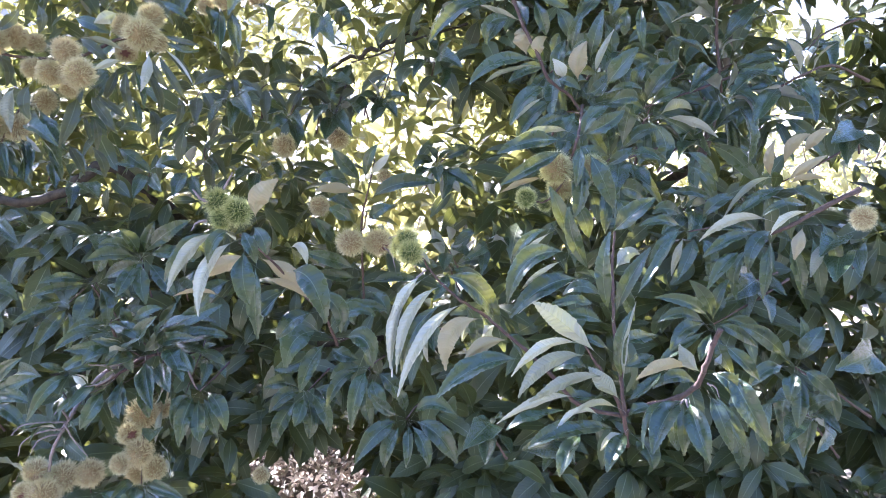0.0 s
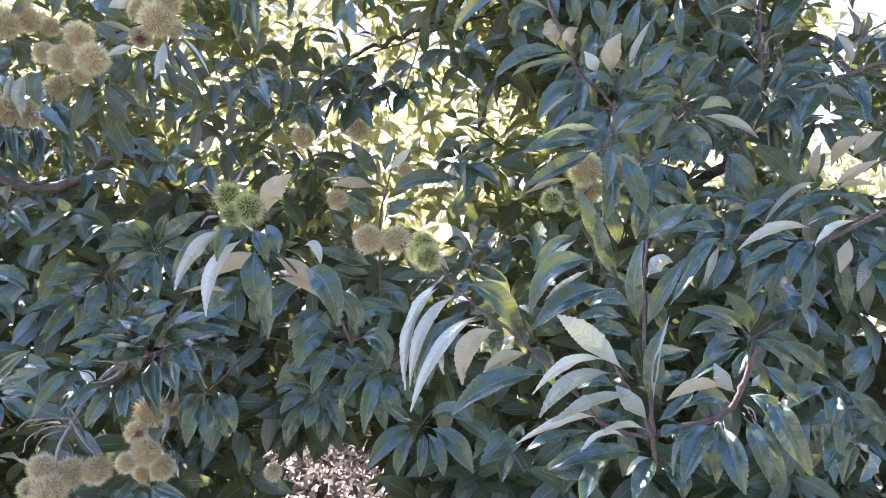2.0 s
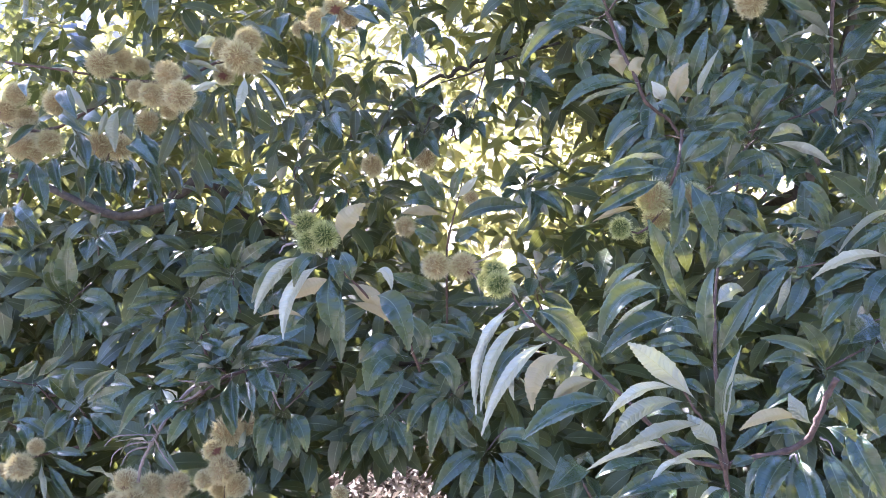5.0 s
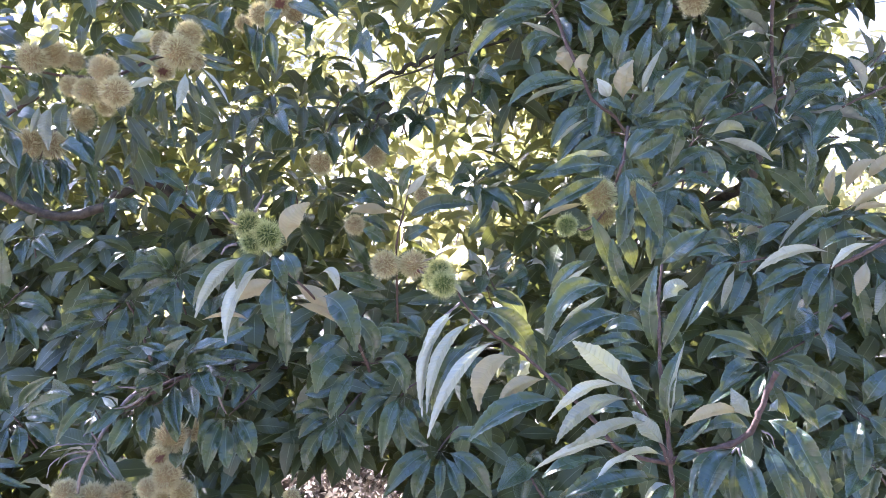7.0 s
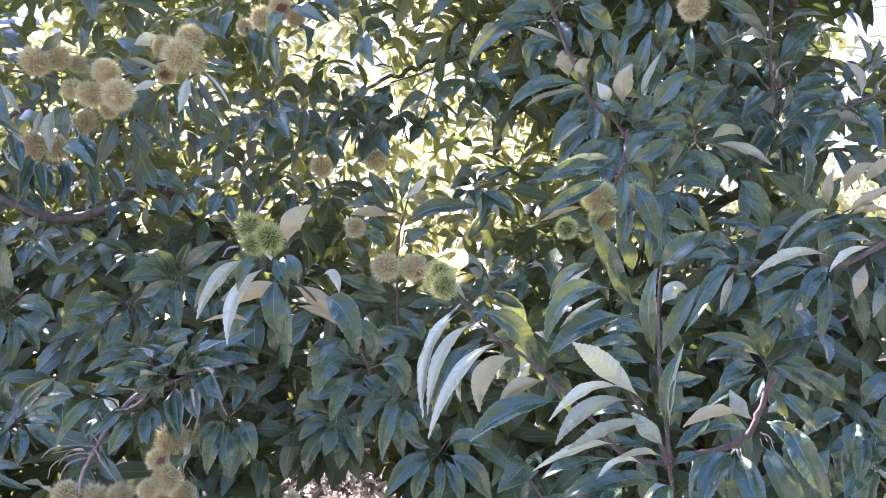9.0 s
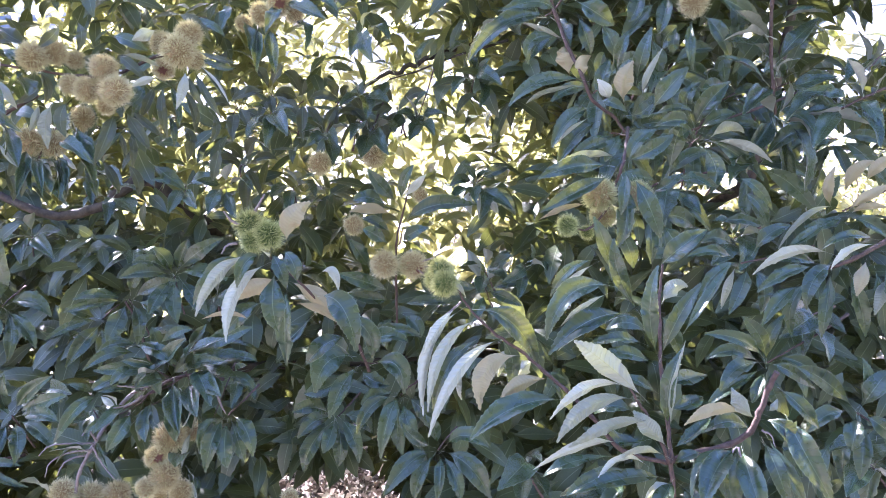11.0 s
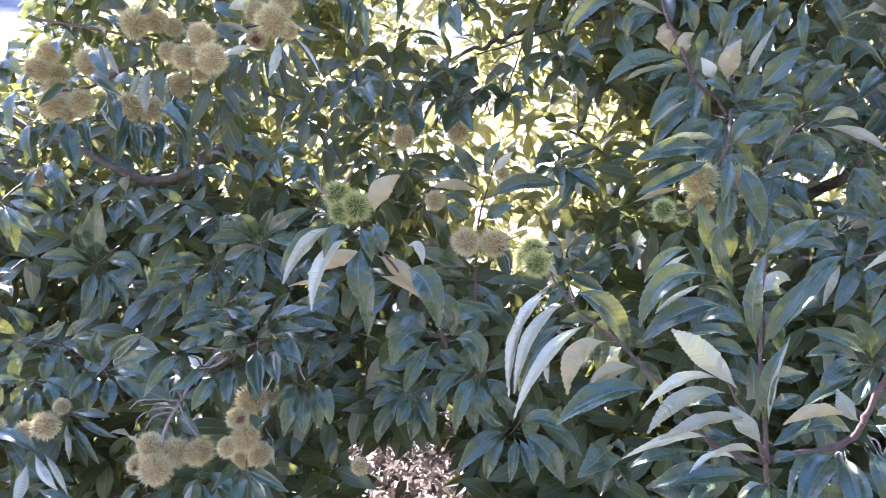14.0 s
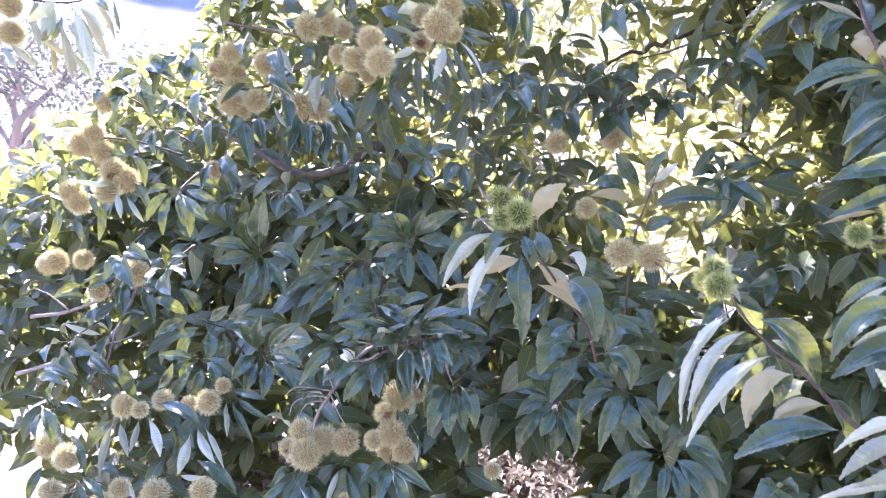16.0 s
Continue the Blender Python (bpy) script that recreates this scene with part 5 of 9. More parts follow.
blade(b, (-0.562, 1.440, 1.218), (-0.585, 1.403, 1.228), (-0.608, 1.390, 1.209), 0.0260, 20, "top")
blade(b, (-0.568, 1.440, 1.197), (-0.598, 1.408, 1.198), (-0.633, 1.400, 1.196), 0.0176, 25, "top")
blade(b, (-0.647, 1.450, 1.182), (-0.665, 1.423, 1.200), (-0.689, 1.420, 1.210), 0.0171, 20, "top")
blade(b, (-0.637, 1.420, 1.185), (-0.620, 1.403, 1.176), (-0.606, 1.410, 1.159), 0.0147, 5, "under")
blade(b, (-0.641, 1.450, 1.172), (-0.675, 1.413, 1.165), (-0.716, 1.400, 1.105), 0.0280, 15, "top")
blade(b, (-0.577, 1.420, 1.148), (-0.594, 1.383, 1.126), (-0.618, 1.370, 1.088), 0.0341, 8, "top")
blade(b, (-0.542, 1.420, 1.169), (-0.549, 1.383, 1.140), (-0.559, 1.370, 1.105), 0.0317, 8, "top")
blade(b, (-0.515, 1.430, 1.167), (-0.505, 1.398, 1.130), (-0.498, 1.390, 1.090), 0.0320, 8, "top")
blade(b, (-0.477, 1.450, 1.176), (-0.468, 1.423, 1.145), (-0.474, 1.420, 1.098), 0.0225, 8, "felt")
blade(b, (-0.489, 1.460, 1.178), (-0.465, 1.438, 1.173), (-0.470, 1.440, 1.140), 0.0203, 10, "felt")
blade(b, (-0.628, 1.440, 1.139), (-0.645, 1.413, 1.130), (-0.666, 1.410, 1.116), 0.0168, 18, "top")
blade(b, (-0.541, 1.490, 1.256), (-0.501, 1.463, 1.287), (-0.465, 1.460, 1.292), 0.0244, 20, "top")
blade(b, (-0.571, 1.490, 1.260), (-0.607, 1.458, 1.274), (-0.643, 1.450, 1.261), 0.0233, 22, "top")
blade(b, (-0.474, 1.420, 1.099), (-0.482, 1.398, 1.077), (-0.493, 1.400, 1.033), 0.0135, 8, "under")
blade(b, (-0.559, 1.420, 1.176), (-0.585, 1.410, 1.163), (-0.608, 1.400, 1.163), 0.0061, 0, "stalk")
blade(b, (-0.548, 1.420, 1.194), (-0.576, 1.410, 1.198), (-0.599, 1.400, 1.205), 0.0061, 0, "stalk")
blade(b, (-0.423, 1.500, 1.191), (-0.379, 1.468, 1.185), (-0.355, 1.460, 1.163), 0.0272, 20, "top")
blade(b, (-0.532, 1.500, 1.241), (-0.540, 1.478, 1.276), (-0.546, 1.480, 1.299), 0.0266, 15, "top")
blade(b, (-0.615, 1.520, 1.192), (-0.640, 1.493, 1.192), (-0.676, 1.490, 1.173), 0.0276, 20, "top")
blade(b, (-0.508, 1.500, 1.224), (-0.468, 1.468, 1.237), (-0.420, 1.460, 1.228), 0.0282, 25, "top")
side_twig(b, [(-0.482, 1.443, 1.205), (-0.523, 1.428, 1.184), (-0.559, 1.423, 1.175)], 0.0015, 0.0007)
side_twig(b, [(-0.515, 1.448, 1.201), (-0.545, 1.436, 1.227), (-0.571, 1.430, 1.225)], 0.0015, 0.0007)
side_twig(b, [(-0.504, 1.446, 1.198), (-0.513, 1.425, 1.173), (-0.553, 1.420, 1.153)], 0.0015, 0.0007)
side_twig(b, [(-0.515, 1.448, 1.199), (-0.553, 1.434, 1.185), (-0.584, 1.428, 1.180)], 0.0015, 0.0007)
side_twig(b, [(-0.487, 1.444, 1.209), (-0.510, 1.431, 1.239), (-0.523, 1.424, 1.250)], 0.0015, 0.0007)
side_twig(b, [(-0.482, 1.444, 1.213), (-0.464, 1.417, 1.182), (-0.468, 1.406, 1.162)], 0.0015, 0.0007)
side_twig(b, [(-0.553, 1.442, 1.171), (-0.576, 1.425, 1.154), (-0.612, 1.420, 1.141)], 0.0015, 0.0007)
side_twig(b, [(-0.400, 1.590, 1.191), (-0.417, 1.508, 1.153), (-0.440, 1.486, 1.101)], 0.0015, 0.0007)
leaf(b, (-0.575, 1.432, 1.129), (-0.613, 1.384, 1.081), 0.34)
leaf(b, (-0.546, 1.419, 1.155), (-0.544, 1.353, 1.107), 0.38)
leaf(b, (-0.465, 1.440, 1.210), (-0.404, 1.334, 1.188), 0.36)
leaf(b, (-0.482, 1.443, 1.211), (-0.342, 1.420, 1.231), 0.24)
leaf(b, (-0.494, 1.447, 1.225), (-0.399, 1.391, 1.284), 0.26)
leaf(b, (-0.510, 1.430, 1.233), (-0.553, 1.386, 1.285), 0.3)
leaf(b, (-0.522, 1.431, 1.217), (-0.644, 1.415, 1.233), 0.24)
leaf(b, (-0.492, 1.446, 1.222), (-0.523, 1.406, 1.283), 0.26)
leaf(b, (-0.551, 1.423, 1.188), (-0.541, 1.364, 1.245), 0.4)
leaf(b, (-0.511, 1.428, 1.204), (-0.554, 1.341, 1.212), 0.26)
leaf(b, (-0.476, 1.443, 1.222), (-0.454, 1.393, 1.279), 0.4)
leaf(b, (-0.501, 1.426, 1.203), (-0.482, 1.335, 1.122), 0.3)
leaf(b, (-0.464, 1.501, 1.206), (-0.382, 1.413, 1.202), 0.3)
leaf(b, (-0.611, 1.441, 1.149), (-0.633, 1.427, 1.181), 0.3, side=-1)
leaf(b, (-0.589, 1.438, 1.159), (-0.635, 1.354, 1.130), 0.24)
leaf(b, (-0.494, 1.442, 1.178), (-0.460, 1.336, 1.130), 0.3, side=-1)
leaf(b, (-0.477, 1.440, 1.188), (-0.446, 1.318, 1.156), 0.3)
leaf(b, (-0.532, 1.433, 1.218), (-0.572, 1.393, 1.258), 0.3)
leaf(b, (-0.469, 1.502, 1.212), (-0.361, 1.449, 1.255), 0.28)
leaf(b, (-0.496, 1.423, 1.184), (-0.469, 1.308, 1.143), 0.34, side=-3)
leaf(b, (-0.479, 1.438, 1.166), (-0.445, 1.322, 1.142), 0.3, side=-3)
leaf(b, (-0.471, 1.442, 1.216), (-0.397, 1.371, 1.245), 0.34, side=2)
leaf(b, (-0.510, 1.430, 1.228), (-0.466, 1.378, 1.292), 0.36, side=2)
leaf(b, (-0.527, 1.432, 1.223), (-0.592, 1.409, 1.250), 0.34, side=2)
leaf(b, (-0.551, 1.423, 1.188), (-0.498, 1.370, 1.253), 0.34, side=2)
leaf(b, (-0.559, 1.424, 1.177), (-0.539, 1.381, 1.232), 0.4, side=2)
leaf(b, (-0.466, 1.440, 1.205), (-0.423, 1.338, 1.169), 0.4, side=2)
burr((-0.518, 1.440, 1.083), 0.068)
burr((-0.541, 1.415, 1.055), 0.050, "open")
burr((-0.524, 1.400, 1.020), 0.062)
burr((-0.500, 1.415, 0.978), 0.055)
burr((-0.559, 1.398, 1.002), 0.045)
burr((-0.481, 1.472, 1.083), 0.046)
burr((-0.537, 1.441, 0.963), 0.051)
b = branch("short chestnut stalk with narrow pale leaves under a burr cluster", [(-0.510, 1.430, 1.144), (-0.516, 1.429, 1.073), (-0.521, 1.417, 1.004), (-0.526, 1.409, 0.952)], 0.004, 0.002)
leaf(b, (-0.519, 1.361, 0.969), (-0.476, 1.305, 0.921), 0.26, side=-2)
leaf(b, (-0.485, 1.378, 1.067), (-0.479, 1.266, 1.086), 0.4, side=-1)
leaf(b, (-0.480, 1.375, 1.045), (-0.463, 1.337, 0.991), 0.2, side=-1)
leaf(b, (-0.524, 1.361, 0.967), (-0.528, 1.248, 0.928), 0.24)
leaf(b, (-0.513, 1.361, 0.967), (-0.425, 1.271, 0.964), 0.24)
leaf(b, (-0.513, 1.361, 0.967), (-0.460, 1.294, 0.895), 0.24)
leaf(b, (-0.536, 1.362, 0.978), (-0.561, 1.261, 0.976), 0.24)
b = branch("chestnut twig end with short broad hanging leaves", [(-0.353, 1.565, 1.141), (-0.380, 1.494, 1.129), (-0.404, 1.430, 1.121)], 0.0035, 0.0018)
blade(b, (-0.411, 1.420, 1.119), (-0.430, 1.378, 1.092), (-0.444, 1.360, 1.035), 0.0364, 8, "top")
blade(b, (-0.404, 1.420, 1.115), (-0.408, 1.378, 1.081), (-0.404, 1.360, 1.039), 0.0362, 6, "top")
blade(b, (-0.394, 1.420, 1.123), (-0.367, 1.378, 1.105), (-0.355, 1.360, 1.057), 0.0364, 8, "top")
blade(b, (-0.415, 1.430, 1.116), (-0.442, 1.393, 1.110), (-0.454, 1.380, 1.065), 0.0273, 12, "top")
blade(b, (-0.400, 1.440, 1.110), (-0.387, 1.408, 1.077), (-0.375, 1.400, 1.032), 0.0324, 10, "top")
blade(b, (-0.423, 1.430, 1.170), (-0.416, 1.425, 1.143), (-0.407, 1.420, 1.128), 0.0062, 0, "stalk")
b = branch("forked purple-grey twig with pale withered leaf stalks", [(-0.558, 1.584, 1.171), (-0.607, 1.508, 1.151), (-0.639, 1.470, 1.115), (-0.649, 1.447, 1.098), (-0.667, 1.442, 1.069), (-0.687, 1.434, 1.030), (-0.700, 1.447, 0.987)], 0.006, 0.0045, material=TWIG_PALE)
side_twig(b, [(-0.664, 1.432, 1.074), (-0.697, 1.421, 1.077), (-0.728, 1.408, 1.065), (-0.737, 1.403, 1.040)], 0.0022, 0.0010, material=TWIG_PALE)
side_twig(b, [(-0.657, 1.434, 1.086), (-0.694, 1.414, 1.097), (-0.726, 1.403, 1.098), (-0.740, 1.390, 1.086)], 0.0022, 0.0010, material=TWIG_PALE)
side_twig(b, [(-0.660, 1.434, 1.082), (-0.640, 1.419, 1.049), (-0.620, 1.416, 1.020)], 0.0022, 0.0010, material=TWIG_PALE)
side_twig(b, [(-0.653, 1.436, 1.091), (-0.660, 1.419, 1.118), (-0.669, 1.408, 1.112)], 0.0022, 0.0010, material=TWIG_PALE)
side_twig(b, [(-0.673, 1.431, 1.066), (-0.700, 1.409, 1.065), (-0.714, 1.395, 1.043)], 0.0022, 0.0010, material=TWIG_PALE)
leaf(b, (-0.752, 1.448, 1.003), (-0.787, 1.410, 1.031), 0.3, side=-2)
leaf(b, (-0.666, 1.441, 1.065), (-0.720, 1.383, 1.095), 0.1)
leaf(b, (-0.672, 1.441, 1.065), (-0.701, 1.355, 1.079), 0.08)
leaf(b, (-0.655, 1.443, 1.077), (-0.612, 1.355, 1.060), 0.08)
leaf(b, (-0.742, 1.445, 0.987), (-0.751, 1.402, 1.028), 0.2, side=-1)
burr((-0.643, 1.519, 0.787), 0.072)
burr((-0.603, 1.521, 0.768), 0.055)
burr((-0.553, 1.533, 0.758), 0.061)
burr((-0.578, 1.542, 0.783), 0.050, "open")
burr((-0.313, 1.910, 0.730), 0.051)
burr((0.653, 0.862, 1.447), 0.042)
burr((-0.709, 1.431, 0.947), 0.072)
burr((-0.679, 1.464, 0.967), 0.065)
burr((-0.724, 1.451, 0.990), 0.057, "open")
burr((-0.631, 1.465, 0.966), 0.063)
burr((-0.756, 1.468, 0.942), 0.047, "open")
burr((-0.710, 1.483, 0.960), 0.053)
b = branch("hanging spray of narrow green leaves below tan burrs", [(-0.736, 1.470, 0.926), (-0.739, 1.468, 0.895), (-0.736, 1.455, 0.875)], 0.003, 0.002)
blade(b, (-0.736, 1.450, 0.882), (-0.763, 1.408, 0.871), (-0.812, 1.390, 0.826), 0.0213, 12, "top")
blade(b, (-0.734, 1.450, 0.876), (-0.735, 1.408, 0.845), (-0.750, 1.390, 0.795), 0.0248, 8, "top")
blade(b, (-0.728, 1.450, 0.872), (-0.698, 1.408, 0.854), (-0.678, 1.390, 0.822), 0.0187, 10, "top")
blade(b, (-0.743, 1.460, 0.884), (-0.756, 1.428, 0.904), (-0.775, 1.420, 0.868), 0.0229, 12, "top")
blade(b, (-0.712, 1.460, 0.878), (-0.685, 1.428, 0.857), (-0.664, 1.420, 0.833), 0.0189, 10, "top")
blade(b, (-0.730, 1.448, 0.874), (-0.698, 1.406, 0.855), (-0.680, 1.388, 0.830), 0.0078, 20, "under")
b = branch("hanging spray of narrow green leaves below tan burrs", [(-0.640, 1.475, 0.978), (-0.637, 1.477, 0.945), (-0.632, 1.462, 0.925)], 0.003, 0.002)
blade(b, (-0.625, 1.460, 0.926), (-0.574, 1.418, 0.922), (-0.533, 1.400, 0.884), 0.0306, 14, "top")
blade(b, (-0.630, 1.460, 0.919), (-0.604, 1.418, 0.877), (-0.576, 1.400, 0.832), 0.0276, 10, "top")
blade(b, (-0.638, 1.460, 0.913), (-0.647, 1.423, 0.886), (-0.658, 1.410, 0.838), 0.0152, 12, "under")
blade(b, (-0.528, 1.470, 0.932), (-0.500, 1.438, 0.896), (-0.474, 1.430, 0.858), 0.0256, 12, "top")
blade(b, (-0.533, 1.450, 0.930), (-0.510, 1.418, 0.905), (-0.487, 1.410, 0.872), 0.0173, 4, "under")
blade(b, (-0.501, 1.450, 0.998), (-0.480, 1.423, 0.984), (-0.472, 1.420, 0.952), 0.0114, 12, "under")
blade(b, (-0.500, 1.460, 0.999), (-0.475, 1.433, 0.986), (-0.481, 1.430, 0.947), 0.0230, 12, "top")
blade(b, (-0.636, 1.480, 0.912), (-0.637, 1.453, 0.885), (-0.649, 1.450, 0.835), 0.0231, 10, "top")

# left cluster with tan burrs
burr((-1.181, 1.570, 0.968), 0.062)
burr((-1.139, 1.564, 0.963), 0.042)
burr((-1.111, 1.619, 0.971), 0.055)
burr((-0.979, 1.573, 0.991), 0.062)
burr((-1.037, 1.602, 0.971), 0.046)
burr((-0.952, 1.592, 1.026), 0.040)
b = branch("leafy chestnut twig bearing several tan burrs", [(-0.887, 1.720, 0.979), (-0.969, 1.620, 0.994), (-1.028, 1.615, 0.955), (-1.111, 1.627, 0.949), (-1.147, 1.590, 0.954), (-1.186, 1.575, 0.966)], 0.005, 0.0025)
blade(b, (-1.137, 1.570, 0.969), (-1.155, 1.538, 1.033), (-1.167, 1.530, 1.091), 0.0328, 12, "top")
blade(b, (-1.114, 1.570, 0.975), (-1.028, 1.528, 0.987), (-0.963, 1.510, 0.946), 0.0335, 18, "top")
blade(b, (-1.129, 1.570, 0.954), (-1.086, 1.533, 0.917), (-1.070, 1.520, 0.873), 0.0244, 10, "under")
blade(b, (-1.205, 1.570, 0.937), (-1.226, 1.533, 0.913), (-1.243, 1.520, 0.872), 0.0327, 12, "top")
blade(b, (-1.204, 1.570, 0.931), (-1.207, 1.533, 0.886), (-1.216, 1.520, 0.810), 0.0217, 10, "under")
blade(b, (-1.192, 1.570, 0.932), (-1.166, 1.533, 0.908), (-1.145, 1.520, 0.866), 0.0202, 8, "under")
blade(b, (-1.144, 1.570, 0.947), (-1.134, 1.533, 0.915), (-1.143, 1.520, 0.877), 0.0177, 12, "under")
blade(b, (-1.031, 1.600, 0.912), (-1.028, 1.558, 0.867), (-1.038, 1.540, 0.825), 0.0301, 8, "under")
blade(b, (-1.017, 1.600, 0.925), (-0.987, 1.558, 0.895), (-0.948, 1.540, 0.859), 0.0248, 10, "under")
blade(b, (-1.003, 1.600, 0.925), (-0.960, 1.558, 0.896), (-0.928, 1.540, 0.847), 0.0167, 14, "under")
blade(b, (-1.045, 1.620, 0.831), (-0.961, 1.583, 0.816), (-0.909, 1.570, 0.770), 0.0370, 15, "top")
blade(b, (-1.055, 1.580, 0.810), (-1.016, 1.553, 0.811), (-0.971, 1.550, 0.822), 0.0158, 20, "under")
blade(b, (-0.953, 1.620, 1.004), (-0.892, 1.583, 1.014), (-0.840, 1.570, 1.007), 0.0237, 22, "top")
blade(b, (-0.951, 1.610, 0.992), (-0.938, 1.578, 0.957), (-0.933, 1.570, 0.910), 0.0154, 12, "under")
blade(b, (-0.943, 1.610, 0.992), (-0.904, 1.573, 0.953), (-0.867, 1.560, 0.907), 0.0210, 12, "top")
blade(b, (-0.940, 1.620, 1.003), (-0.887, 1.583, 0.979), (-0.829, 1.570, 0.960), 0.0202, 18, "top")
blade(b, (-1.111, 1.640, 0.930), (-1.064, 1.608, 0.886), (-1.071, 1.600, 0.833), 0.0314, 12, "top")
blade(b, (-1.143, 1.640, 0.986), (-1.102, 1.618, 1.022), (-1.087, 1.620, 1.063), 0.0262, 15, "top")
burr((-1.298, 1.467, 0.792), 0.065)
burr((-1.268, 1.480, 0.873), 0.065)
burr((-1.339, 1.523, 0.876), 0.061)
burr((-1.186, 1.480, 0.768), 0.060)
burr((-1.150, 1.491, 0.804), 0.052, "open")
burr((-1.069, 1.495, 0.797), 0.071, "open")
burr((-0.955, 1.487, 0.818), 0.062)
burr((-0.998, 1.492, 0.765), 0.060)
burr((-1.149, 1.521, 0.745), 0.053)
burr((-1.094, 1.474, 0.769), 0.054)
burr((-1.233, 1.468, 0.754), 0.049)
burr((-1.052, 1.504, 0.741), 0.055)
burr((-1.295, 1.493, 0.738), 0.055)
b = branch("low leafy chestnut twig with many burrs", [(-0.883, 1.660, 0.723), (-0.945, 1.567, 0.753), (-1.038, 1.533, 0.760), (-1.150, 1.520, 0.770), (-1.266, 1.494, 0.780)], 0.005, 0.003)
blade(b, (-1.254, 1.490, 0.828), (-1.220, 1.453, 0.802), (-1.207, 1.440, 0.778), 0.0231, 10, "top")
blade(b, (-1.247, 1.490, 0.830), (-1.192, 1.453, 0.824), (-1.158, 1.440, 0.800), 0.0236, 15, "top")
blade(b, (-1.263, 1.500, 0.777), (-1.259, 1.463, 0.780), (-1.247, 1.450, 0.750), 0.0233, 10, "top")
blade(b, (-1.130, 1.490, 0.827), (-1.110, 1.468, 0.811), (-1.104, 1.470, 0.790), 0.0104, 10, "under")
blade(b, (-0.960, 1.500, 0.770), (-0.919, 1.473, 0.776), (-0.897, 1.470, 0.758), 0.0133, 15, "under")
blade(b, (-0.961, 1.510, 0.773), (-0.916, 1.483, 0.787), (-0.893, 1.480, 0.800), 0.0179, 20, "top")
blade(b, (-1.083, 1.480, 0.766), (-1.090, 1.453, 0.761), (-1.105, 1.450, 0.744), 0.0141, 10, "under")
blade(b, (-0.865, 1.530, 0.752), (-0.840, 1.508, 0.780), (-0.826, 1.510, 0.790), 0.0147, 10, "under")
blade(b, (-1.277, 1.520, 0.917), (-1.238, 1.483, 0.887), (-1.219, 1.470, 0.844), 0.0237, 12, "top")
blade(b, (-1.371, 1.540, 0.974), (-1.323, 1.503, 0.942), (-1.306, 1.490, 0.895), 0.0321, 12, "top")
blade(b, (-1.344, 1.520, 0.833), (-1.348, 1.483, 0.810), (-1.356, 1.470, 0.762), 0.0262, 10, "top")
blade(b, (-1.262, 1.560, 0.817), (-1.206, 1.533, 0.831), (-1.172, 1.530, 0.813), 0.0252, 18, "top")
blade(b, (-1.061, 1.530, 0.782), (-1.060, 1.498, 0.771), (-1.045, 1.490, 0.741), 0.0238, 10, "top")
blade(b, (-1.422, 1.600, 1.006), (-1.365, 1.568, 1.025), (-1.314, 1.560, 1.009), 0.0290, 20, "top")

# far left branches with burrs
burr((-1.504, 2.076, 1.696), 0.077)
burr((-1.526, 2.045, 1.597), 0.070)
burr((-1.564, 2.049, 1.570), 0.084)
burr((-1.499, 2.047, 1.547), 0.077)
burr((-1.459, 2.029, 1.496), 0.083, "open")
burr((-1.424, 2.037, 1.471), 0.084)
burr((-1.584, 2.022, 1.426), 0.077)
burr((-1.562, 2.022, 1.399), 0.077)
burr((-1.474, 2.018, 1.436), 0.076)
burr((-1.615, 1.991, 1.226), 0.077)
burr((-1.642, 1.994, 1.217), 0.067)
burr((-1.533, 1.994, 1.235), 0.063)
burr((-1.369, 1.993, 1.205), 0.080)
burr((-1.424, 2.018, 1.208), 0.067)
burr((-1.475, 1.969, 1.150), 0.062)
burr((-1.528, 2.048, 1.602), 0.066)
b = branch("drooping chestnut branch with burr clusters and pale leaves", [(-1.307, 2.150, 1.548), (-1.362, 2.090, 1.572), (-1.435, 2.073, 1.587), (-1.504, 2.048, 1.586), (-1.568, 2.038, 1.546)], 0.006, 0.003)
blade(b, (-1.435, 2.000, 1.456), (-1.486, 1.973, 1.458), (-1.561, 1.970, 1.469), 0.0191, 10, "under")
blade(b, (-1.436, 2.000, 1.445), (-1.411, 1.968, 1.408), (-1.399, 1.960, 1.366), 0.0222, 5, "under")
blade(b, (-1.409, 2.000, 1.437), (-1.367, 1.968, 1.396), (-1.330, 1.960, 1.356), 0.0174, 12, "under")
blade(b, (-1.531, 2.020, 1.435), (-1.498, 1.988, 1.405), (-1.478, 1.980, 1.363), 0.0229, 12, "top")
blade(b, (-1.641, 2.030, 1.384), (-1.610, 1.993, 1.336), (-1.637, 1.980, 1.273), 0.0282, 12, "top")
blade(b, (-1.579, 2.020, 1.370), (-1.543, 1.983, 1.333), (-1.519, 1.970, 1.290), 0.0261, 10, "top")
blade(b, (-1.462, 2.040, 1.626), (-1.405, 2.008, 1.602), (-1.362, 2.000, 1.552), 0.0288, 15, "top")
blade(b, (-1.669, 2.040, 1.547), (-1.615, 2.023, 1.557), (-1.582, 2.030, 1.565), 0.0235, 15, "under")
blade(b, (-1.516, 2.060, 1.610), (-1.519, 2.038, 1.641), (-1.509, 2.040, 1.673), 0.0255, 15, "top")
blade(b, (-1.578, 2.050, 1.514), (-1.553, 2.018, 1.475), (-1.559, 2.010, 1.435), 0.0248, 10, "top")
blade(b, (-1.641, 2.060, 1.529), (-1.606, 2.023, 1.466), (-1.612, 2.010, 1.402), 0.0286, 12, "top")
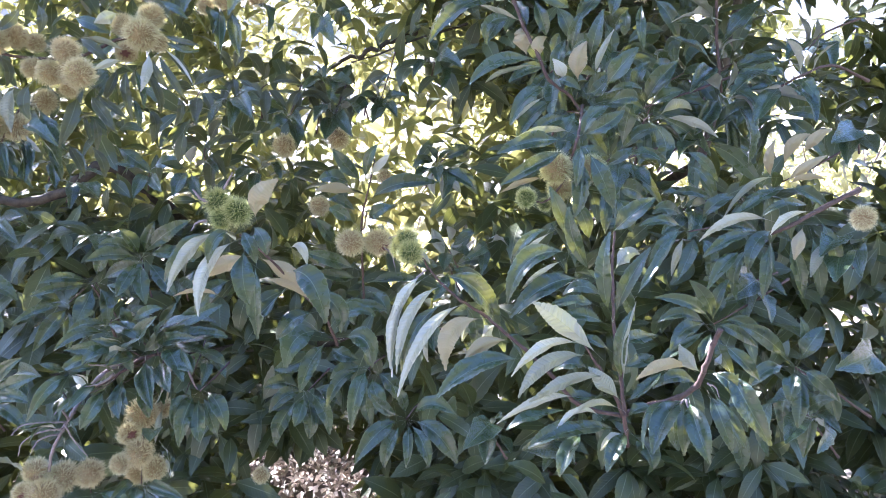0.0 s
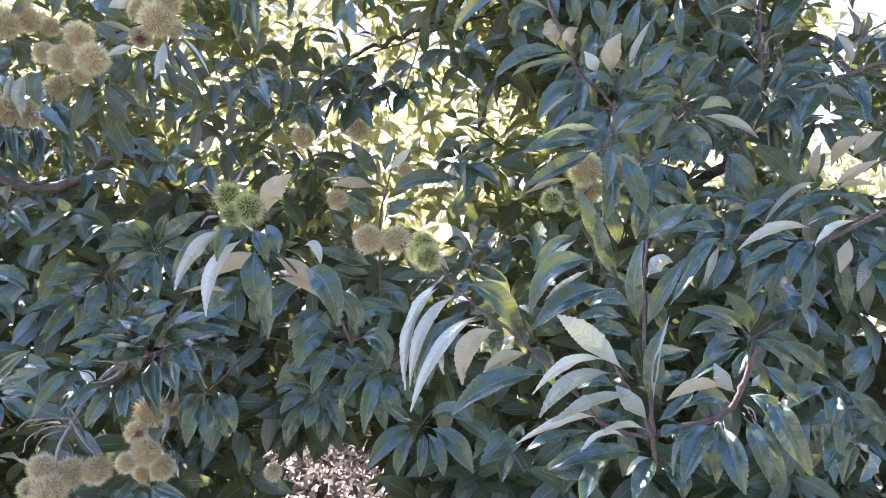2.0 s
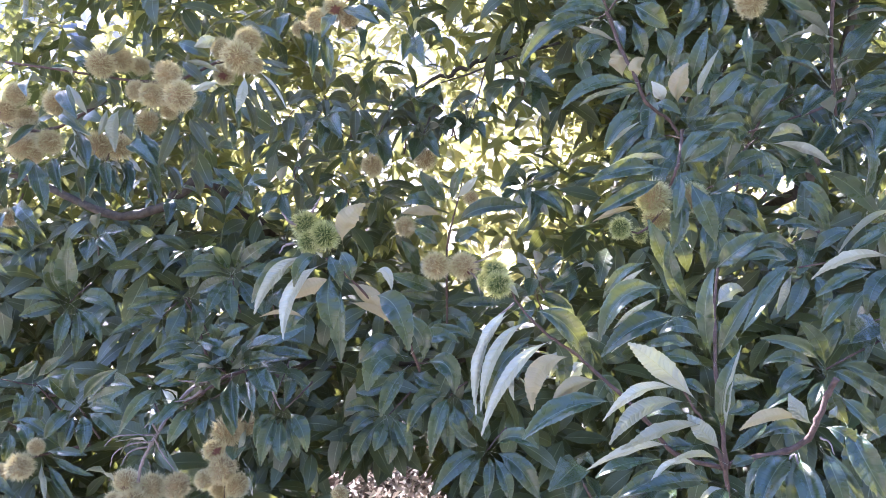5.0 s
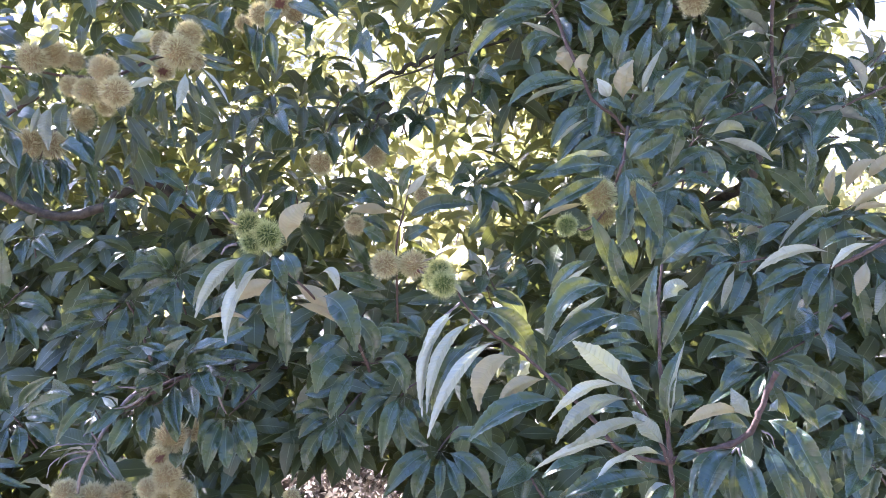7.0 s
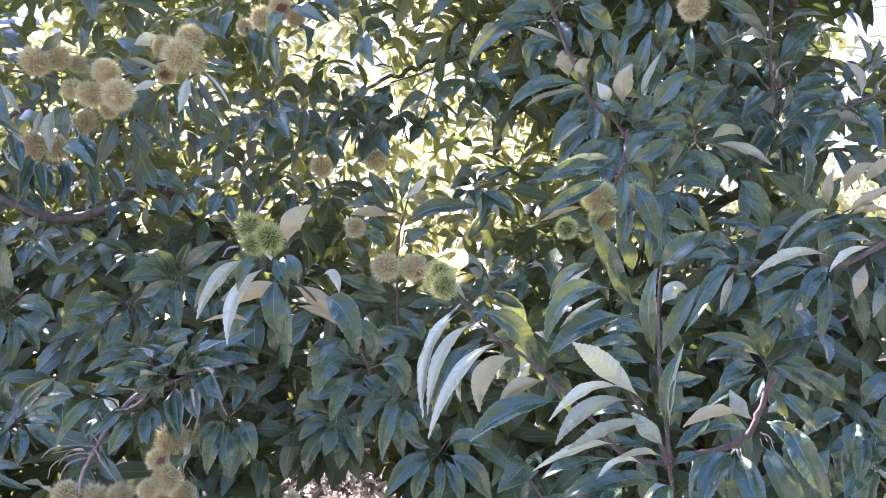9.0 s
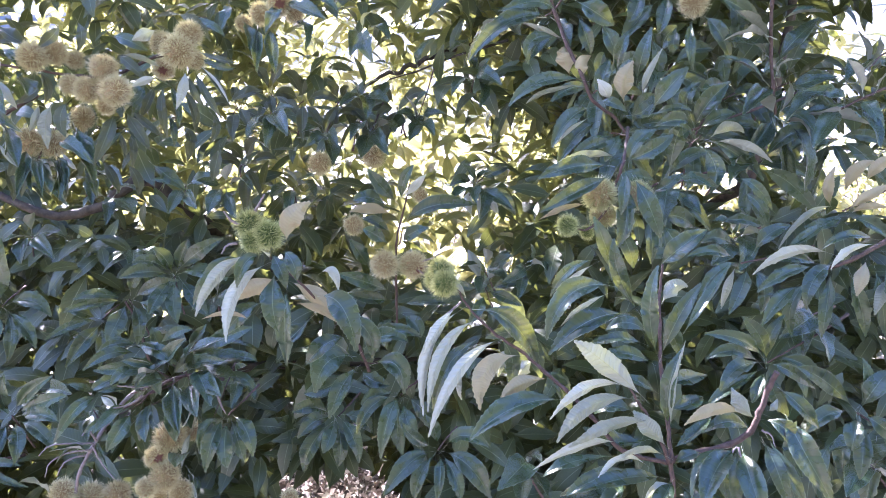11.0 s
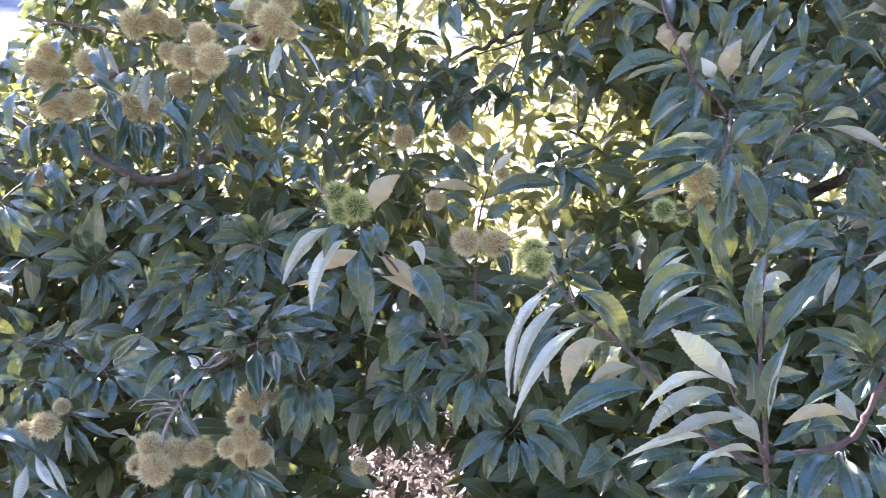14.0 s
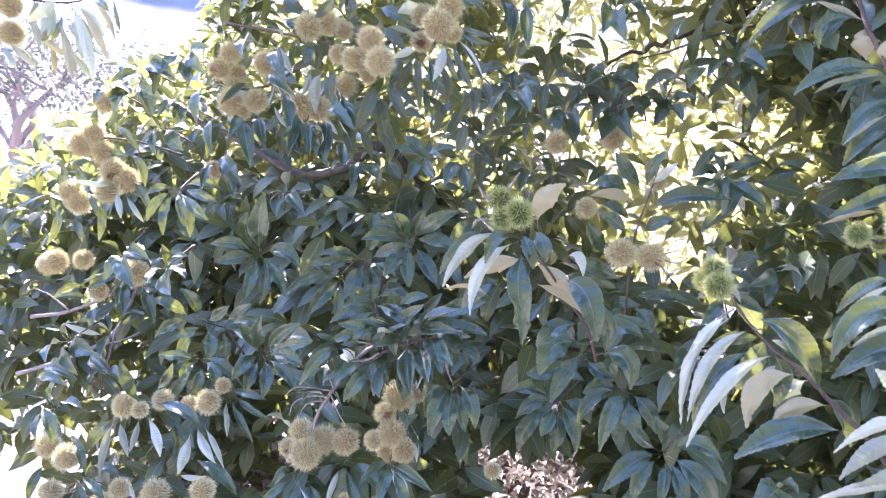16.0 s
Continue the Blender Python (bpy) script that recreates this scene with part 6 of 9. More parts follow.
blade(b, (-1.499, 2.060, 1.530), (-1.454, 2.028, 1.547), (-1.410, 2.020, 1.539), 0.0243, 20, "top")
blade(b, (-1.409, 2.040, 1.467), (-1.359, 2.003, 1.438), (-1.323, 1.990, 1.375), 0.0266, 12, "top")
blade(b, (-1.525, 2.060, 1.416), (-1.491, 2.023, 1.354), (-1.496, 2.010, 1.290), 0.0286, 12, "top")
blade(b, (-1.588, 2.080, 1.611), (-1.604, 2.053, 1.626), (-1.653, 2.050, 1.609), 0.0283, 20, "top")
blade(b, (-1.442, 2.080, 1.547), (-1.385, 2.048, 1.516), (-1.369, 2.040, 1.452), 0.0293, 15, "top")
b = branch("bare purple twigs of a chestnut with a few hanging leaves", [(-1.701, 1.997, 1.053), (-1.603, 2.004, 1.071), (-1.519, 2.010, 1.104), (-1.439, 2.021, 1.141), (-1.383, 2.030, 1.160), (-1.346, 2.037, 1.193)], 0.008, 0.006, material=TWIG_PALE)
blade(b, (-1.421, 2.000, 1.203), (-1.451, 1.963, 1.188), (-1.496, 1.950, 1.152), 0.0316, 15, "top")
blade(b, (-1.519, 1.990, 1.154), (-1.547, 1.953, 1.154), (-1.593, 1.940, 1.128), 0.0355, 18, "top")
blade(b, (-1.413, 2.000, 1.195), (-1.404, 1.963, 1.153), (-1.413, 1.950, 1.111), 0.0207, 10, "under")
blade(b, (-1.398, 2.000, 1.179), (-1.389, 1.963, 1.137), (-1.390, 1.950, 1.087), 0.0207, 10, "under")
blade(b, (-1.344, 2.000, 1.113), (-1.367, 1.963, 1.091), (-1.392, 1.950, 1.063), 0.0347, 12, "top")
blade(b, (-1.311, 2.020, 1.292), (-1.285, 1.983, 1.257), (-1.266, 1.970, 1.207), 0.0261, 10, "top")
blade(b, (-1.453, 1.980, 1.019), (-1.505, 1.948, 1.033), (-1.567, 1.940, 1.057), 0.0215, 20, "under")
blade(b, (-1.467, 1.990, 1.088), (-1.442, 1.958, 1.063), (-1.430, 1.950, 1.037), 0.0241, 10, "top")
blade(b, (-1.371, 2.050, 1.237), (-1.320, 2.013, 1.227), (-1.275, 2.000, 1.181), 0.0288, 15, "top")
blade(b, (-1.494, 2.040, 1.220), (-1.504, 2.008, 1.184), (-1.510, 2.000, 1.143), 0.0282, 10, "top")
blade(b, (-1.605, 2.050, 1.183), (-1.597, 2.018, 1.147), (-1.587, 2.010, 1.107), 0.0283, 10, "top")
blade(b, (-1.367, 2.050, 1.170), (-1.300, 2.013, 1.145), (-1.281, 2.000, 1.081), 0.0320, 12, "top")
side_twig(b, [(-1.577, 1.991, 1.081), (-1.643, 1.995, 1.125), (-1.692, 1.996, 1.141)], 0.0030, 0.0013, material=TWIG_PALE)
side_twig(b, [(-1.463, 2.001, 1.114), (-1.437, 1.990, 1.163), (-1.440, 1.985, 1.197)], 0.0030, 0.0013, material=TWIG_PALE)
leaf(b, (-1.402, 2.004, 1.178), (-1.367, 1.909, 1.100), 0.24, side=-1)
leaf(b, (-1.418, 2.003, 1.178), (-1.393, 1.921, 1.121), 0.26)
leaf(b, (-1.506, 1.990, 1.121), (-1.596, 1.950, 1.135), 0.3)
leaf(b, (-1.474, 1.989, 1.105), (-1.461, 1.904, 1.051), 0.3)
leaf(b, (-1.570, 1.976, 1.048), (-1.413, 1.932, 1.037), 0.24, side=-1)
leaf(b, (-1.337, 2.007, 1.178), (-1.244, 1.979, 1.266), 0.28)
leaf(b, (-1.361, 2.003, 1.162), (-1.284, 1.922, 1.075), 0.3)
leaf(b, (-1.426, 2.007, 1.202), (-1.543, 1.973, 1.148), 0.26)
b = branch("bare purple twigs of a chestnut with a few hanging leaves", [(-1.667, 1.880, 0.916), (-1.557, 1.891, 0.956), (-1.448, 1.903, 1.003), (-1.405, 1.932, 1.045), (-1.382, 1.975, 1.118), (-1.379, 2.013, 1.160)], 0.008, 0.006, material=TWIG_PALE)
side_twig(b, [(-1.394, 1.913, 1.051), (-1.397, 1.881, 0.979), (-1.407, 1.864, 0.935)], 0.0030, 0.0013, material=TWIG_PALE)
side_twig(b, [(-1.448, 1.903, 1.003), (-1.359, 1.892, 1.033), (-1.308, 1.888, 1.059)], 0.0030, 0.0013, material=TWIG_PALE)
leaf(b, (-1.413, 1.931, 1.038), (-1.397, 1.841, 0.991), 0.3)
leaf(b, (-1.397, 1.935, 1.061), (-1.294, 1.898, 1.104), 0.3)
leaf(b, (-1.526, 1.894, 0.964), (-1.545, 1.818, 0.916), 0.3)
leaf(b, (-1.464, 1.900, 0.988), (-1.334, 1.806, 0.956), 0.3)
leaf(b, (-1.588, 1.887, 0.940), (-1.442, 1.805, 0.938), 0.26)
b = branch("thin bare chestnut twig", [(-1.366, 1.789, 0.899), (-1.391, 1.850, 0.972), (-1.401, 1.909, 1.027)], 0.004, 0.003)
leaf(b, (-1.393, 1.848, 0.957), (-1.388, 1.765, 0.937))
leaf(b, (-1.394, 1.845, 0.942), (-1.290, 1.767, 0.954))
b = branch("leafy chestnut twig ending in a whorl of toothed green leaves", [(-1.379, 2.058, 1.319), (-1.385, 2.003, 1.293), (-1.389, 1.948, 1.268)], 0.0035, 0.0018)
leaf(b, (-1.396, 1.948, 1.271), (-1.424, 1.902, 1.305), 0.36, side=2)
leaf(b, (-1.382, 1.949, 1.270), (-1.298, 1.899, 1.292), 0.36, side=2)
leaf(b, (-1.393, 1.947, 1.261), (-1.392, 1.860, 1.204), 0.36, side=2)
leaf(b, (-1.386, 1.947, 1.261), (-1.293, 1.833, 1.195), 0.36, side=2)
leaf(b, (-1.382, 1.948, 1.267), (-1.267, 1.866, 1.266), 0.36, side=2)
b = branch("leafy chestnut twig ending in a whorl of toothed green leaves", [(-1.434, 1.916, 1.081), (-1.451, 1.862, 1.062), (-1.466, 1.808, 1.045)], 0.0035, 0.0018)
leaf(b, (-1.473, 1.808, 1.048), (-1.521, 1.758, 1.088), 0.36, side=2)
leaf(b, (-1.471, 1.807, 1.040), (-1.456, 1.696, 1.018), 0.36, side=2)
leaf(b, (-1.463, 1.807, 1.038), (-1.383, 1.715, 0.984), 0.36, side=2)
leaf(b, (-1.459, 1.808, 1.043), (-1.339, 1.721, 1.042), 0.36, side=2)
leaf(b, (-1.466, 1.809, 1.053), (-1.436, 1.769, 1.109), 0.36, side=2)
b = branch("leafy chestnut twig ending in a whorl of toothed green leaves", [(-1.417, 1.835, 0.881), (-1.441, 1.783, 0.883), (-1.462, 1.732, 0.886)], 0.0035, 0.0018)
leaf(b, (-1.469, 1.732, 0.888), (-1.510, 1.679, 0.934), 0.36, side=2)
leaf(b, (-1.465, 1.731, 0.880), (-1.451, 1.642, 0.833), 0.36, side=2)
leaf(b, (-1.459, 1.731, 0.879), (-1.387, 1.652, 0.830), 0.36, side=2)
leaf(b, (-1.454, 1.733, 0.886), (-1.362, 1.693, 0.903), 0.36, side=2)
leaf(b, (-1.462, 1.733, 0.893), (-1.427, 1.690, 0.976), 0.36, side=2)
b = branch("leafy chestnut twig ending in a whorl of toothed green leaves", [(-1.186, 1.962, 1.301), (-1.190, 1.883, 1.280), (-1.191, 1.804, 1.262)], 0.0035, 0.0018)
leaf(b, (-1.197, 1.803, 1.257), (-1.195, 1.706, 1.235), 0.36, side=2)
leaf(b, (-1.190, 1.803, 1.255), (-1.121, 1.681, 1.214), 0.36, side=2)
leaf(b, (-1.185, 1.804, 1.258), (-1.098, 1.712, 1.250), 0.36, side=2)
leaf(b, (-1.193, 1.805, 1.269), (-1.183, 1.765, 1.326), 0.36, side=2)
leaf(b, (-1.185, 1.805, 1.265), (-1.112, 1.764, 1.298), 0.36, side=2)

# upper left burr clusters
burr((-0.778, 1.632, 1.853), 0.068)
burr((-0.741, 1.655, 1.865), 0.059)
burr((-0.708, 1.679, 1.855), 0.047)
burr((-0.626, 1.572, 1.820), 0.062)
burr((-0.703, 1.611, 1.792), 0.048)
burr((-0.663, 1.585, 1.778), 0.060)
burr((-0.597, 1.538, 1.770), 0.068)
burr((-0.636, 1.587, 1.780), 0.050)
burr((-0.694, 1.654, 1.727), 0.060)
burr((-0.634, 1.604, 1.747), 0.041)
burr((-0.464, 1.626, 1.900), 0.065)
burr((-0.484, 1.608, 1.860), 0.080)
burr((-0.529, 1.691, 1.893), 0.062)
burr((-0.455, 1.634, 1.848), 0.045)
burr((-0.530, 1.685, 1.836), 0.054, "open")
burr((-0.790, 1.613, 1.676), 0.068)
burr((-0.749, 1.628, 1.674), 0.064)
burr((-0.878, 1.639, 1.771), 0.060)
burr((-0.965, 1.656, 1.792), 0.055)
burr((-0.993, 1.658, 1.756), 0.058, "open")
burr((-0.952, 1.633, 1.681), 0.068)
burr((-0.899, 1.644, 1.687), 0.060)
burr((-0.937, 1.646, 1.662), 0.050)
burr((-0.962, 1.673, 1.714), 0.061)
burr((-0.960, 1.689, 1.750), 0.048)
burr((-1.043, 1.751, 1.523), 0.048)
b = branch("drooping chestnut branch with heavy clusters of tan burrs", [(-0.469, 1.800, 1.953), (-0.484, 1.684, 1.854), (-0.527, 1.655, 1.861), (-0.621, 1.627, 1.815), (-0.721, 1.645, 1.818), (-0.792, 1.663, 1.832), (-1.001, 1.700, 1.868)], 0.006, 0.004)
blade(b, (-0.609, 1.560, 1.730), (-0.613, 1.518, 1.686), (-0.639, 1.500, 1.620), 0.0319, 5, "dusty")
blade(b, (-0.587, 1.560, 1.733), (-0.560, 1.518, 1.693), (-0.529, 1.500, 1.645), 0.0272, 8, "dusty")
blade(b, (-0.580, 1.580, 1.738), (-0.548, 1.548, 1.706), (-0.515, 1.540, 1.678), 0.0194, 15, "dusty")
blade(b, (-0.467, 1.570, 1.818), (-0.469, 1.543, 1.779), (-0.485, 1.540, 1.732), 0.0236, 0, "under")
blade(b, (-0.523, 1.600, 1.805), (-0.547, 1.573, 1.795), (-0.577, 1.570, 1.781), 0.0193, 10, "under")
blade(b, (-0.527, 1.620, 1.907), (-0.545, 1.598, 1.894), (-0.574, 1.600, 1.882), 0.0321, 0, "under")
blade(b, (-0.627, 1.650, 1.902), (-0.587, 1.623, 1.886), (-0.547, 1.620, 1.863), 0.0324, 15, "top")
blade(b, (-0.620, 1.640, 1.864), (-0.581, 1.608, 1.831), (-0.551, 1.600, 1.798), 0.0268, 15, "dusty")
blade(b, (-0.612, 1.630, 1.857), (-0.563, 1.603, 1.847), (-0.523, 1.600, 1.827), 0.0156, 25, "under")
blade(b, (-0.689, 1.560, 1.759), (-0.701, 1.528, 1.718), (-0.691, 1.520, 1.679), 0.0275, 10, "dusty")
blade(b, (-0.732, 1.600, 1.754), (-0.744, 1.578, 1.715), (-0.744, 1.580, 1.658), 0.0309, 10, "under")
blade(b, (-0.760, 1.600, 1.760), (-0.761, 1.578, 1.723), (-0.776, 1.580, 1.695), 0.0189, 20, "under")
blade(b, (-0.448, 1.600, 1.860), (-0.403, 1.563, 1.839), (-0.363, 1.550, 1.827), 0.0153, 25, "dusty")
blade(b, (-0.447, 1.610, 1.852), (-0.403, 1.578, 1.824), (-0.365, 1.570, 1.820), 0.0168, 25, "top")
blade(b, (-0.449, 1.600, 1.834), (-0.405, 1.558, 1.787), (-0.380, 1.540, 1.736), 0.0173, 20, "dusty")
blade(b, (-0.450, 1.595, 1.836), (-0.407, 1.553, 1.792), (-0.381, 1.535, 1.743), 0.0087, 30, "under")
blade(b, (-0.456, 1.600, 1.827), (-0.430, 1.563, 1.769), (-0.397, 1.550, 1.714), 0.0198, 18, "dusty")
blade(b, (-0.466, 1.600, 1.822), (-0.453, 1.568, 1.771), (-0.431, 1.560, 1.738), 0.0172, 18, "dusty")
blade(b, (-0.511, 1.620, 1.802), (-0.491, 1.588, 1.750), (-0.487, 1.580, 1.700), 0.0188, 18, "top")
blade(b, (-0.520, 1.640, 1.805), (-0.525, 1.608, 1.741), (-0.515, 1.600, 1.678), 0.0238, 12, "dusty")
blade(b, (-0.541, 1.660, 1.807), (-0.557, 1.638, 1.759), (-0.573, 1.640, 1.730), 0.0249, 18, "dusty")
blade(b, (-0.501, 1.680, 1.953), (-0.455, 1.648, 1.932), (-0.421, 1.640, 1.887), 0.0254, 20, "dusty")
blade(b, (-0.474, 1.700, 1.945), (-0.428, 1.668, 1.931), (-0.392, 1.660, 1.902), 0.0222, 25, "top")
blade(b, (-0.769, 1.600, 1.650), (-0.749, 1.573, 1.620), (-0.740, 1.570, 1.589), 0.0162, 20, "under")
blade(b, (-0.751, 1.600, 1.645), (-0.723, 1.573, 1.614), (-0.713, 1.570, 1.587), 0.0186, 18, "dusty")
blade(b, (-0.728, 1.600, 1.661), (-0.706, 1.573, 1.632), (-0.690, 1.570, 1.616), 0.0135, 20, "under")
blade(b, (-0.715, 1.600, 1.689), (-0.683, 1.573, 1.652), (-0.663, 1.570, 1.610), 0.0202, 20, "dusty")
blade(b, (-0.841, 1.600, 1.749), (-0.812, 1.573, 1.713), (-0.785, 1.570, 1.693), 0.0148, 20, "under")
blade(b, (-0.838, 1.600, 1.811), (-0.814, 1.573, 1.774), (-0.792, 1.570, 1.739), 0.0197, 15, "under")
blade(b, (-0.763, 1.620, 1.791), (-0.774, 1.598, 1.770), (-0.804, 1.600, 1.753), 0.0213, 15, "dusty")
blade(b, (-0.853, 1.620, 1.682), (-0.831, 1.598, 1.651), (-0.812, 1.600, 1.626), 0.0123, 20, "under")
blade(b, (-0.700, 1.680, 1.774), (-0.680, 1.658, 1.730), (-0.689, 1.660, 1.687), 0.0276, 15, "top")
blade(b, (-0.706, 1.680, 1.859), (-0.661, 1.658, 1.849), (-0.645, 1.660, 1.832), 0.0255, 20, "dusty")
blade(b, (-0.794, 1.680, 1.889), (-0.819, 1.658, 1.896), (-0.864, 1.660, 1.885), 0.0284, 20, "dusty")
blade(b, (-0.495, 1.660, 1.807), (-0.465, 1.633, 1.743), (-0.462, 1.630, 1.694), 0.0224, 20, "dusty")
blade(b, (-0.566, 1.660, 1.808), (-0.575, 1.638, 1.768), (-0.605, 1.640, 1.757), 0.0218, 15, "top")
blade(b, (-0.787, 1.680, 1.835), (-0.760, 1.658, 1.796), (-0.769, 1.660, 1.761), 0.0221, 15, "dusty")
blade(b, (-0.624, 1.656, 1.704), (-0.612, 1.629, 1.670), (-0.608, 1.626, 1.640), 0.0144, 10, "dusty")
blade(b, (-0.616, 1.707, 1.702), (-0.602, 1.680, 1.662), (-0.607, 1.677, 1.622), 0.0194, 12, "dusty")
blade(b, (-0.521, 1.649, 1.739), (-0.506, 1.622, 1.700), (-0.506, 1.619, 1.662), 0.0172, 10, "top")
blade(b, (-0.499, 1.689, 1.717), (-0.478, 1.662, 1.678), (-0.488, 1.659, 1.631), 0.0299, 15, "dusty")
blade(b, (-0.432, 1.646, 1.738), (-0.416, 1.619, 1.702), (-0.435, 1.616, 1.665), 0.0204, 15, "dusty")
blade(b, (-0.416, 1.657, 1.667), (-0.423, 1.630, 1.624), (-0.432, 1.627, 1.587), 0.0289, 12, "dusty")
blade(b, (-0.577, 1.710, 1.635), (-0.535, 1.683, 1.601), (-0.498, 1.680, 1.569), 0.0354, 25, "top")
blade(b, (-0.725, 1.655, 1.928), (-0.737, 1.628, 1.892), (-0.766, 1.625, 1.870), 0.0281, 25, "dusty")
blade(b, (-0.702, 1.685, 1.942), (-0.686, 1.658, 1.903), (-0.696, 1.655, 1.869), 0.0235, 12, "dusty")
blade(b, (-0.859, 1.672, 1.930), (-0.821, 1.645, 1.897), (-0.790, 1.642, 1.880), 0.0347, 25, "dusty")
blade(b, (-0.854, 1.672, 1.876), (-0.815, 1.645, 1.853), (-0.795, 1.642, 1.815), 0.0304, 20, "top")
blade(b, (-0.722, 1.675, 1.764), (-0.710, 1.648, 1.723), (-0.707, 1.645, 1.689), 0.0174, 10, "dusty")
blade(b, (-0.716, 1.653, 1.678), (-0.693, 1.626, 1.640), (-0.676, 1.623, 1.618), 0.0132, 15, "under")
blade(b, (-0.800, 1.698, 1.645), (-0.788, 1.671, 1.605), (-0.777, 1.668, 1.570), 0.0206, 10, "dusty")
blade(b, (-0.660, 1.646, 1.640), (-0.637, 1.619, 1.606), (-0.622, 1.616, 1.566), 0.0233, 15, "dusty")
blade(b, (-0.703, 1.656, 1.632), (-0.680, 1.629, 1.595), (-0.671, 1.626, 1.555), 0.0220, 15, "top")
blade(b, (-0.756, 1.641, 1.621), (-0.732, 1.614, 1.585), (-0.729, 1.611, 1.553), 0.0201, 12, "dusty")
blade(b, (-0.861, 1.659, 1.636), (-0.836, 1.632, 1.594), (-0.834, 1.629, 1.556), 0.0232, 12, "dusty")
blade(b, (-0.826, 1.669, 1.669), (-0.832, 1.642, 1.632), (-0.845, 1.639, 1.601), 0.0204, 12, "dusty")
blade(b, (-0.598, 1.703, 1.816), (-0.582, 1.676, 1.773), (-0.602, 1.673, 1.729), 0.0271, 15, "top")
blade(b, (-0.809, 1.667, 1.630), (-0.815, 1.640, 1.598), (-0.821, 1.637, 1.563), 0.0204, 12, "dusty")
blade(b, (-0.615, 1.648, 1.634), (-0.587, 1.621, 1.596), (-0.584, 1.618, 1.560), 0.0259, 12, "dusty")
b = branch("hanging spray of narrow grey-green leaves below tan burrs", [(-0.733, 1.640, 1.723), (-0.757, 1.620, 1.681), (-0.773, 1.609, 1.641)], 0.004, 0.002)
leaf(b, (-0.758, 1.565, 1.637), (-0.711, 1.473, 1.566), 0.24, side=-1)
leaf(b, (-0.751, 1.564, 1.637), (-0.688, 1.492, 1.543), 0.18)
leaf(b, (-0.763, 1.566, 1.637), (-0.749, 1.487, 1.570), 0.2)
leaf(b, (-0.715, 1.570, 1.663), (-0.634, 1.475, 1.624), 0.24)
leaf(b, (-0.727, 1.571, 1.649), (-0.690, 1.485, 1.574), 0.2)
leaf(b, (-0.769, 1.568, 1.644), (-0.772, 1.474, 1.566), 0.22)
leaf(b, (-0.709, 1.592, 1.690), (-0.627, 1.509, 1.616), 0.24)
leaf(b, (-0.697, 1.592, 1.712), (-0.647, 1.534, 1.583), 0.22)
b = branch("drooping chestnut branch with heavy clusters of tan burrs", [(-0.778, 1.651, 1.777), (-0.840, 1.642, 1.739), (-0.897, 1.656, 1.716), (-0.961, 1.653, 1.715), (-1.025, 1.685, 1.743)], 0.006, 0.004)
leaf(b, (-0.869, 1.610, 1.738), (-0.801, 1.514, 1.645), 0.16, side=-1)
leaf(b, (-0.848, 1.591, 1.739), (-0.768, 1.509, 1.690), 0.22)
leaf(b, (-0.915, 1.594, 1.649), (-0.867, 1.521, 1.541), 0.28)
leaf(b, (-0.921, 1.593, 1.643), (-0.913, 1.507, 1.593), 0.28)
leaf(b, (-0.878, 1.597, 1.656), (-0.831, 1.509, 1.576), 0.2)
leaf(b, (-0.836, 1.600, 1.793), (-0.786, 1.497, 1.723), 0.3)
leaf(b, (-0.873, 1.600, 1.805), (-0.873, 1.485, 1.765), 0.3)
leaf(b, (-0.952, 1.592, 1.649), (-0.946, 1.510, 1.563), 0.28)
leaf(b, (-0.990, 1.631, 1.713), (-0.991, 1.537, 1.622), 0.28)
leaf(b, (-1.003, 1.627, 1.688), (-0.968, 1.583, 1.744), 0.24)
leaf(b, (-0.800, 1.604, 1.806), (-0.748, 1.507, 1.757), 0.4, side=-1)
leaf(b, (-0.825, 1.604, 1.817), (-0.844, 1.538, 1.829), 0.3)
leaf(b, (-0.904, 1.606, 1.723), (-0.940, 1.536, 1.669), 0.24)
leaf(b, (-0.939, 1.591, 1.637), (-0.963, 1.520, 1.551), 0.26)
leaf(b, (-0.786, 1.581, 1.661), (-0.778, 1.508, 1.582), 0.24)
leaf(b, (-0.761, 1.579, 1.637), (-0.697, 1.470, 1.554), 0.2, side=-1)
leaf(b, (-0.767, 1.578, 1.637), (-0.727, 1.475, 1.565), 0.2)
leaf(b, (-0.823, 1.587, 1.709), (-0.769, 1.485, 1.621), 0.24)
b = branch("withered twig with a brown burr and hanging leaves", [(-1.011, 1.761, 1.578), (-1.027, 1.755, 1.544), (-1.038, 1.751, 1.526)], 0.003, 0.002)
leaf(b, (-1.024, 1.754, 1.537), (-0.946, 1.635, 1.462), 0.24)
leaf(b, (-1.035, 1.753, 1.537), (-1.042, 1.675, 1.472), 0.24)
leaf(b, (-1.010, 1.757, 1.551), (-0.929, 1.646, 1.488), 0.24)

# sunlit yellow-green shoots at the crown's edge
b = branch("sunlit yellow-green whorl of chestnut leaves", [(-1.344, 2.181, 1.765), (-1.357, 2.107, 1.781), (-1.366, 2.033, 1.796)], 0.0035, 0.0018)
leaf(b, (-1.373, 2.032, 1.793), (-1.426, 1.962, 1.743), 0.36, side=2)
leaf(b, (-1.372, 2.034, 1.802), (-1.368, 1.981, 1.820), 0.36, side=2)
leaf(b, (-1.359, 2.034, 1.799), (-1.272, 1.992, 1.821), 0.36, side=2)
leaf(b, (-1.359, 2.033, 1.794), (-1.224, 1.933, 1.756), 0.36, side=2)
leaf(b, (-1.363, 2.032, 1.789), (-1.291, 1.939, 1.712), 0.36, side=2)
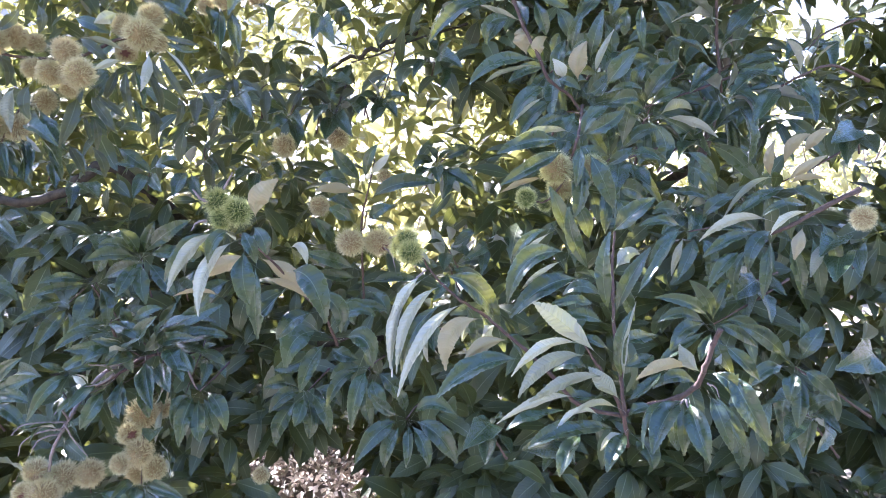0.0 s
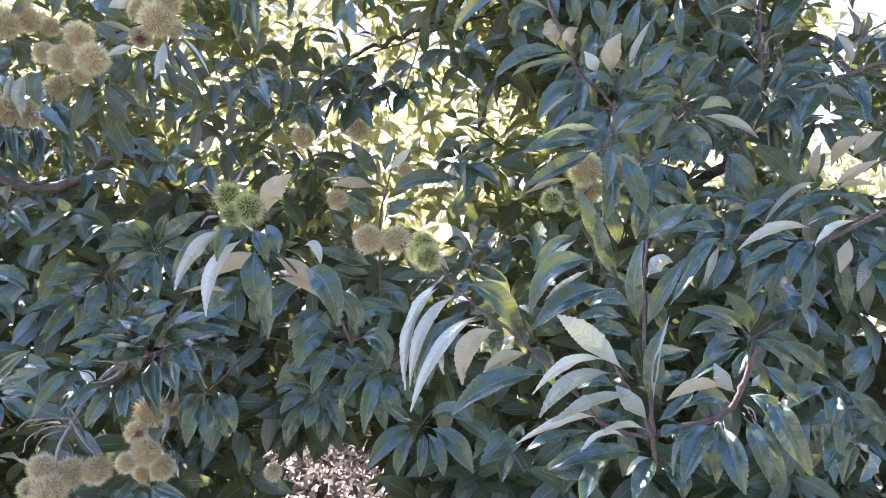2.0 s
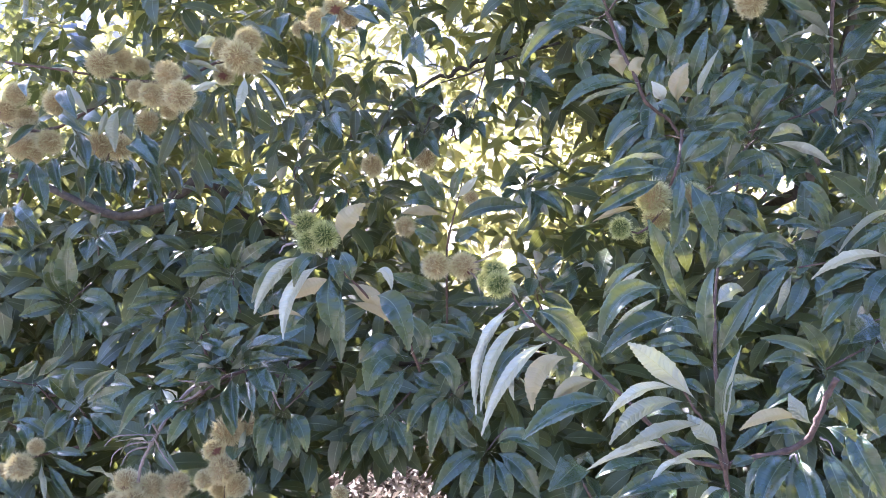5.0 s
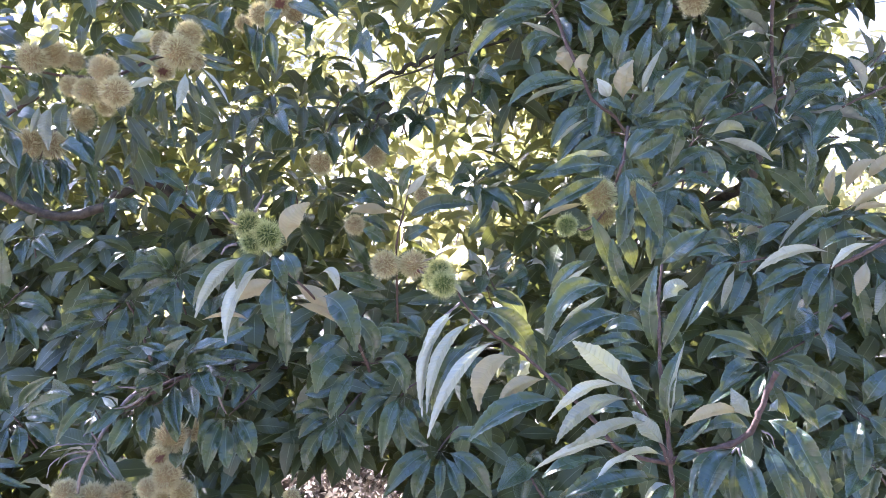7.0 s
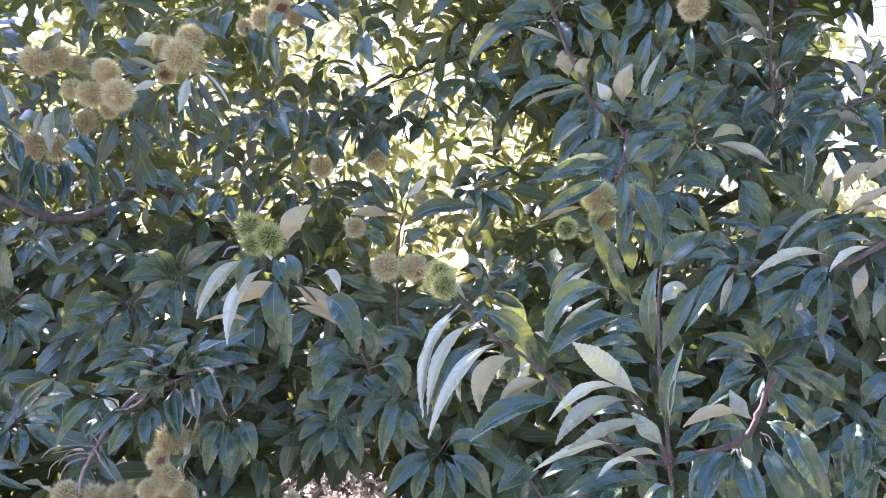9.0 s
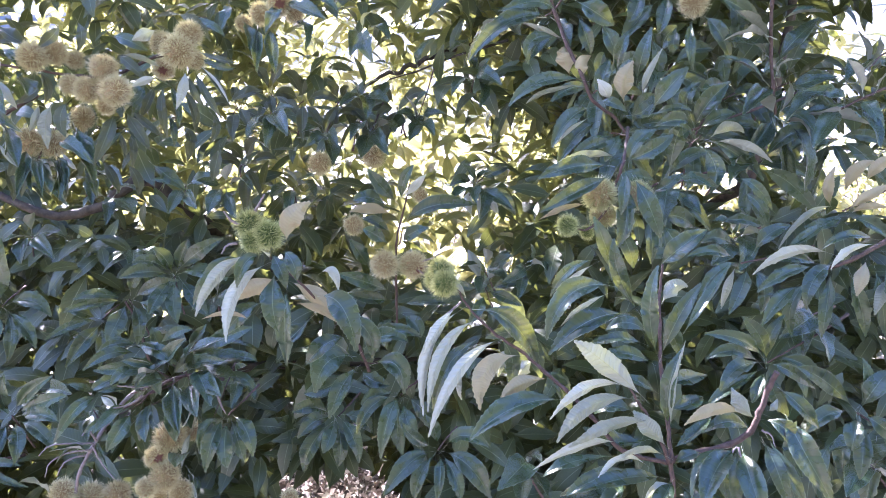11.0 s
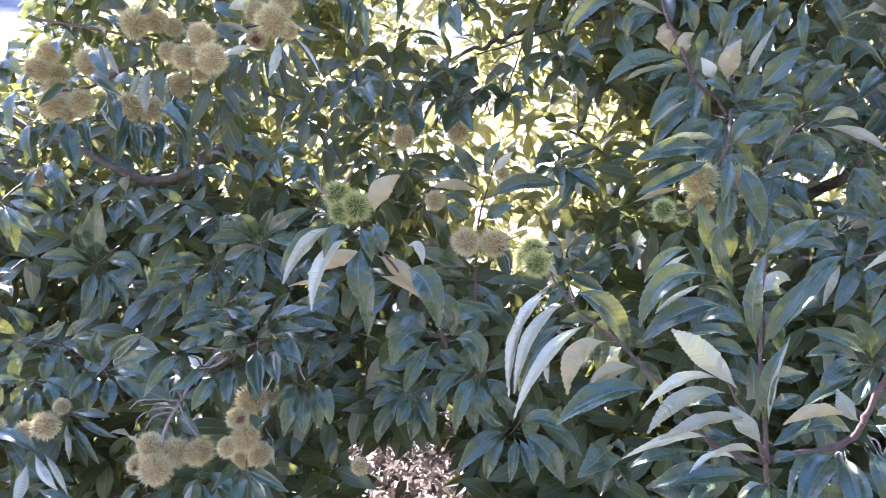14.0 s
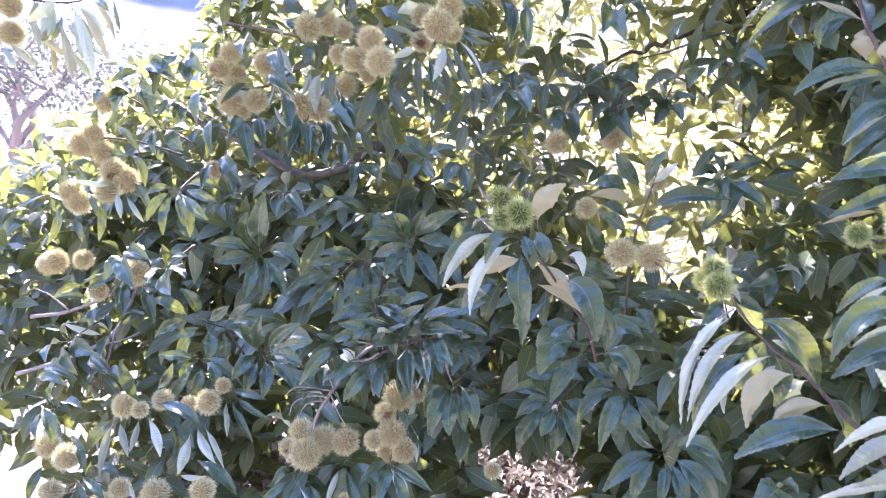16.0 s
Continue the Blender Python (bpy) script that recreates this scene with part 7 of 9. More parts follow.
leaf(b, (-1.374, 2.032, 1.793), (-1.367, 1.916, 1.761), 0.36, side=2)
b = branch("sunlit yellow-green whorl of chestnut leaves", [(-1.209, 2.193, 1.799), (-1.227, 2.118, 1.815), (-1.241, 2.044, 1.828)], 0.0035, 0.0018)
leaf(b, (-1.248, 2.043, 1.824), (-1.269, 1.934, 1.770), 0.36, side=2)
leaf(b, (-1.247, 2.044, 1.834), (-1.247, 1.992, 1.851), 0.36, side=2)
leaf(b, (-1.234, 2.045, 1.832), (-1.155, 1.996, 1.852), 0.36, side=2)
leaf(b, (-1.235, 2.043, 1.823), (-1.149, 1.955, 1.773), 0.36, side=2)
leaf(b, (-1.240, 2.043, 1.821), (-1.193, 1.946, 1.743), 0.36, side=2)
b = branch("sunlit yellow-green whorl of chestnut leaves", [(-1.360, 2.170, 1.698), (-1.372, 2.096, 1.717), (-1.381, 2.023, 1.734)], 0.0035, 0.0018)
leaf(b, (-1.388, 2.022, 1.731), (-1.422, 1.924, 1.696), 0.36, side=2)
leaf(b, (-1.386, 2.022, 1.728), (-1.400, 1.932, 1.652), 0.36, side=2)
leaf(b, (-1.377, 2.022, 1.727), (-1.292, 1.934, 1.653), 0.36, side=2)
leaf(b, (-1.374, 2.023, 1.731), (-1.266, 1.950, 1.698), 0.36, side=2)
b = branch("sunlit yellow-green whorl of chestnut leaves", [(-1.224, 2.171, 1.666), (-1.241, 2.097, 1.686), (-1.255, 2.023, 1.704)], 0.0035, 0.0018)
leaf(b, (-1.261, 2.022, 1.699), (-1.265, 1.911, 1.652), 0.36, side=2)
leaf(b, (-1.256, 2.022, 1.696), (-1.236, 1.941, 1.624), 0.36, side=2)
leaf(b, (-1.248, 2.023, 1.701), (-1.132, 1.920, 1.668), 0.36, side=2)
leaf(b, (-1.248, 2.024, 1.708), (-1.162, 1.962, 1.729), 0.36, side=2)
b = branch("sunlit yellow-green whorl of chestnut leaves", [(-1.265, 2.156, 1.582), (-1.281, 2.083, 1.605), (-1.293, 2.009, 1.626)], 0.0035, 0.0018)
leaf(b, (-1.301, 2.009, 1.624), (-1.310, 1.903, 1.607), 0.36, side=2)
leaf(b, (-1.295, 2.008, 1.619), (-1.271, 1.908, 1.549), 0.36, side=2)
leaf(b, (-1.288, 2.009, 1.620), (-1.204, 1.932, 1.564), 0.36, side=2)
leaf(b, (-1.285, 2.010, 1.626), (-1.201, 1.949, 1.624), 0.36, side=2)
b = branch("sunlit yellow-green whorl of chestnut leaves", [(-1.444, 2.166, 1.697), (-1.454, 2.093, 1.716), (-1.460, 2.019, 1.733)], 0.0035, 0.0018)
leaf(b, (-1.467, 2.019, 1.735), (-1.509, 1.971, 1.744), 0.36, side=2)
leaf(b, (-1.465, 2.018, 1.728), (-1.464, 1.941, 1.682), 0.36, side=2)
leaf(b, (-1.452, 2.019, 1.731), (-1.349, 1.932, 1.711), 0.36, side=2)
b = branch("overhanging leafy chestnut branch end with pale beige leaves", [(-1.439, 1.360, 1.907), (-1.319, 1.350, 1.861), (-1.236, 1.360, 1.839), (-1.168, 1.360, 1.836), (-1.118, 1.360, 1.848)], 0.004, 0.002)
side_twig(b, [(-1.236, 1.360, 1.839), (-1.210, 1.345, 1.796), (-1.179, 1.330, 1.758)], 0.0015, 0.0008)
blade(b, (-1.150, 1.332, 1.841), (-1.100, 1.300, 1.760), (-1.080, 1.292, 1.685), 0.0236, 15, "under")
blade(b, (-1.169, 1.325, 1.808), (-1.130, 1.293, 1.738), (-1.118, 1.285, 1.688), 0.0218, 20, "felt")
blade(b, (-1.150, 1.340, 1.837), (-1.091, 1.308, 1.797), (-1.061, 1.300, 1.766), 0.0176, 25, "under")
blade(b, (-1.132, 1.328, 1.835), (-1.078, 1.296, 1.775), (-1.050, 1.288, 1.724), 0.0177, 15, "felt")
blade(b, (-1.162, 1.323, 1.839), (-1.168, 1.291, 1.809), (-1.201, 1.283, 1.782), 0.0242, 20, "under")
blade(b, (-1.191, 1.340, 1.847), (-1.167, 1.308, 1.795), (-1.171, 1.300, 1.762), 0.0196, 10, "under")
blade(b, (-1.184, 1.366, 1.821), (-1.171, 1.334, 1.784), (-1.184, 1.326, 1.758), 0.0145, 20, "top")
blade(b, (-1.238, 1.360, 1.782), (-1.181, 1.328, 1.750), (-1.141, 1.320, 1.730), 0.0157, 20, "felt")
blade(b, (-1.205, 1.358, 1.772), (-1.177, 1.326, 1.731), (-1.169, 1.318, 1.698), 0.0128, 12, "felt")
blade(b, (-1.167, 1.331, 1.774), (-1.128, 1.299, 1.731), (-1.111, 1.291, 1.697), 0.0151, 12, "felt")
blade(b, (-1.164, 1.347, 1.758), (-1.114, 1.315, 1.714), (-1.081, 1.307, 1.685), 0.0157, 20, "under")
blade(b, (-1.274, 1.334, 1.758), (-1.228, 1.302, 1.732), (-1.197, 1.294, 1.710), 0.0118, 15, "felt")
blade(b, (-1.290, 1.329, 1.751), (-1.246, 1.297, 1.727), (-1.224, 1.289, 1.700), 0.0118, 15, "under")
blade(b, (-1.103, 1.325, 1.841), (-1.054, 1.293, 1.800), (-1.034, 1.285, 1.758), 0.0116, 10, "felt")
blade(b, (-1.108, 1.331, 1.845), (-1.070, 1.299, 1.827), (-1.047, 1.291, 1.808), 0.0176, 25, "top")
blade(b, (-1.082, 1.366, 1.855), (-1.058, 1.334, 1.808), (-1.046, 1.326, 1.781), 0.0092, 10, "top")
blade(b, (-1.149, 1.361, 1.821), (-1.113, 1.329, 1.777), (-1.104, 1.321, 1.741), 0.0162, 10, "felt")
blade(b, (-1.178, 1.360, 1.801), (-1.136, 1.328, 1.776), (-1.114, 1.320, 1.749), 0.0145, 20, "under")
blade(b, (-1.225, 1.360, 1.829), (-1.194, 1.328, 1.783), (-1.192, 1.320, 1.740), 0.0174, 12, "under")
blade(b, (-1.227, 1.330, 1.813), (-1.193, 1.298, 1.775), (-1.180, 1.290, 1.742), 0.0163, 12, "felt")
blade(b, (-1.126, 1.335, 1.776), (-1.083, 1.303, 1.743), (-1.059, 1.295, 1.733), 0.0109, 20, "under")
blade(b, (-1.190, 1.351, 1.808), (-1.184, 1.319, 1.769), (-1.205, 1.311, 1.757), 0.0141, 15, "felt")
blade(b, (-1.156, 1.357, 1.810), (-1.126, 1.325, 1.762), (-1.115, 1.317, 1.724), 0.0162, 10, "under")
blade(b, (-1.221, 1.363, 1.846), (-1.217, 1.331, 1.808), (-1.210, 1.323, 1.773), 0.0163, 12, "felt")
blade(b, (-1.276, 1.364, 1.755), (-1.229, 1.332, 1.731), (-1.213, 1.324, 1.705), 0.0106, 15, "under")
burr((-1.263, 1.330, 1.822), 0.050)
burr((-1.262, 1.330, 1.773), 0.055)

# top middle
burr((-0.318, 1.743, 1.972), 0.060)
burr((-0.274, 1.723, 1.990), 0.065, "open")
burr((-0.241, 1.737, 1.973), 0.054)
burr((-0.359, 1.768, 1.955), 0.043)
b = branch("leafy chestnut twig with burrs hanging from above", [(-0.184, 1.758, 2.088), (-0.240, 1.741, 2.018), (-0.293, 1.738, 1.984), (-0.345, 1.746, 1.966)], 0.004, 0.002)
leaf(b, (-0.326, 1.740, 1.942), (-0.329, 1.652, 1.825), 0.24)
leaf(b, (-0.300, 1.735, 1.944), (-0.288, 1.662, 1.822), 0.26)
leaf(b, (-0.266, 1.734, 1.996), (-0.173, 1.626, 1.934), 0.24)
leaf(b, (-0.359, 1.747, 1.953), (-0.341, 1.652, 1.870), 0.28)
leaf(b, (-0.268, 1.731, 1.964), (-0.304, 1.631, 1.905), 0.3)
leaf(b, (-0.243, 1.725, 1.950), (-0.220, 1.640, 1.870), 0.26)
leaf(b, (-0.371, 1.752, 1.980), (-0.403, 1.673, 1.913), 0.3)
leaf(b, (-0.214, 1.735, 2.004), (-0.143, 1.623, 1.953), 0.28)
burr((-0.193, 1.941, 1.629), 0.068)
burr((-0.050, 1.922, 1.644), 0.069)
b = branch("leafy chestnut twig ending in a whorl of toothed green leaves", [(-0.133, 2.028, 1.801), (-0.153, 1.991, 1.753), (-0.173, 1.955, 1.707)], 0.0035, 0.0018)
leaf(b, (-0.180, 1.956, 1.703), (-0.231, 1.875, 1.668), 0.36, side=2)
leaf(b, (-0.171, 1.954, 1.700), (-0.160, 1.845, 1.625), 0.36, side=2)
leaf(b, (-0.166, 1.954, 1.709), (-0.113, 1.893, 1.719), 0.36, side=2)
leaf(b, (-0.178, 1.956, 1.712), (-0.210, 1.919, 1.743), 0.36, side=2)
leaf(b, (-0.168, 1.953, 1.701), (-0.146, 1.843, 1.667), 0.36, side=2)
leaf(b, (-0.180, 1.956, 1.708), (-0.237, 1.898, 1.709), 0.36, side=2)
b = branch("leafy chestnut twig ending in a whorl of toothed green leaves", [(-0.009, 2.005, 1.798), (-0.030, 1.969, 1.756), (-0.050, 1.933, 1.715)], 0.0035, 0.0018)
leaf(b, (-0.053, 1.933, 1.708), (-0.092, 1.826, 1.637), 0.36, side=2)
leaf(b, (-0.046, 1.932, 1.709), (-0.020, 1.818, 1.642), 0.36, side=2)
leaf(b, (-0.043, 1.932, 1.714), (-0.004, 1.815, 1.698), 0.36, side=2)
leaf(b, (-0.057, 1.934, 1.712), (-0.118, 1.821, 1.680), 0.36, side=2)
leaf(b, (-0.045, 1.933, 1.720), (-0.026, 1.866, 1.739), 0.36, side=2)
b = branch("leafy chestnut twig ending in a whorl of toothed green leaves", [(0.134, 1.987, 1.887), (0.103, 1.960, 1.810), (0.073, 1.933, 1.736)], 0.0035, 0.0018)
leaf(b, (0.066, 1.934, 1.739), (0.006, 1.882, 1.754), 0.36, side=2)
leaf(b, (0.070, 1.934, 1.743), (0.038, 1.888, 1.798), 0.36, side=2)
leaf(b, (0.076, 1.933, 1.743), (0.098, 1.883, 1.812), 0.36, side=2)
leaf(b, (0.081, 1.932, 1.738), (0.140, 1.872, 1.751), 0.36, side=2)
leaf(b, (0.079, 1.931, 1.731), (0.101, 1.833, 1.690), 0.36, side=2)
leaf(b, (0.070, 1.933, 1.729), (0.036, 1.850, 1.678), 0.36, side=2)
b = branch("dark thin chestnut branch with a few leaves", [(0.367, 2.055, 1.978), (0.192, 2.031, 1.925), (0.088, 1.995, 1.881), (0.003, 1.957, 1.852)], 0.006, 0.003, material=BARK)
leaf(b, (0.019, 1.955, 1.860), (-0.044, 1.918, 1.891))
leaf(b, (0.088, 1.995, 1.881), (0.115, 1.954, 1.957))
leaf(b, (0.177, 2.034, 1.926), (0.229, 1.969, 1.961))
leaf(b, (0.225, 2.026, 1.933), (0.253, 1.946, 1.865))
leaf(b, (0.003, 1.957, 1.852), (-0.038, 1.878, 1.784))
b = branch("leafy chestnut twig ending in a whorl of toothed green leaves", [(-0.089, 2.053, 1.937), (-0.079, 1.992, 1.953), (-0.070, 1.930, 1.966)], 0.0035, 0.0018)
leaf(b, (-0.077, 1.932, 1.970), (-0.130, 1.888, 1.986), 0.36, side=2)
leaf(b, (-0.074, 1.930, 1.960), (-0.110, 1.814, 1.888), 0.36, side=2)
leaf(b, (-0.068, 1.929, 1.960), (-0.055, 1.801, 1.872), 0.36, side=2)
leaf(b, (-0.063, 1.929, 1.965), (-0.007, 1.838, 1.934), 0.36, side=2)
leaf(b, (-0.067, 1.930, 1.973), (-0.043, 1.877, 2.013), 0.36, side=2)
b = branch("leafy chestnut twig ending in a whorl of toothed green leaves", [(-0.319, 2.024, 1.719), (-0.316, 1.964, 1.741), (-0.313, 1.904, 1.761)], 0.0035, 0.0018)
leaf(b, (-0.318, 1.904, 1.756), (-0.366, 1.822, 1.699), 0.36, side=2)
leaf(b, (-0.314, 1.904, 1.754), (-0.326, 1.808, 1.669), 0.36, side=2)
leaf(b, (-0.309, 1.903, 1.755), (-0.270, 1.786, 1.694), 0.36, side=2)
leaf(b, (-0.306, 1.903, 1.762), (-0.254, 1.836, 1.767), 0.36, side=2)
leaf(b, (-0.320, 1.905, 1.763), (-0.365, 1.856, 1.771), 0.36, side=2)
b = branch("leafy chestnut twig ending in a whorl of toothed green leaves", [(0.198, 1.959, 1.500), (0.202, 1.900, 1.529), (0.204, 1.841, 1.556)], 0.0035, 0.0018)
leaf(b, (0.197, 1.842, 1.553), (0.128, 1.768, 1.530), 0.36, side=2)
leaf(b, (0.201, 1.842, 1.563), (0.167, 1.803, 1.615), 0.36, side=2)
leaf(b, (0.210, 1.840, 1.561), (0.239, 1.794, 1.598), 0.36, side=2)
leaf(b, (0.210, 1.839, 1.552), (0.282, 1.742, 1.496), 0.36, side=2)
leaf(b, (0.205, 1.840, 1.548), (0.189, 1.725, 1.472), 0.36, side=2)
leaf(b, (0.205, 1.840, 1.548), (0.188, 1.747, 1.514), 0.36, side=2)
b = branch("leafy chestnut twig ending in a whorl of toothed green leaves", [(-0.091, 2.037, 1.763), (-0.084, 1.977, 1.784), (-0.078, 1.916, 1.803)], 0.0035, 0.0018)
leaf(b, (-0.085, 1.917, 1.800), (-0.142, 1.846, 1.767), 0.36, side=2)
leaf(b, (-0.082, 1.917, 1.809), (-0.108, 1.878, 1.842), 0.36, side=2)
leaf(b, (-0.073, 1.915, 1.808), (-0.037, 1.863, 1.839), 0.36, side=2)
leaf(b, (-0.071, 1.915, 1.801), (-0.014, 1.824, 1.777), 0.36, side=2)
leaf(b, (-0.077, 1.915, 1.796), (-0.075, 1.808, 1.734), 0.36, side=2)
b = branch("leafy chestnut twig ending in a whorl of toothed green leaves", [(0.239, 2.032, 1.806), (0.235, 1.973, 1.826), (0.229, 1.915, 1.845)], 0.0035, 0.0018)
leaf(b, (0.223, 1.915, 1.841), (0.152, 1.848, 1.793), 0.36, side=2)
leaf(b, (0.230, 1.914, 1.838), (0.217, 1.809, 1.759), 0.36, side=2)
leaf(b, (0.237, 1.913, 1.844), (0.274, 1.790, 1.813), 0.36, side=2)
leaf(b, (0.234, 1.914, 1.851), (0.266, 1.869, 1.898), 0.36, side=2)
b = branch("leafy chestnut twig ending in a whorl of toothed green leaves", [(-0.442, 2.078, 1.521), (-0.442, 2.020, 1.549), (-0.442, 1.961, 1.576)], 0.0035, 0.0018)
leaf(b, (-0.449, 1.962, 1.578), (-0.506, 1.914, 1.593), 0.36, side=2)
leaf(b, (-0.446, 1.961, 1.570), (-0.476, 1.862, 1.507), 0.36, side=2)
leaf(b, (-0.440, 1.960, 1.569), (-0.410, 1.879, 1.489), 0.36, side=2)
leaf(b, (-0.435, 1.960, 1.575), (-0.363, 1.864, 1.560), 0.36, side=2)
leaf(b, (-0.440, 1.961, 1.583), (-0.417, 1.889, 1.633), 0.36, side=2)
b = branch("leafy chestnut twig ending in a whorl of toothed green leaves", [(-0.578, 2.154, 1.524), (-0.565, 2.094, 1.553), (-0.553, 2.033, 1.580)], 0.0035, 0.0018)
leaf(b, (-0.560, 2.034, 1.581), (-0.630, 1.986, 1.597), 0.36, side=2)
leaf(b, (-0.557, 2.033, 1.573), (-0.583, 1.932, 1.508), 0.36, side=2)
leaf(b, (-0.550, 2.032, 1.573), (-0.512, 1.928, 1.520), 0.36, side=2)
leaf(b, (-0.546, 2.032, 1.582), (-0.456, 1.979, 1.607), 0.36, side=2)
b = branch("leafy chestnut twig ending in a whorl of toothed green leaves", [(-0.260, 2.095, 1.514), (-0.263, 2.037, 1.543), (-0.267, 1.979, 1.571)], 0.0035, 0.0018)
leaf(b, (-0.274, 1.980, 1.568), (-0.323, 1.878, 1.544), 0.36, side=2)
leaf(b, (-0.268, 1.979, 1.563), (-0.283, 1.892, 1.498), 0.36, side=2)
leaf(b, (-0.260, 1.978, 1.567), (-0.209, 1.864, 1.540), 0.36, side=2)
leaf(b, (-0.260, 1.978, 1.574), (-0.206, 1.907, 1.598), 0.36, side=2)
b = branch("leafy chestnut twig ending in a whorl of toothed green leaves", [(-0.807, 2.194, 1.499), (-0.778, 2.130, 1.528), (-0.750, 2.067, 1.556)], 0.0035, 0.0018)
leaf(b, (-0.757, 2.068, 1.553), (-0.802, 1.989, 1.529), 0.36, side=2)
leaf(b, (-0.752, 2.066, 1.548), (-0.742, 1.959, 1.484), 0.36, side=2)
leaf(b, (-0.744, 2.065, 1.551), (-0.665, 1.931, 1.512), 0.36, side=2)
leaf(b, (-0.743, 2.065, 1.557), (-0.664, 2.005, 1.568), 0.36, side=2)
b = branch("leafy chestnut twig ending in a whorl of toothed green leaves", [(-0.991, 2.167, 1.396), (-0.969, 2.105, 1.428), (-0.947, 2.042, 1.458)], 0.0035, 0.0018)
leaf(b, (-0.955, 2.044, 1.457), (-0.984, 1.956, 1.452), 0.36, side=2)
leaf(b, (-0.950, 2.042, 1.452), (-0.945, 1.947, 1.394), 0.36, side=2)
leaf(b, (-0.942, 2.041, 1.453), (-0.862, 1.935, 1.405), 0.36, side=2)
leaf(b, (-0.940, 2.041, 1.460), (-0.855, 1.972, 1.474), 0.36, side=2)
leaf(b, (-0.947, 2.043, 1.466), (-0.920, 1.978, 1.520), 0.36, side=2)
b = branch("leafy chestnut twig ending in a whorl of toothed green leaves", [(0.252, 1.826, 1.276), (0.225, 1.773, 1.311), (0.199, 1.719, 1.344)], 0.0035, 0.0018)
leaf(b, (0.192, 1.721, 1.346), (0.133, 1.680, 1.366), 0.36, side=2)
leaf(b, (0.197, 1.719, 1.338), (0.161, 1.627, 1.303), 0.36, side=2)
leaf(b, (0.205, 1.718, 1.341), (0.227, 1.611, 1.329), 0.36, side=2)
leaf(b, (0.205, 1.719, 1.348), (0.258, 1.667, 1.389), 0.36, side=2)
leaf(b, (0.199, 1.720, 1.351), (0.184, 1.653, 1.408), 0.36, side=2)
b = branch("leafy chestnut twig ending in a whorl of toothed green leaves", [(0.290, 1.719, 1.304), (0.279, 1.663, 1.336), (0.268, 1.607, 1.367)], 0.0035, 0.0018)
leaf(b, (0.263, 1.607, 1.364), (0.192, 1.534, 1.341), 0.36, side=2)
leaf(b, (0.267, 1.606, 1.361), (0.231, 1.536, 1.300), 0.36, side=2)
leaf(b, (0.274, 1.605, 1.366), (0.290, 1.509, 1.364), 0.36, side=2)
leaf(b, (0.270, 1.607, 1.374), (0.270, 1.564, 1.424), 0.36, side=2)
b = branch("leafy chestnut twig ending in a whorl of toothed green leaves", [(0.112, 1.732, 1.095), (0.113, 1.674, 1.135), (0.114, 1.616, 1.172)], 0.0035, 0.0018)
leaf(b, (0.109, 1.617, 1.168), (0.054, 1.521, 1.160), 0.36, side=2)
leaf(b, (0.115, 1.616, 1.166), (0.102, 1.507, 1.134), 0.36, side=2)
leaf(b, (0.121, 1.615, 1.172), (0.155, 1.558, 1.183), 0.36, side=2)
b = branch("leafy chestnut twig ending in a whorl of toothed green leaves", [(0.051, 2.109, 1.718), (0.051, 2.050, 1.742), (0.051, 1.991, 1.764)], 0.0035, 0.0018)
leaf(b, (0.045, 1.991, 1.759), (-0.008, 1.906, 1.712), 0.36, side=2)
leaf(b, (0.054, 1.989, 1.757), (0.066, 1.895, 1.695), 0.36, side=2)
leaf(b, (0.058, 1.990, 1.768), (0.090, 1.931, 1.788), 0.36, side=2)

# upper right branches
b = branch("purple chestnut branch with a dense whorl of dark and pale leaves", [(0.252, 1.373, 1.940), (0.268, 1.363, 1.884), (0.274, 1.321, 1.821), (0.282, 1.270, 1.760), (0.300, 1.260, 1.712), (0.344, 1.270, 1.684), (0.362, 1.260, 1.653)], 0.006, 0.004)
blade(b, (0.267, 1.360, 1.888), (0.156, 1.318, 1.866), (0.073, 1.300, 1.790), 0.0410, 28, "top")
blade(b, (0.279, 1.330, 1.834), (0.223, 1.313, 1.850), (0.184, 1.320, 1.866), 0.0155, 35, "under")
blade(b, (0.272, 1.330, 1.839), (0.202, 1.308, 1.833), (0.191, 1.310, 1.786), 0.0263, 15, "top")
blade(b, (0.291, 1.265, 1.749), (0.192, 1.230, 1.744), (0.125, 1.220, 1.699), 0.0333, 26, "top")
blade(b, (0.293, 1.270, 1.745), (0.203, 1.233, 1.726), (0.156, 1.220, 1.703), 0.0139, 38, "under")
blade(b, (0.283, 1.220, 1.697), (0.224, 1.183, 1.673), (0.185, 1.170, 1.622), 0.0327, 20, "top")
blade(b, (0.281, 1.215, 1.683), (0.224, 1.178, 1.653), (0.186, 1.165, 1.624), 0.0100, 40, "under")
blade(b, (0.311, 1.220, 1.707), (0.300, 1.203, 1.722), (0.286, 1.210, 1.745), 0.0274, 5, "under")
blade(b, (0.339, 1.210, 1.698), (0.326, 1.188, 1.736), (0.347, 1.190, 1.774), 0.0404, 0, "felt")
blade(b, (0.372, 1.210, 1.714), (0.372, 1.188, 1.747), (0.402, 1.190, 1.796), 0.0154, 20, "under")
blade(b, (0.366, 1.220, 1.740), (0.365, 1.198, 1.779), (0.386, 1.200, 1.835), 0.0318, 12, "top")
blade(b, (0.336, 1.240, 1.753), (0.334, 1.218, 1.792), (0.352, 1.220, 1.833), 0.0266, 15, "top")
blade(b, (0.383, 1.200, 1.687), (0.402, 1.173, 1.721), (0.440, 1.170, 1.760), 0.0414, 15, "top")
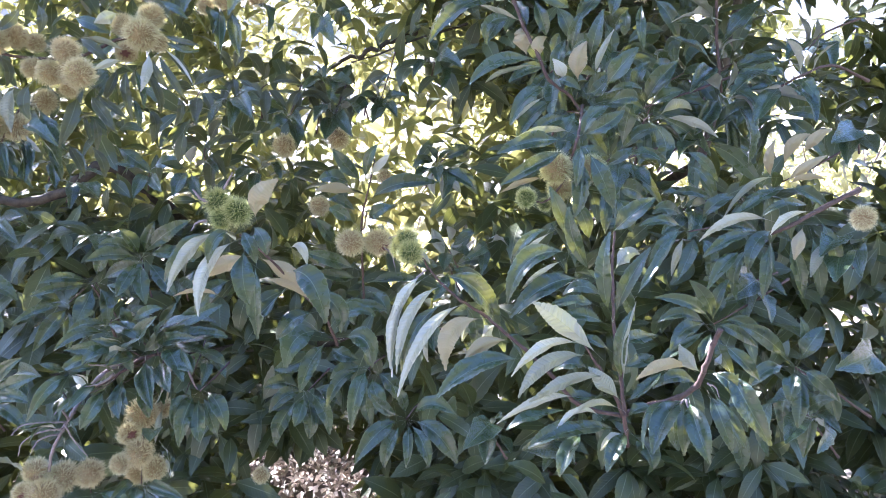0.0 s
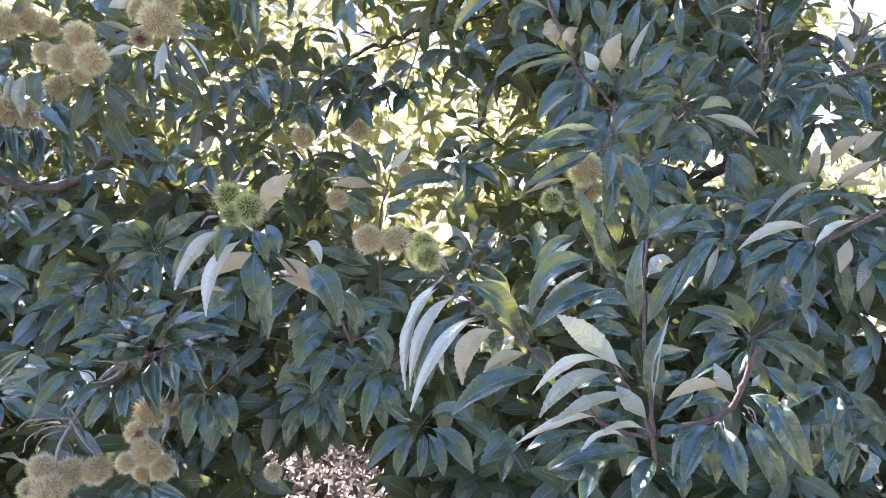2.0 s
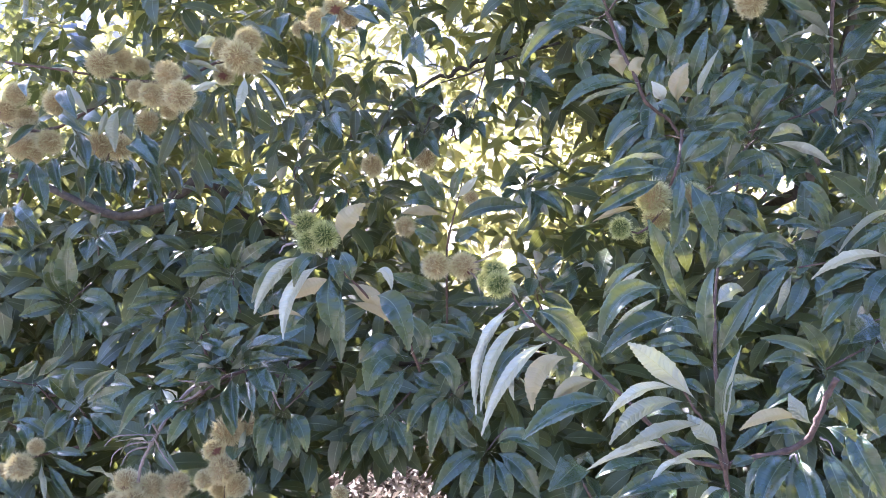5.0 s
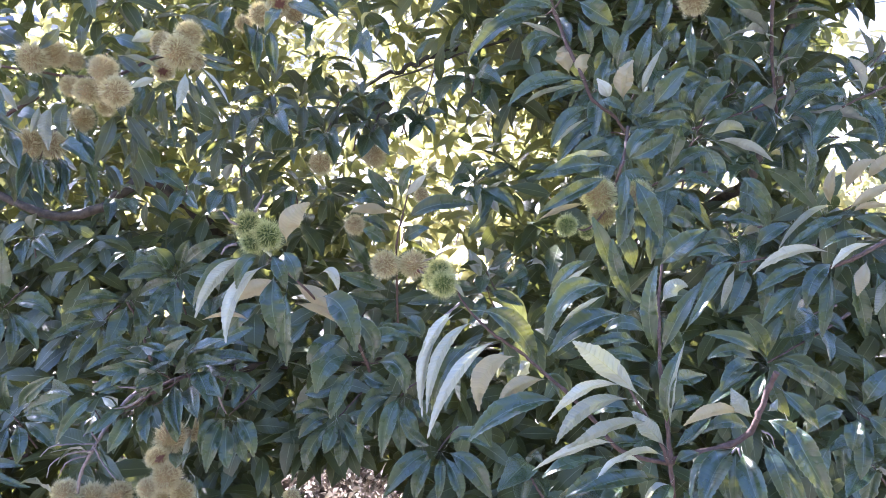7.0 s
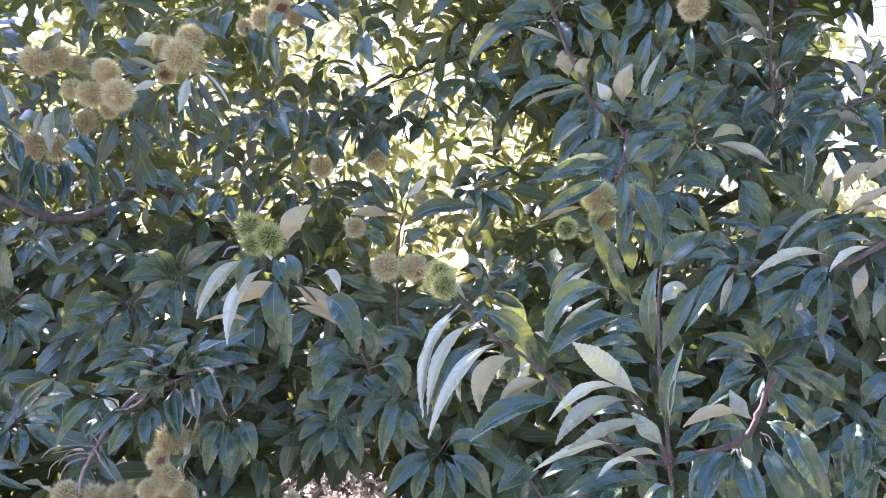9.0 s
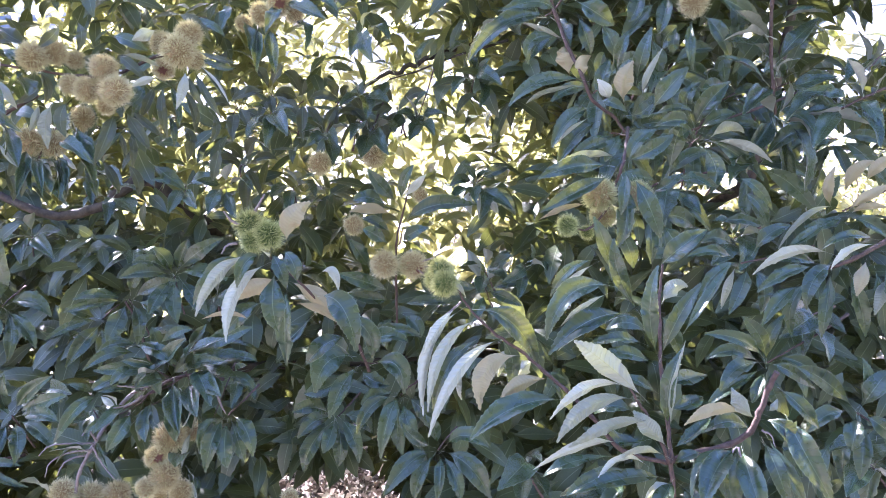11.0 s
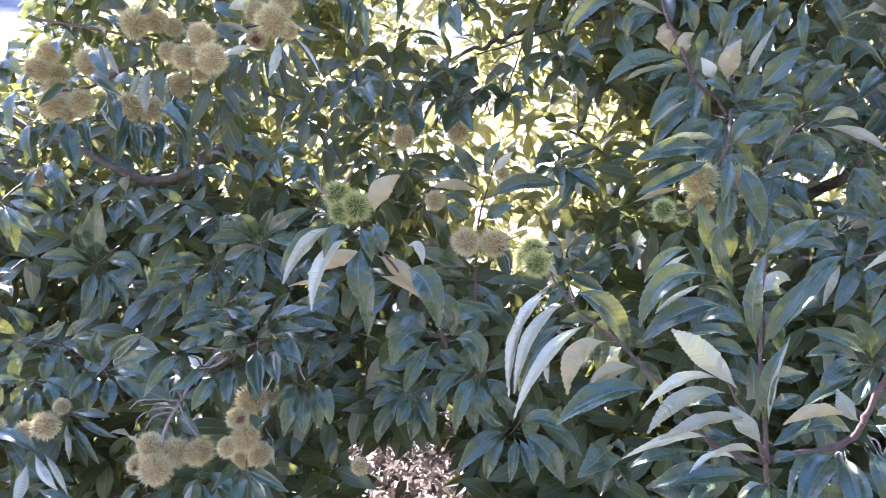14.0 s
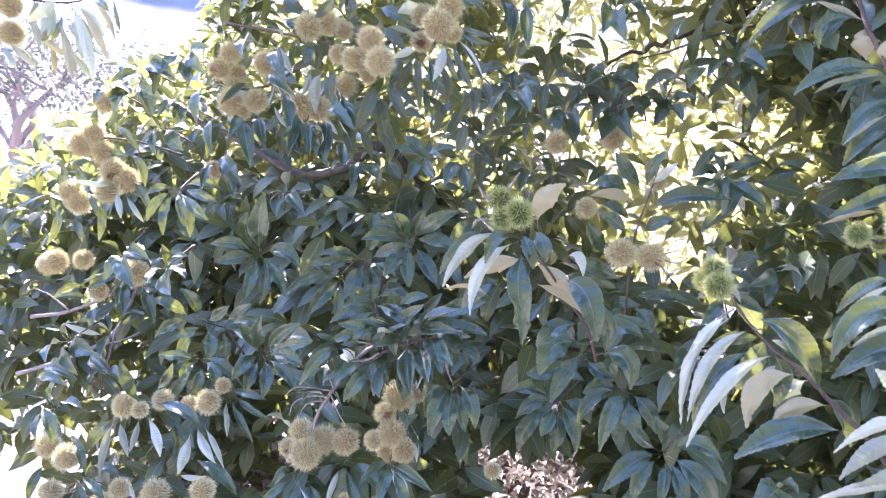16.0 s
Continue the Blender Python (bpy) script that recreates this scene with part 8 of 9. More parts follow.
blade(b, (0.288, 1.210, 1.707), (0.303, 1.183, 1.700), (0.328, 1.180, 1.684), 0.0212, 25, "top")
blade(b, (0.378, 1.200, 1.653), (0.413, 1.173, 1.668), (0.440, 1.170, 1.663), 0.0295, 15, "top")
blade(b, (0.388, 1.210, 1.674), (0.414, 1.183, 1.690), (0.453, 1.180, 1.685), 0.0166, 30, "top")
blade(b, (0.356, 1.190, 1.663), (0.352, 1.168, 1.642), (0.333, 1.170, 1.623), 0.0231, 10, "top")
blade(b, (0.315, 1.190, 1.639), (0.257, 1.158, 1.624), (0.211, 1.150, 1.603), 0.0324, 22, "top")
blade(b, (0.324, 1.190, 1.649), (0.293, 1.163, 1.622), (0.278, 1.160, 1.597), 0.0289, 12, "top")
blade(b, (0.271, 1.270, 1.896), (0.299, 1.248, 1.871), (0.337, 1.250, 1.848), 0.0439, 15, "top")
blade(b, (0.281, 1.290, 1.878), (0.289, 1.268, 1.832), (0.299, 1.270, 1.799), 0.0294, 12, "top")
blade(b, (0.315, 1.270, 1.863), (0.330, 1.248, 1.820), (0.337, 1.250, 1.791), 0.0330, 12, "top")
blade(b, (0.283, 1.330, 1.763), (0.267, 1.318, 1.799), (0.272, 1.330, 1.823), 0.0433, 10, "felt")
blade(b, (0.292, 1.280, 1.751), (0.282, 1.268, 1.780), (0.304, 1.280, 1.798), 0.0309, 5, "felt")
blade(b, (0.358, 1.240, 1.683), (0.384, 1.223, 1.691), (0.410, 1.230, 1.723), 0.0316, 20, "top")
blade(b, (0.307, 1.250, 1.674), (0.254, 1.228, 1.647), (0.216, 1.230, 1.592), 0.0365, 22, "top")
blade(b, (0.331, 1.280, 1.703), (0.321, 1.268, 1.749), (0.343, 1.280, 1.793), 0.0340, 15, "top")
blade(b, (0.267, 1.360, 1.894), (0.221, 1.343, 1.911), (0.154, 1.350, 1.895), 0.0376, 30, "top")
b = branch("long pale-ribbed chestnut leaves on a high twig", [(0.343, 1.448, 1.987), (0.299, 1.450, 1.929), (0.275, 1.453, 1.909)], 0.004, 0.002)
leaf(b, (0.271, 1.453, 1.904), (0.139, 1.594, 1.840), 0.26)
leaf(b, (0.269, 1.454, 1.907), (0.162, 1.415, 1.908), 0.24)
leaf(b, (0.280, 1.451, 1.895), (0.206, 1.374, 1.799), 0.28)
leaf(b, (0.287, 1.451, 1.906), (0.292, 1.353, 1.830), 0.28)
leaf(b, (0.317, 1.448, 1.940), (0.373, 1.348, 1.868), 0.26)
leaf(b, (0.324, 1.448, 1.952), (0.368, 1.390, 1.960), 0.26)
burr((0.562, 1.364, 1.921), 0.065)
b = branch("chestnut twig with long drooping leaves around a burr", [(0.710, 1.389, 2.011), (0.607, 1.358, 1.960), (0.560, 1.353, 1.930)], 0.004, 0.002)
blade(b, (0.488, 1.330, 1.936), (0.466, 1.303, 1.883), (0.452, 1.300, 1.844), 0.0342, 10, "top")
blade(b, (0.547, 1.340, 1.888), (0.522, 1.308, 1.831), (0.525, 1.300, 1.774), 0.0230, 15, "top")
blade(b, (0.565, 1.340, 1.891), (0.585, 1.308, 1.851), (0.605, 1.300, 1.794), 0.0346, 12, "top")
blade(b, (0.521, 1.360, 1.877), (0.504, 1.338, 1.839), (0.503, 1.340, 1.812), 0.0291, 15, "top")
blade(b, (0.487, 1.380, 1.924), (0.439, 1.358, 1.884), (0.397, 1.360, 1.834), 0.0397, 20, "top")
blade(b, (0.602, 1.360, 1.932), (0.648, 1.333, 1.904), (0.691, 1.330, 1.859), 0.0372, 22, "top")
blade(b, (0.652, 1.380, 1.950), (0.658, 1.358, 1.887), (0.653, 1.360, 1.830), 0.0386, 15, "top")
blade(b, (0.430, 1.340, 1.941), (0.414, 1.318, 1.897), (0.397, 1.320, 1.870), 0.0370, 12, "top")
blade(b, (0.474, 1.380, 1.856), (0.484, 1.363, 1.807), (0.481, 1.370, 1.768), 0.0342, 15, "top")
b = branch("chestnut branch with dark drooping leaves, one pale", [(0.825, 1.376, 1.744), (0.657, 1.306, 1.697), (0.492, 1.245, 1.655)], 0.005, 0.003)
blade(b, (0.491, 1.240, 1.654), (0.503, 1.213, 1.699), (0.548, 1.210, 1.740), 0.0407, 15, "top")
blade(b, (0.513, 1.230, 1.632), (0.538, 1.203, 1.656), (0.571, 1.200, 1.644), 0.0252, 22, "under")
blade(b, (0.523, 1.235, 1.632), (0.567, 1.200, 1.622), (0.623, 1.190, 1.589), 0.0249, 35, "under")
blade(b, (0.492, 1.230, 1.632), (0.511, 1.198, 1.584), (0.496, 1.190, 1.535), 0.0375, 10, "top")
blade(b, (0.479, 1.240, 1.633), (0.470, 1.203, 1.585), (0.449, 1.190, 1.542), 0.0317, 10, "top")
blade(b, (0.525, 1.250, 1.637), (0.567, 1.223, 1.609), (0.602, 1.220, 1.575), 0.0324, 12, "top")
blade(b, (0.485, 1.230, 1.657), (0.446, 1.203, 1.641), (0.442, 1.200, 1.623), 0.0239, 12, "top")
blade(b, (0.507, 1.250, 1.655), (0.526, 1.223, 1.674), (0.565, 1.220, 1.684), 0.0328, 25, "top")
blade(b, (0.483, 1.250, 1.650), (0.428, 1.223, 1.634), (0.393, 1.220, 1.598), 0.0316, 20, "top")
blade(b, (0.524, 1.270, 1.651), (0.559, 1.248, 1.638), (0.621, 1.250, 1.632), 0.0350, 30, "top")
blade(b, (0.506, 1.270, 1.673), (0.485, 1.253, 1.714), (0.518, 1.260, 1.747), 0.0324, 20, "top")
b = branch("upright chestnut branch with broad dark leaves", [(0.711, 1.314, 1.980), (0.701, 1.309, 1.914), (0.693, 1.299, 1.814), (0.681, 1.273, 1.734), (0.683, 1.267, 1.684)], 0.006, 0.004)
leaf(b, (0.683, 1.266, 1.677), (0.696, 1.198, 1.533), 0.32)
leaf(b, (0.677, 1.267, 1.673), (0.698, 1.247, 1.520), 0.28)
leaf(b, (0.681, 1.267, 1.681), (0.637, 1.248, 1.722), 0.5, side=-1)
leaf(b, (0.688, 1.266, 1.683), (0.674, 1.216, 1.741), 0.24)
leaf(b, (0.695, 1.295, 1.776), (0.781, 1.271, 1.873), 0.32)
leaf(b, (0.690, 1.270, 1.722), (0.780, 1.220, 1.751), 0.32)
leaf(b, (0.694, 1.266, 1.690), (0.764, 1.213, 1.717), 0.28)
leaf(b, (0.705, 1.263, 1.683), (0.867, 1.232, 1.659), 0.26)
leaf(b, (0.691, 1.298, 1.794), (0.576, 1.262, 1.822), 0.28)
leaf(b, (0.672, 1.275, 1.742), (0.559, 1.256, 1.795), 0.28)
leaf(b, (0.703, 1.300, 1.836), (0.566, 1.265, 1.824), 0.24, side=-1)
leaf(b, (0.706, 1.302, 1.865), (0.775, 1.236, 1.873), 0.26)
leaf(b, (0.694, 1.300, 1.825), (0.601, 1.282, 1.888), 0.28)
leaf(b, (0.688, 1.265, 1.673), (0.688, 1.166, 1.607), 0.28)
leaf(b, (0.677, 1.267, 1.673), (0.580, 1.207, 1.596), 0.3)
leaf(b, (0.685, 1.274, 1.755), (0.697, 1.212, 1.783), 0.28)
leaf(b, (0.676, 1.274, 1.734), (0.560, 1.190, 1.677), 0.28)
leaf(b, (0.694, 1.265, 1.679), (0.708, 1.171, 1.635), 0.28)
b = branch("chestnut twig with long leaves reaching out", [(0.985, 1.200, 1.696), (0.871, 1.173, 1.725), (0.769, 1.138, 1.701), (0.728, 1.144, 1.682)], 0.005, 0.003)
leaf(b, (0.738, 1.143, 1.687), (0.588, 1.108, 1.656), 0.24)
leaf(b, (0.733, 1.143, 1.682), (0.627, 1.118, 1.710), 0.26)
leaf(b, (0.748, 1.141, 1.687), (0.719, 1.040, 1.606), 0.26)
leaf(b, (0.769, 1.138, 1.701), (0.707, 1.108, 1.766), 0.26)
leaf(b, (0.789, 1.135, 1.706), (0.805, 1.091, 1.754), 0.26)
leaf(b, (0.728, 1.144, 1.682), (0.622, 1.080, 1.610), 0.26)
leaf(b, (0.758, 1.139, 1.691), (0.747, 1.063, 1.635), 0.3)
b = branch("chestnut shoot with bright edge leaves against the hill", [(1.141, 1.392, 1.865), (1.013, 1.360, 1.822), (0.936, 1.319, 1.780)], 0.004, 0.002)
leaf(b, (0.936, 1.319, 1.780), (0.888, 1.296, 1.855), 0.4)
leaf(b, (0.943, 1.319, 1.791), (0.912, 1.264, 1.837), 0.3)
leaf(b, (0.930, 1.320, 1.774), (0.811, 1.233, 1.745), 0.3)
leaf(b, (0.948, 1.317, 1.779), (0.902, 1.207, 1.719), 0.3)

# right side
b = branch("purple chestnut branch with pale and dark leaves", [(0.755, 0.978, 1.485), (0.662, 0.958, 1.458), (0.594, 0.947, 1.434), (0.559, 0.955, 1.421)], 0.007, 0.004)
blade(b, (0.568, 0.957, 1.440), (0.484, 0.941, 1.450), (0.422, 0.950, 1.417), 0.0218, 32, "under")
blade(b, (0.534, 0.955, 1.424), (0.469, 0.935, 1.419), (0.423, 0.940, 1.392), 0.0231, 22, "top")
blade(b, (0.571, 0.955, 1.427), (0.510, 0.926, 1.412), (0.491, 0.920, 1.366), 0.0294, 12, "top")
blade(b, (0.505, 0.955, 1.397), (0.457, 0.931, 1.380), (0.424, 0.930, 1.342), 0.0256, 18, "top")
blade(b, (0.565, 0.960, 1.418), (0.537, 0.933, 1.371), (0.526, 0.930, 1.318), 0.0249, 12, "top")
blade(b, (0.614, 0.945, 1.433), (0.588, 0.923, 1.411), (0.581, 0.925, 1.379), 0.0242, 5, "felt")
blade(b, (0.646, 0.955, 1.458), (0.574, 0.935, 1.471), (0.531, 0.940, 1.451), 0.0180, 32, "top")
blade(b, (0.634, 0.945, 1.455), (0.564, 0.920, 1.450), (0.531, 0.920, 1.423), 0.0156, 30, "under")
blade(b, (0.655, 0.945, 1.406), (0.624, 0.921, 1.385), (0.608, 0.920, 1.349), 0.0215, 12, "under")
blade(b, (0.604, 0.970, 1.415), (0.607, 0.948, 1.364), (0.620, 0.950, 1.309), 0.0273, 15, "top")
blade(b, (0.647, 0.950, 1.442), (0.653, 0.923, 1.400), (0.662, 0.920, 1.348), 0.0266, 15, "top")
blade(b, (0.559, 0.990, 1.397), (0.507, 0.973, 1.366), (0.513, 0.980, 1.310), 0.0247, 15, "top")
blade(b, (0.667, 0.990, 1.419), (0.665, 0.968, 1.357), (0.674, 0.970, 1.301), 0.0278, 15, "top")
b = branch("chestnut shoot with soft beige leaf undersides", [(0.870, 1.123, 1.563), (0.766, 1.086, 1.530), (0.657, 1.049, 1.502)], 0.004, 0.002)
blade(b, (0.648, 1.050, 1.510), (0.578, 1.033, 1.498), (0.529, 1.040, 1.443), 0.0139, 25, "under")
blade(b, (0.637, 1.050, 1.506), (0.611, 1.028, 1.540), (0.625, 1.030, 1.578), 0.0202, 5, "felt")
blade(b, (0.659, 1.050, 1.523), (0.655, 1.023, 1.566), (0.690, 1.020, 1.584), 0.0252, 8, "felt")
blade(b, (0.663, 1.050, 1.500), (0.680, 1.023, 1.525), (0.726, 1.020, 1.546), 0.0207, 15, "felt")
blade(b, (0.669, 1.050, 1.494), (0.680, 1.023, 1.509), (0.721, 1.020, 1.505), 0.0156, 25, "felt")
blade(b, (0.715, 1.070, 1.544), (0.718, 1.043, 1.575), (0.751, 1.040, 1.593), 0.0243, 12, "felt")
blade(b, (0.651, 1.055, 1.494), (0.579, 1.030, 1.466), (0.540, 1.030, 1.447), 0.0196, 20, "top")
blade(b, (0.677, 1.060, 1.489), (0.698, 1.033, 1.480), (0.740, 1.030, 1.450), 0.0260, 25, "top")
blade(b, (0.702, 1.090, 1.497), (0.644, 1.073, 1.480), (0.606, 1.080, 1.476), 0.0242, 30, "top")
b = branch("pinkish broken chestnut twig stub with hanging leaves", [(0.219, 0.818, 1.200), (0.257, 0.820, 1.206), (0.307, 0.824, 1.211), (0.334, 0.821, 1.227), (0.346, 0.820, 1.251), (0.361, 0.821, 1.285), (0.367, 0.813, 1.307)], 0.0065, 0.0055)
blade(b, (0.339, 0.815, 1.246), (0.308, 0.800, 1.269), (0.299, 0.810, 1.293), 0.0237, 0, "under")
blade(b, (0.329, 0.818, 1.249), (0.273, 0.802, 1.268), (0.232, 0.810, 1.248), 0.0209, 28, "felt")
blade(b, (0.362, 0.825, 1.252), (0.360, 0.810, 1.261), (0.373, 0.820, 1.269), 0.0120, 5, "under")
blade(b, (0.347, 0.815, 1.244), (0.362, 0.785, 1.238), (0.380, 0.780, 1.200), 0.0251, 12, "top")
blade(b, (0.377, 0.810, 1.252), (0.370, 0.763, 1.219), (0.395, 0.740, 1.158), 0.0370, 10, "top")
blade(b, (0.300, 0.800, 1.216), (0.241, 0.748, 1.215), (0.205, 0.720, 1.180), 0.0353, 12, "top")
blade(b, (0.308, 0.800, 1.215), (0.286, 0.748, 1.197), (0.287, 0.720, 1.156), 0.0349, 8, "top")
blade(b, (0.298, 0.810, 1.212), (0.234, 0.763, 1.217), (0.203, 0.740, 1.180), 0.0215, 50, "top")
blade(b, (0.351, 0.820, 1.216), (0.342, 0.778, 1.194), (0.350, 0.760, 1.145), 0.0249, 12, "top")
blade(b, (0.363, 0.830, 1.218), (0.367, 0.788, 1.180), (0.379, 0.770, 1.145), 0.0205, 18, "top")
blade(b, (0.309, 0.815, 1.209), (0.287, 0.780, 1.190), (0.281, 0.770, 1.148), 0.0238, 14, "top")
blade(b, (0.382, 0.830, 1.280), (0.392, 0.803, 1.264), (0.421, 0.800, 1.230), 0.0236, 18, "top")
blade(b, (0.265, 0.820, 1.206), (0.234, 0.803, 1.211), (0.220, 0.810, 1.200), 0.0175, 25, "top")
blade(b, (0.304, 0.800, 1.216), (0.303, 0.790, 1.197), (0.295, 0.780, 1.180), 0.0032, 0, "stalk")
blade(b, (0.300, 0.800, 1.216), (0.281, 0.790, 1.207), (0.257, 0.780, 1.187), 0.0026, 0, "stalk")
blade(b, (0.343, 0.810, 1.232), (0.350, 0.800, 1.227), (0.350, 0.790, 1.215), 0.0032, 0, "stalk")
blade(b, (0.357, 0.850, 1.213), (0.318, 0.843, 1.235), (0.286, 0.860, 1.216), 0.0240, 30, "top")
blade(b, (0.338, 0.860, 1.195), (0.313, 0.848, 1.162), (0.330, 0.860, 1.114), 0.0296, 20, "top")
blade(b, (0.389, 0.870, 1.186), (0.422, 0.853, 1.123), (0.437, 0.860, 1.068), 0.0328, 20, "top")
b = branch("chestnut whorl with sun-flecked toothed leaves", [(0.692, 1.073, 1.319), (0.574, 1.021, 1.293), (0.468, 0.976, 1.273)], 0.004, 0.002)
blade(b, (0.461, 0.975, 1.279), (0.408, 0.955, 1.317), (0.348, 0.960, 1.330), 0.0249, 20, "top")
blade(b, (0.468, 0.980, 1.272), (0.445, 0.963, 1.318), (0.417, 0.970, 1.351), 0.0277, 15, "top")
blade(b, (0.469, 0.980, 1.272), (0.463, 0.963, 1.317), (0.491, 0.970, 1.348), 0.0228, 15, "top")
blade(b, (0.460, 0.975, 1.273), (0.397, 0.946, 1.277), (0.365, 0.940, 1.245), 0.0292, 18, "top")
blade(b, (0.456, 0.970, 1.267), (0.386, 0.943, 1.250), (0.341, 0.940, 1.225), 0.0230, 20, "top")
blade(b, (0.461, 0.970, 1.265), (0.430, 0.943, 1.245), (0.417, 0.940, 1.223), 0.0223, 15, "top")
blade(b, (0.471, 0.975, 1.271), (0.491, 0.955, 1.263), (0.541, 0.960, 1.229), 0.0236, 22, "top")
blade(b, (0.479, 0.980, 1.272), (0.519, 0.963, 1.270), (0.580, 0.970, 1.214), 0.0260, 25, "top")
blade(b, (0.473, 0.980, 1.263), (0.468, 0.958, 1.228), (0.495, 0.960, 1.189), 0.0283, 20, "top")
blade(b, (0.472, 1.000, 1.263), (0.419, 0.988, 1.292), (0.378, 1.000, 1.279), 0.0279, 30, "top")
b = branch("chestnut whorl with sun-flecked toothed leaves", [(0.764, 0.951, 1.083), (0.656, 0.918, 1.152), (0.552, 0.884, 1.213)], 0.004, 0.002)
blade(b, (0.549, 0.885, 1.217), (0.484, 0.866, 1.270), (0.440, 0.870, 1.294), 0.0305, 12, "top")
blade(b, (0.556, 0.885, 1.216), (0.563, 0.865, 1.255), (0.592, 0.870, 1.279), 0.0334, 12, "top")
blade(b, (0.547, 0.880, 1.212), (0.521, 0.853, 1.196), (0.514, 0.850, 1.172), 0.0297, 8, "top")
blade(b, (0.552, 0.880, 1.210), (0.531, 0.848, 1.172), (0.520, 0.840, 1.133), 0.0281, 8, "top")
blade(b, (0.561, 0.885, 1.209), (0.575, 0.861, 1.197), (0.614, 0.860, 1.158), 0.0274, 12, "top")
blade(b, (0.556, 0.890, 1.218), (0.565, 0.878, 1.254), (0.563, 0.890, 1.293), 0.0217, 22, "top")
blade(b, (0.550, 0.900, 1.211), (0.498, 0.883, 1.214), (0.471, 0.890, 1.187), 0.0292, 20, "top")
blade(b, (0.613, 0.950, 1.173), (0.566, 0.928, 1.139), (0.578, 0.930, 1.072), 0.0298, 15, "top")
blade(b, (0.645, 0.950, 1.142), (0.613, 0.923, 1.100), (0.600, 0.920, 1.043), 0.0375, 15, "top")
blade(b, (0.597, 0.920, 1.188), (0.628, 0.898, 1.153), (0.641, 0.900, 1.097), 0.0304, 15, "top")
blade(b, (0.597, 0.980, 1.136), (0.554, 0.963, 1.100), (0.571, 0.970, 1.029), 0.0331, 18, "top")
blade(b, (0.550, 1.000, 1.153), (0.521, 0.988, 1.122), (0.552, 1.000, 1.066), 0.0309, 20, "top")
b = branch("chestnut twig with one translucent yellow leaf among dark ones", [(0.680, 1.147, 1.433), (0.563, 1.081, 1.429), (0.451, 1.023, 1.426)], 0.004, 0.002)
blade(b, (0.454, 1.025, 1.428), (0.393, 1.000, 1.415), (0.359, 1.000, 1.365), 0.0206, 18, "top")
blade(b, (0.466, 1.060, 1.418), (0.447, 1.053, 1.385), (0.445, 1.070, 1.343), 0.0157, 10, "under")
blade(b, (0.459, 1.020, 1.419), (0.430, 0.988, 1.393), (0.402, 0.980, 1.352), 0.0280, 12, "top")
blade(b, (0.489, 1.050, 1.436), (0.506, 1.033, 1.469), (0.550, 1.040, 1.482), 0.0283, 18, "top")
blade(b, (0.502, 1.120, 1.562), (0.523, 1.093, 1.547), (0.554, 1.090, 1.505), 0.0208, 20, "top")
blade(b, (0.513, 1.120, 1.537), (0.527, 1.093, 1.519), (0.544, 1.090, 1.486), 0.0205, 18, "top")
blade(b, (0.467, 1.120, 1.485), (0.499, 1.098, 1.491), (0.546, 1.100, 1.477), 0.0202, 28, "top")
blade(b, (0.484, 1.050, 1.414), (0.492, 1.023, 1.387), (0.485, 1.020, 1.341), 0.0276, 15, "top")
blade(b, (0.464, 1.060, 1.429), (0.410, 1.038, 1.445), (0.366, 1.040, 1.438), 0.0234, 30, "top")
blade(b, (0.502, 1.070, 1.419), (0.550, 1.048, 1.428), (0.605, 1.050, 1.416), 0.0256, 30, "top")
blade(b, (0.490, 1.100, 1.446), (0.447, 1.083, 1.463), (0.420, 1.090, 1.455), 0.0291, 25, "top")
b = branch("leafy chestnut twig ending in a whorl of toothed green leaves", [(0.724, 0.978, 1.004), (0.660, 0.944, 1.064), (0.597, 0.910, 1.122)], 0.0035, 0.0018)
leaf(b, (0.593, 0.911, 1.123), (0.499, 0.875, 1.163), 0.36, side=2)
leaf(b, (0.595, 0.910, 1.118), (0.496, 0.836, 1.112), 0.36, side=2)
leaf(b, (0.598, 0.910, 1.117), (0.537, 0.819, 1.098), 0.36, side=2)
leaf(b, (0.601, 0.909, 1.119), (0.596, 0.835, 1.117), 0.36, side=2)
leaf(b, (0.601, 0.910, 1.123), (0.611, 0.862, 1.164), 0.36, side=2)
b = branch("leafy chestnut twig ending in a whorl of toothed green leaves", [(0.736, 1.159, 1.317), (0.675, 1.119, 1.317), (0.616, 1.079, 1.318)], 0.0035, 0.0018)
leaf(b, (0.612, 1.079, 1.315), (0.502, 0.996, 1.304), 0.36, side=2)
leaf(b, (0.615, 1.079, 1.313), (0.548, 1.002, 1.262), 0.36, side=2)
leaf(b, (0.618, 1.078, 1.313), (0.596, 0.997, 1.259), 0.36, side=2)
leaf(b, (0.620, 1.078, 1.316), (0.629, 1.001, 1.303), 0.36, side=2)
leaf(b, (0.612, 1.080, 1.321), (0.549, 1.034, 1.349), 0.36, side=2)
b = branch("leafy chestnut twig ending in a whorl of toothed green leaves", [(0.546, 1.270, 1.578), (0.463, 1.207, 1.564), (0.385, 1.143, 1.551)], 0.0035, 0.0018)
leaf(b, (0.387, 1.143, 1.546), (0.374, 1.065, 1.486), 0.36, side=2)
leaf(b, (0.389, 1.142, 1.547), (0.399, 1.056, 1.504), 0.36, side=2)
leaf(b, (0.390, 1.142, 1.550), (0.435, 1.084, 1.549), 0.36, side=2)
leaf(b, (0.384, 1.143, 1.546), (0.331, 1.059, 1.489), 0.36, side=2)
b = branch("leafy chestnut twig ending in a whorl of toothed green leaves", [(0.669, 1.287, 1.462), (0.596, 1.223, 1.458), (0.526, 1.159, 1.454)], 0.0035, 0.0018)
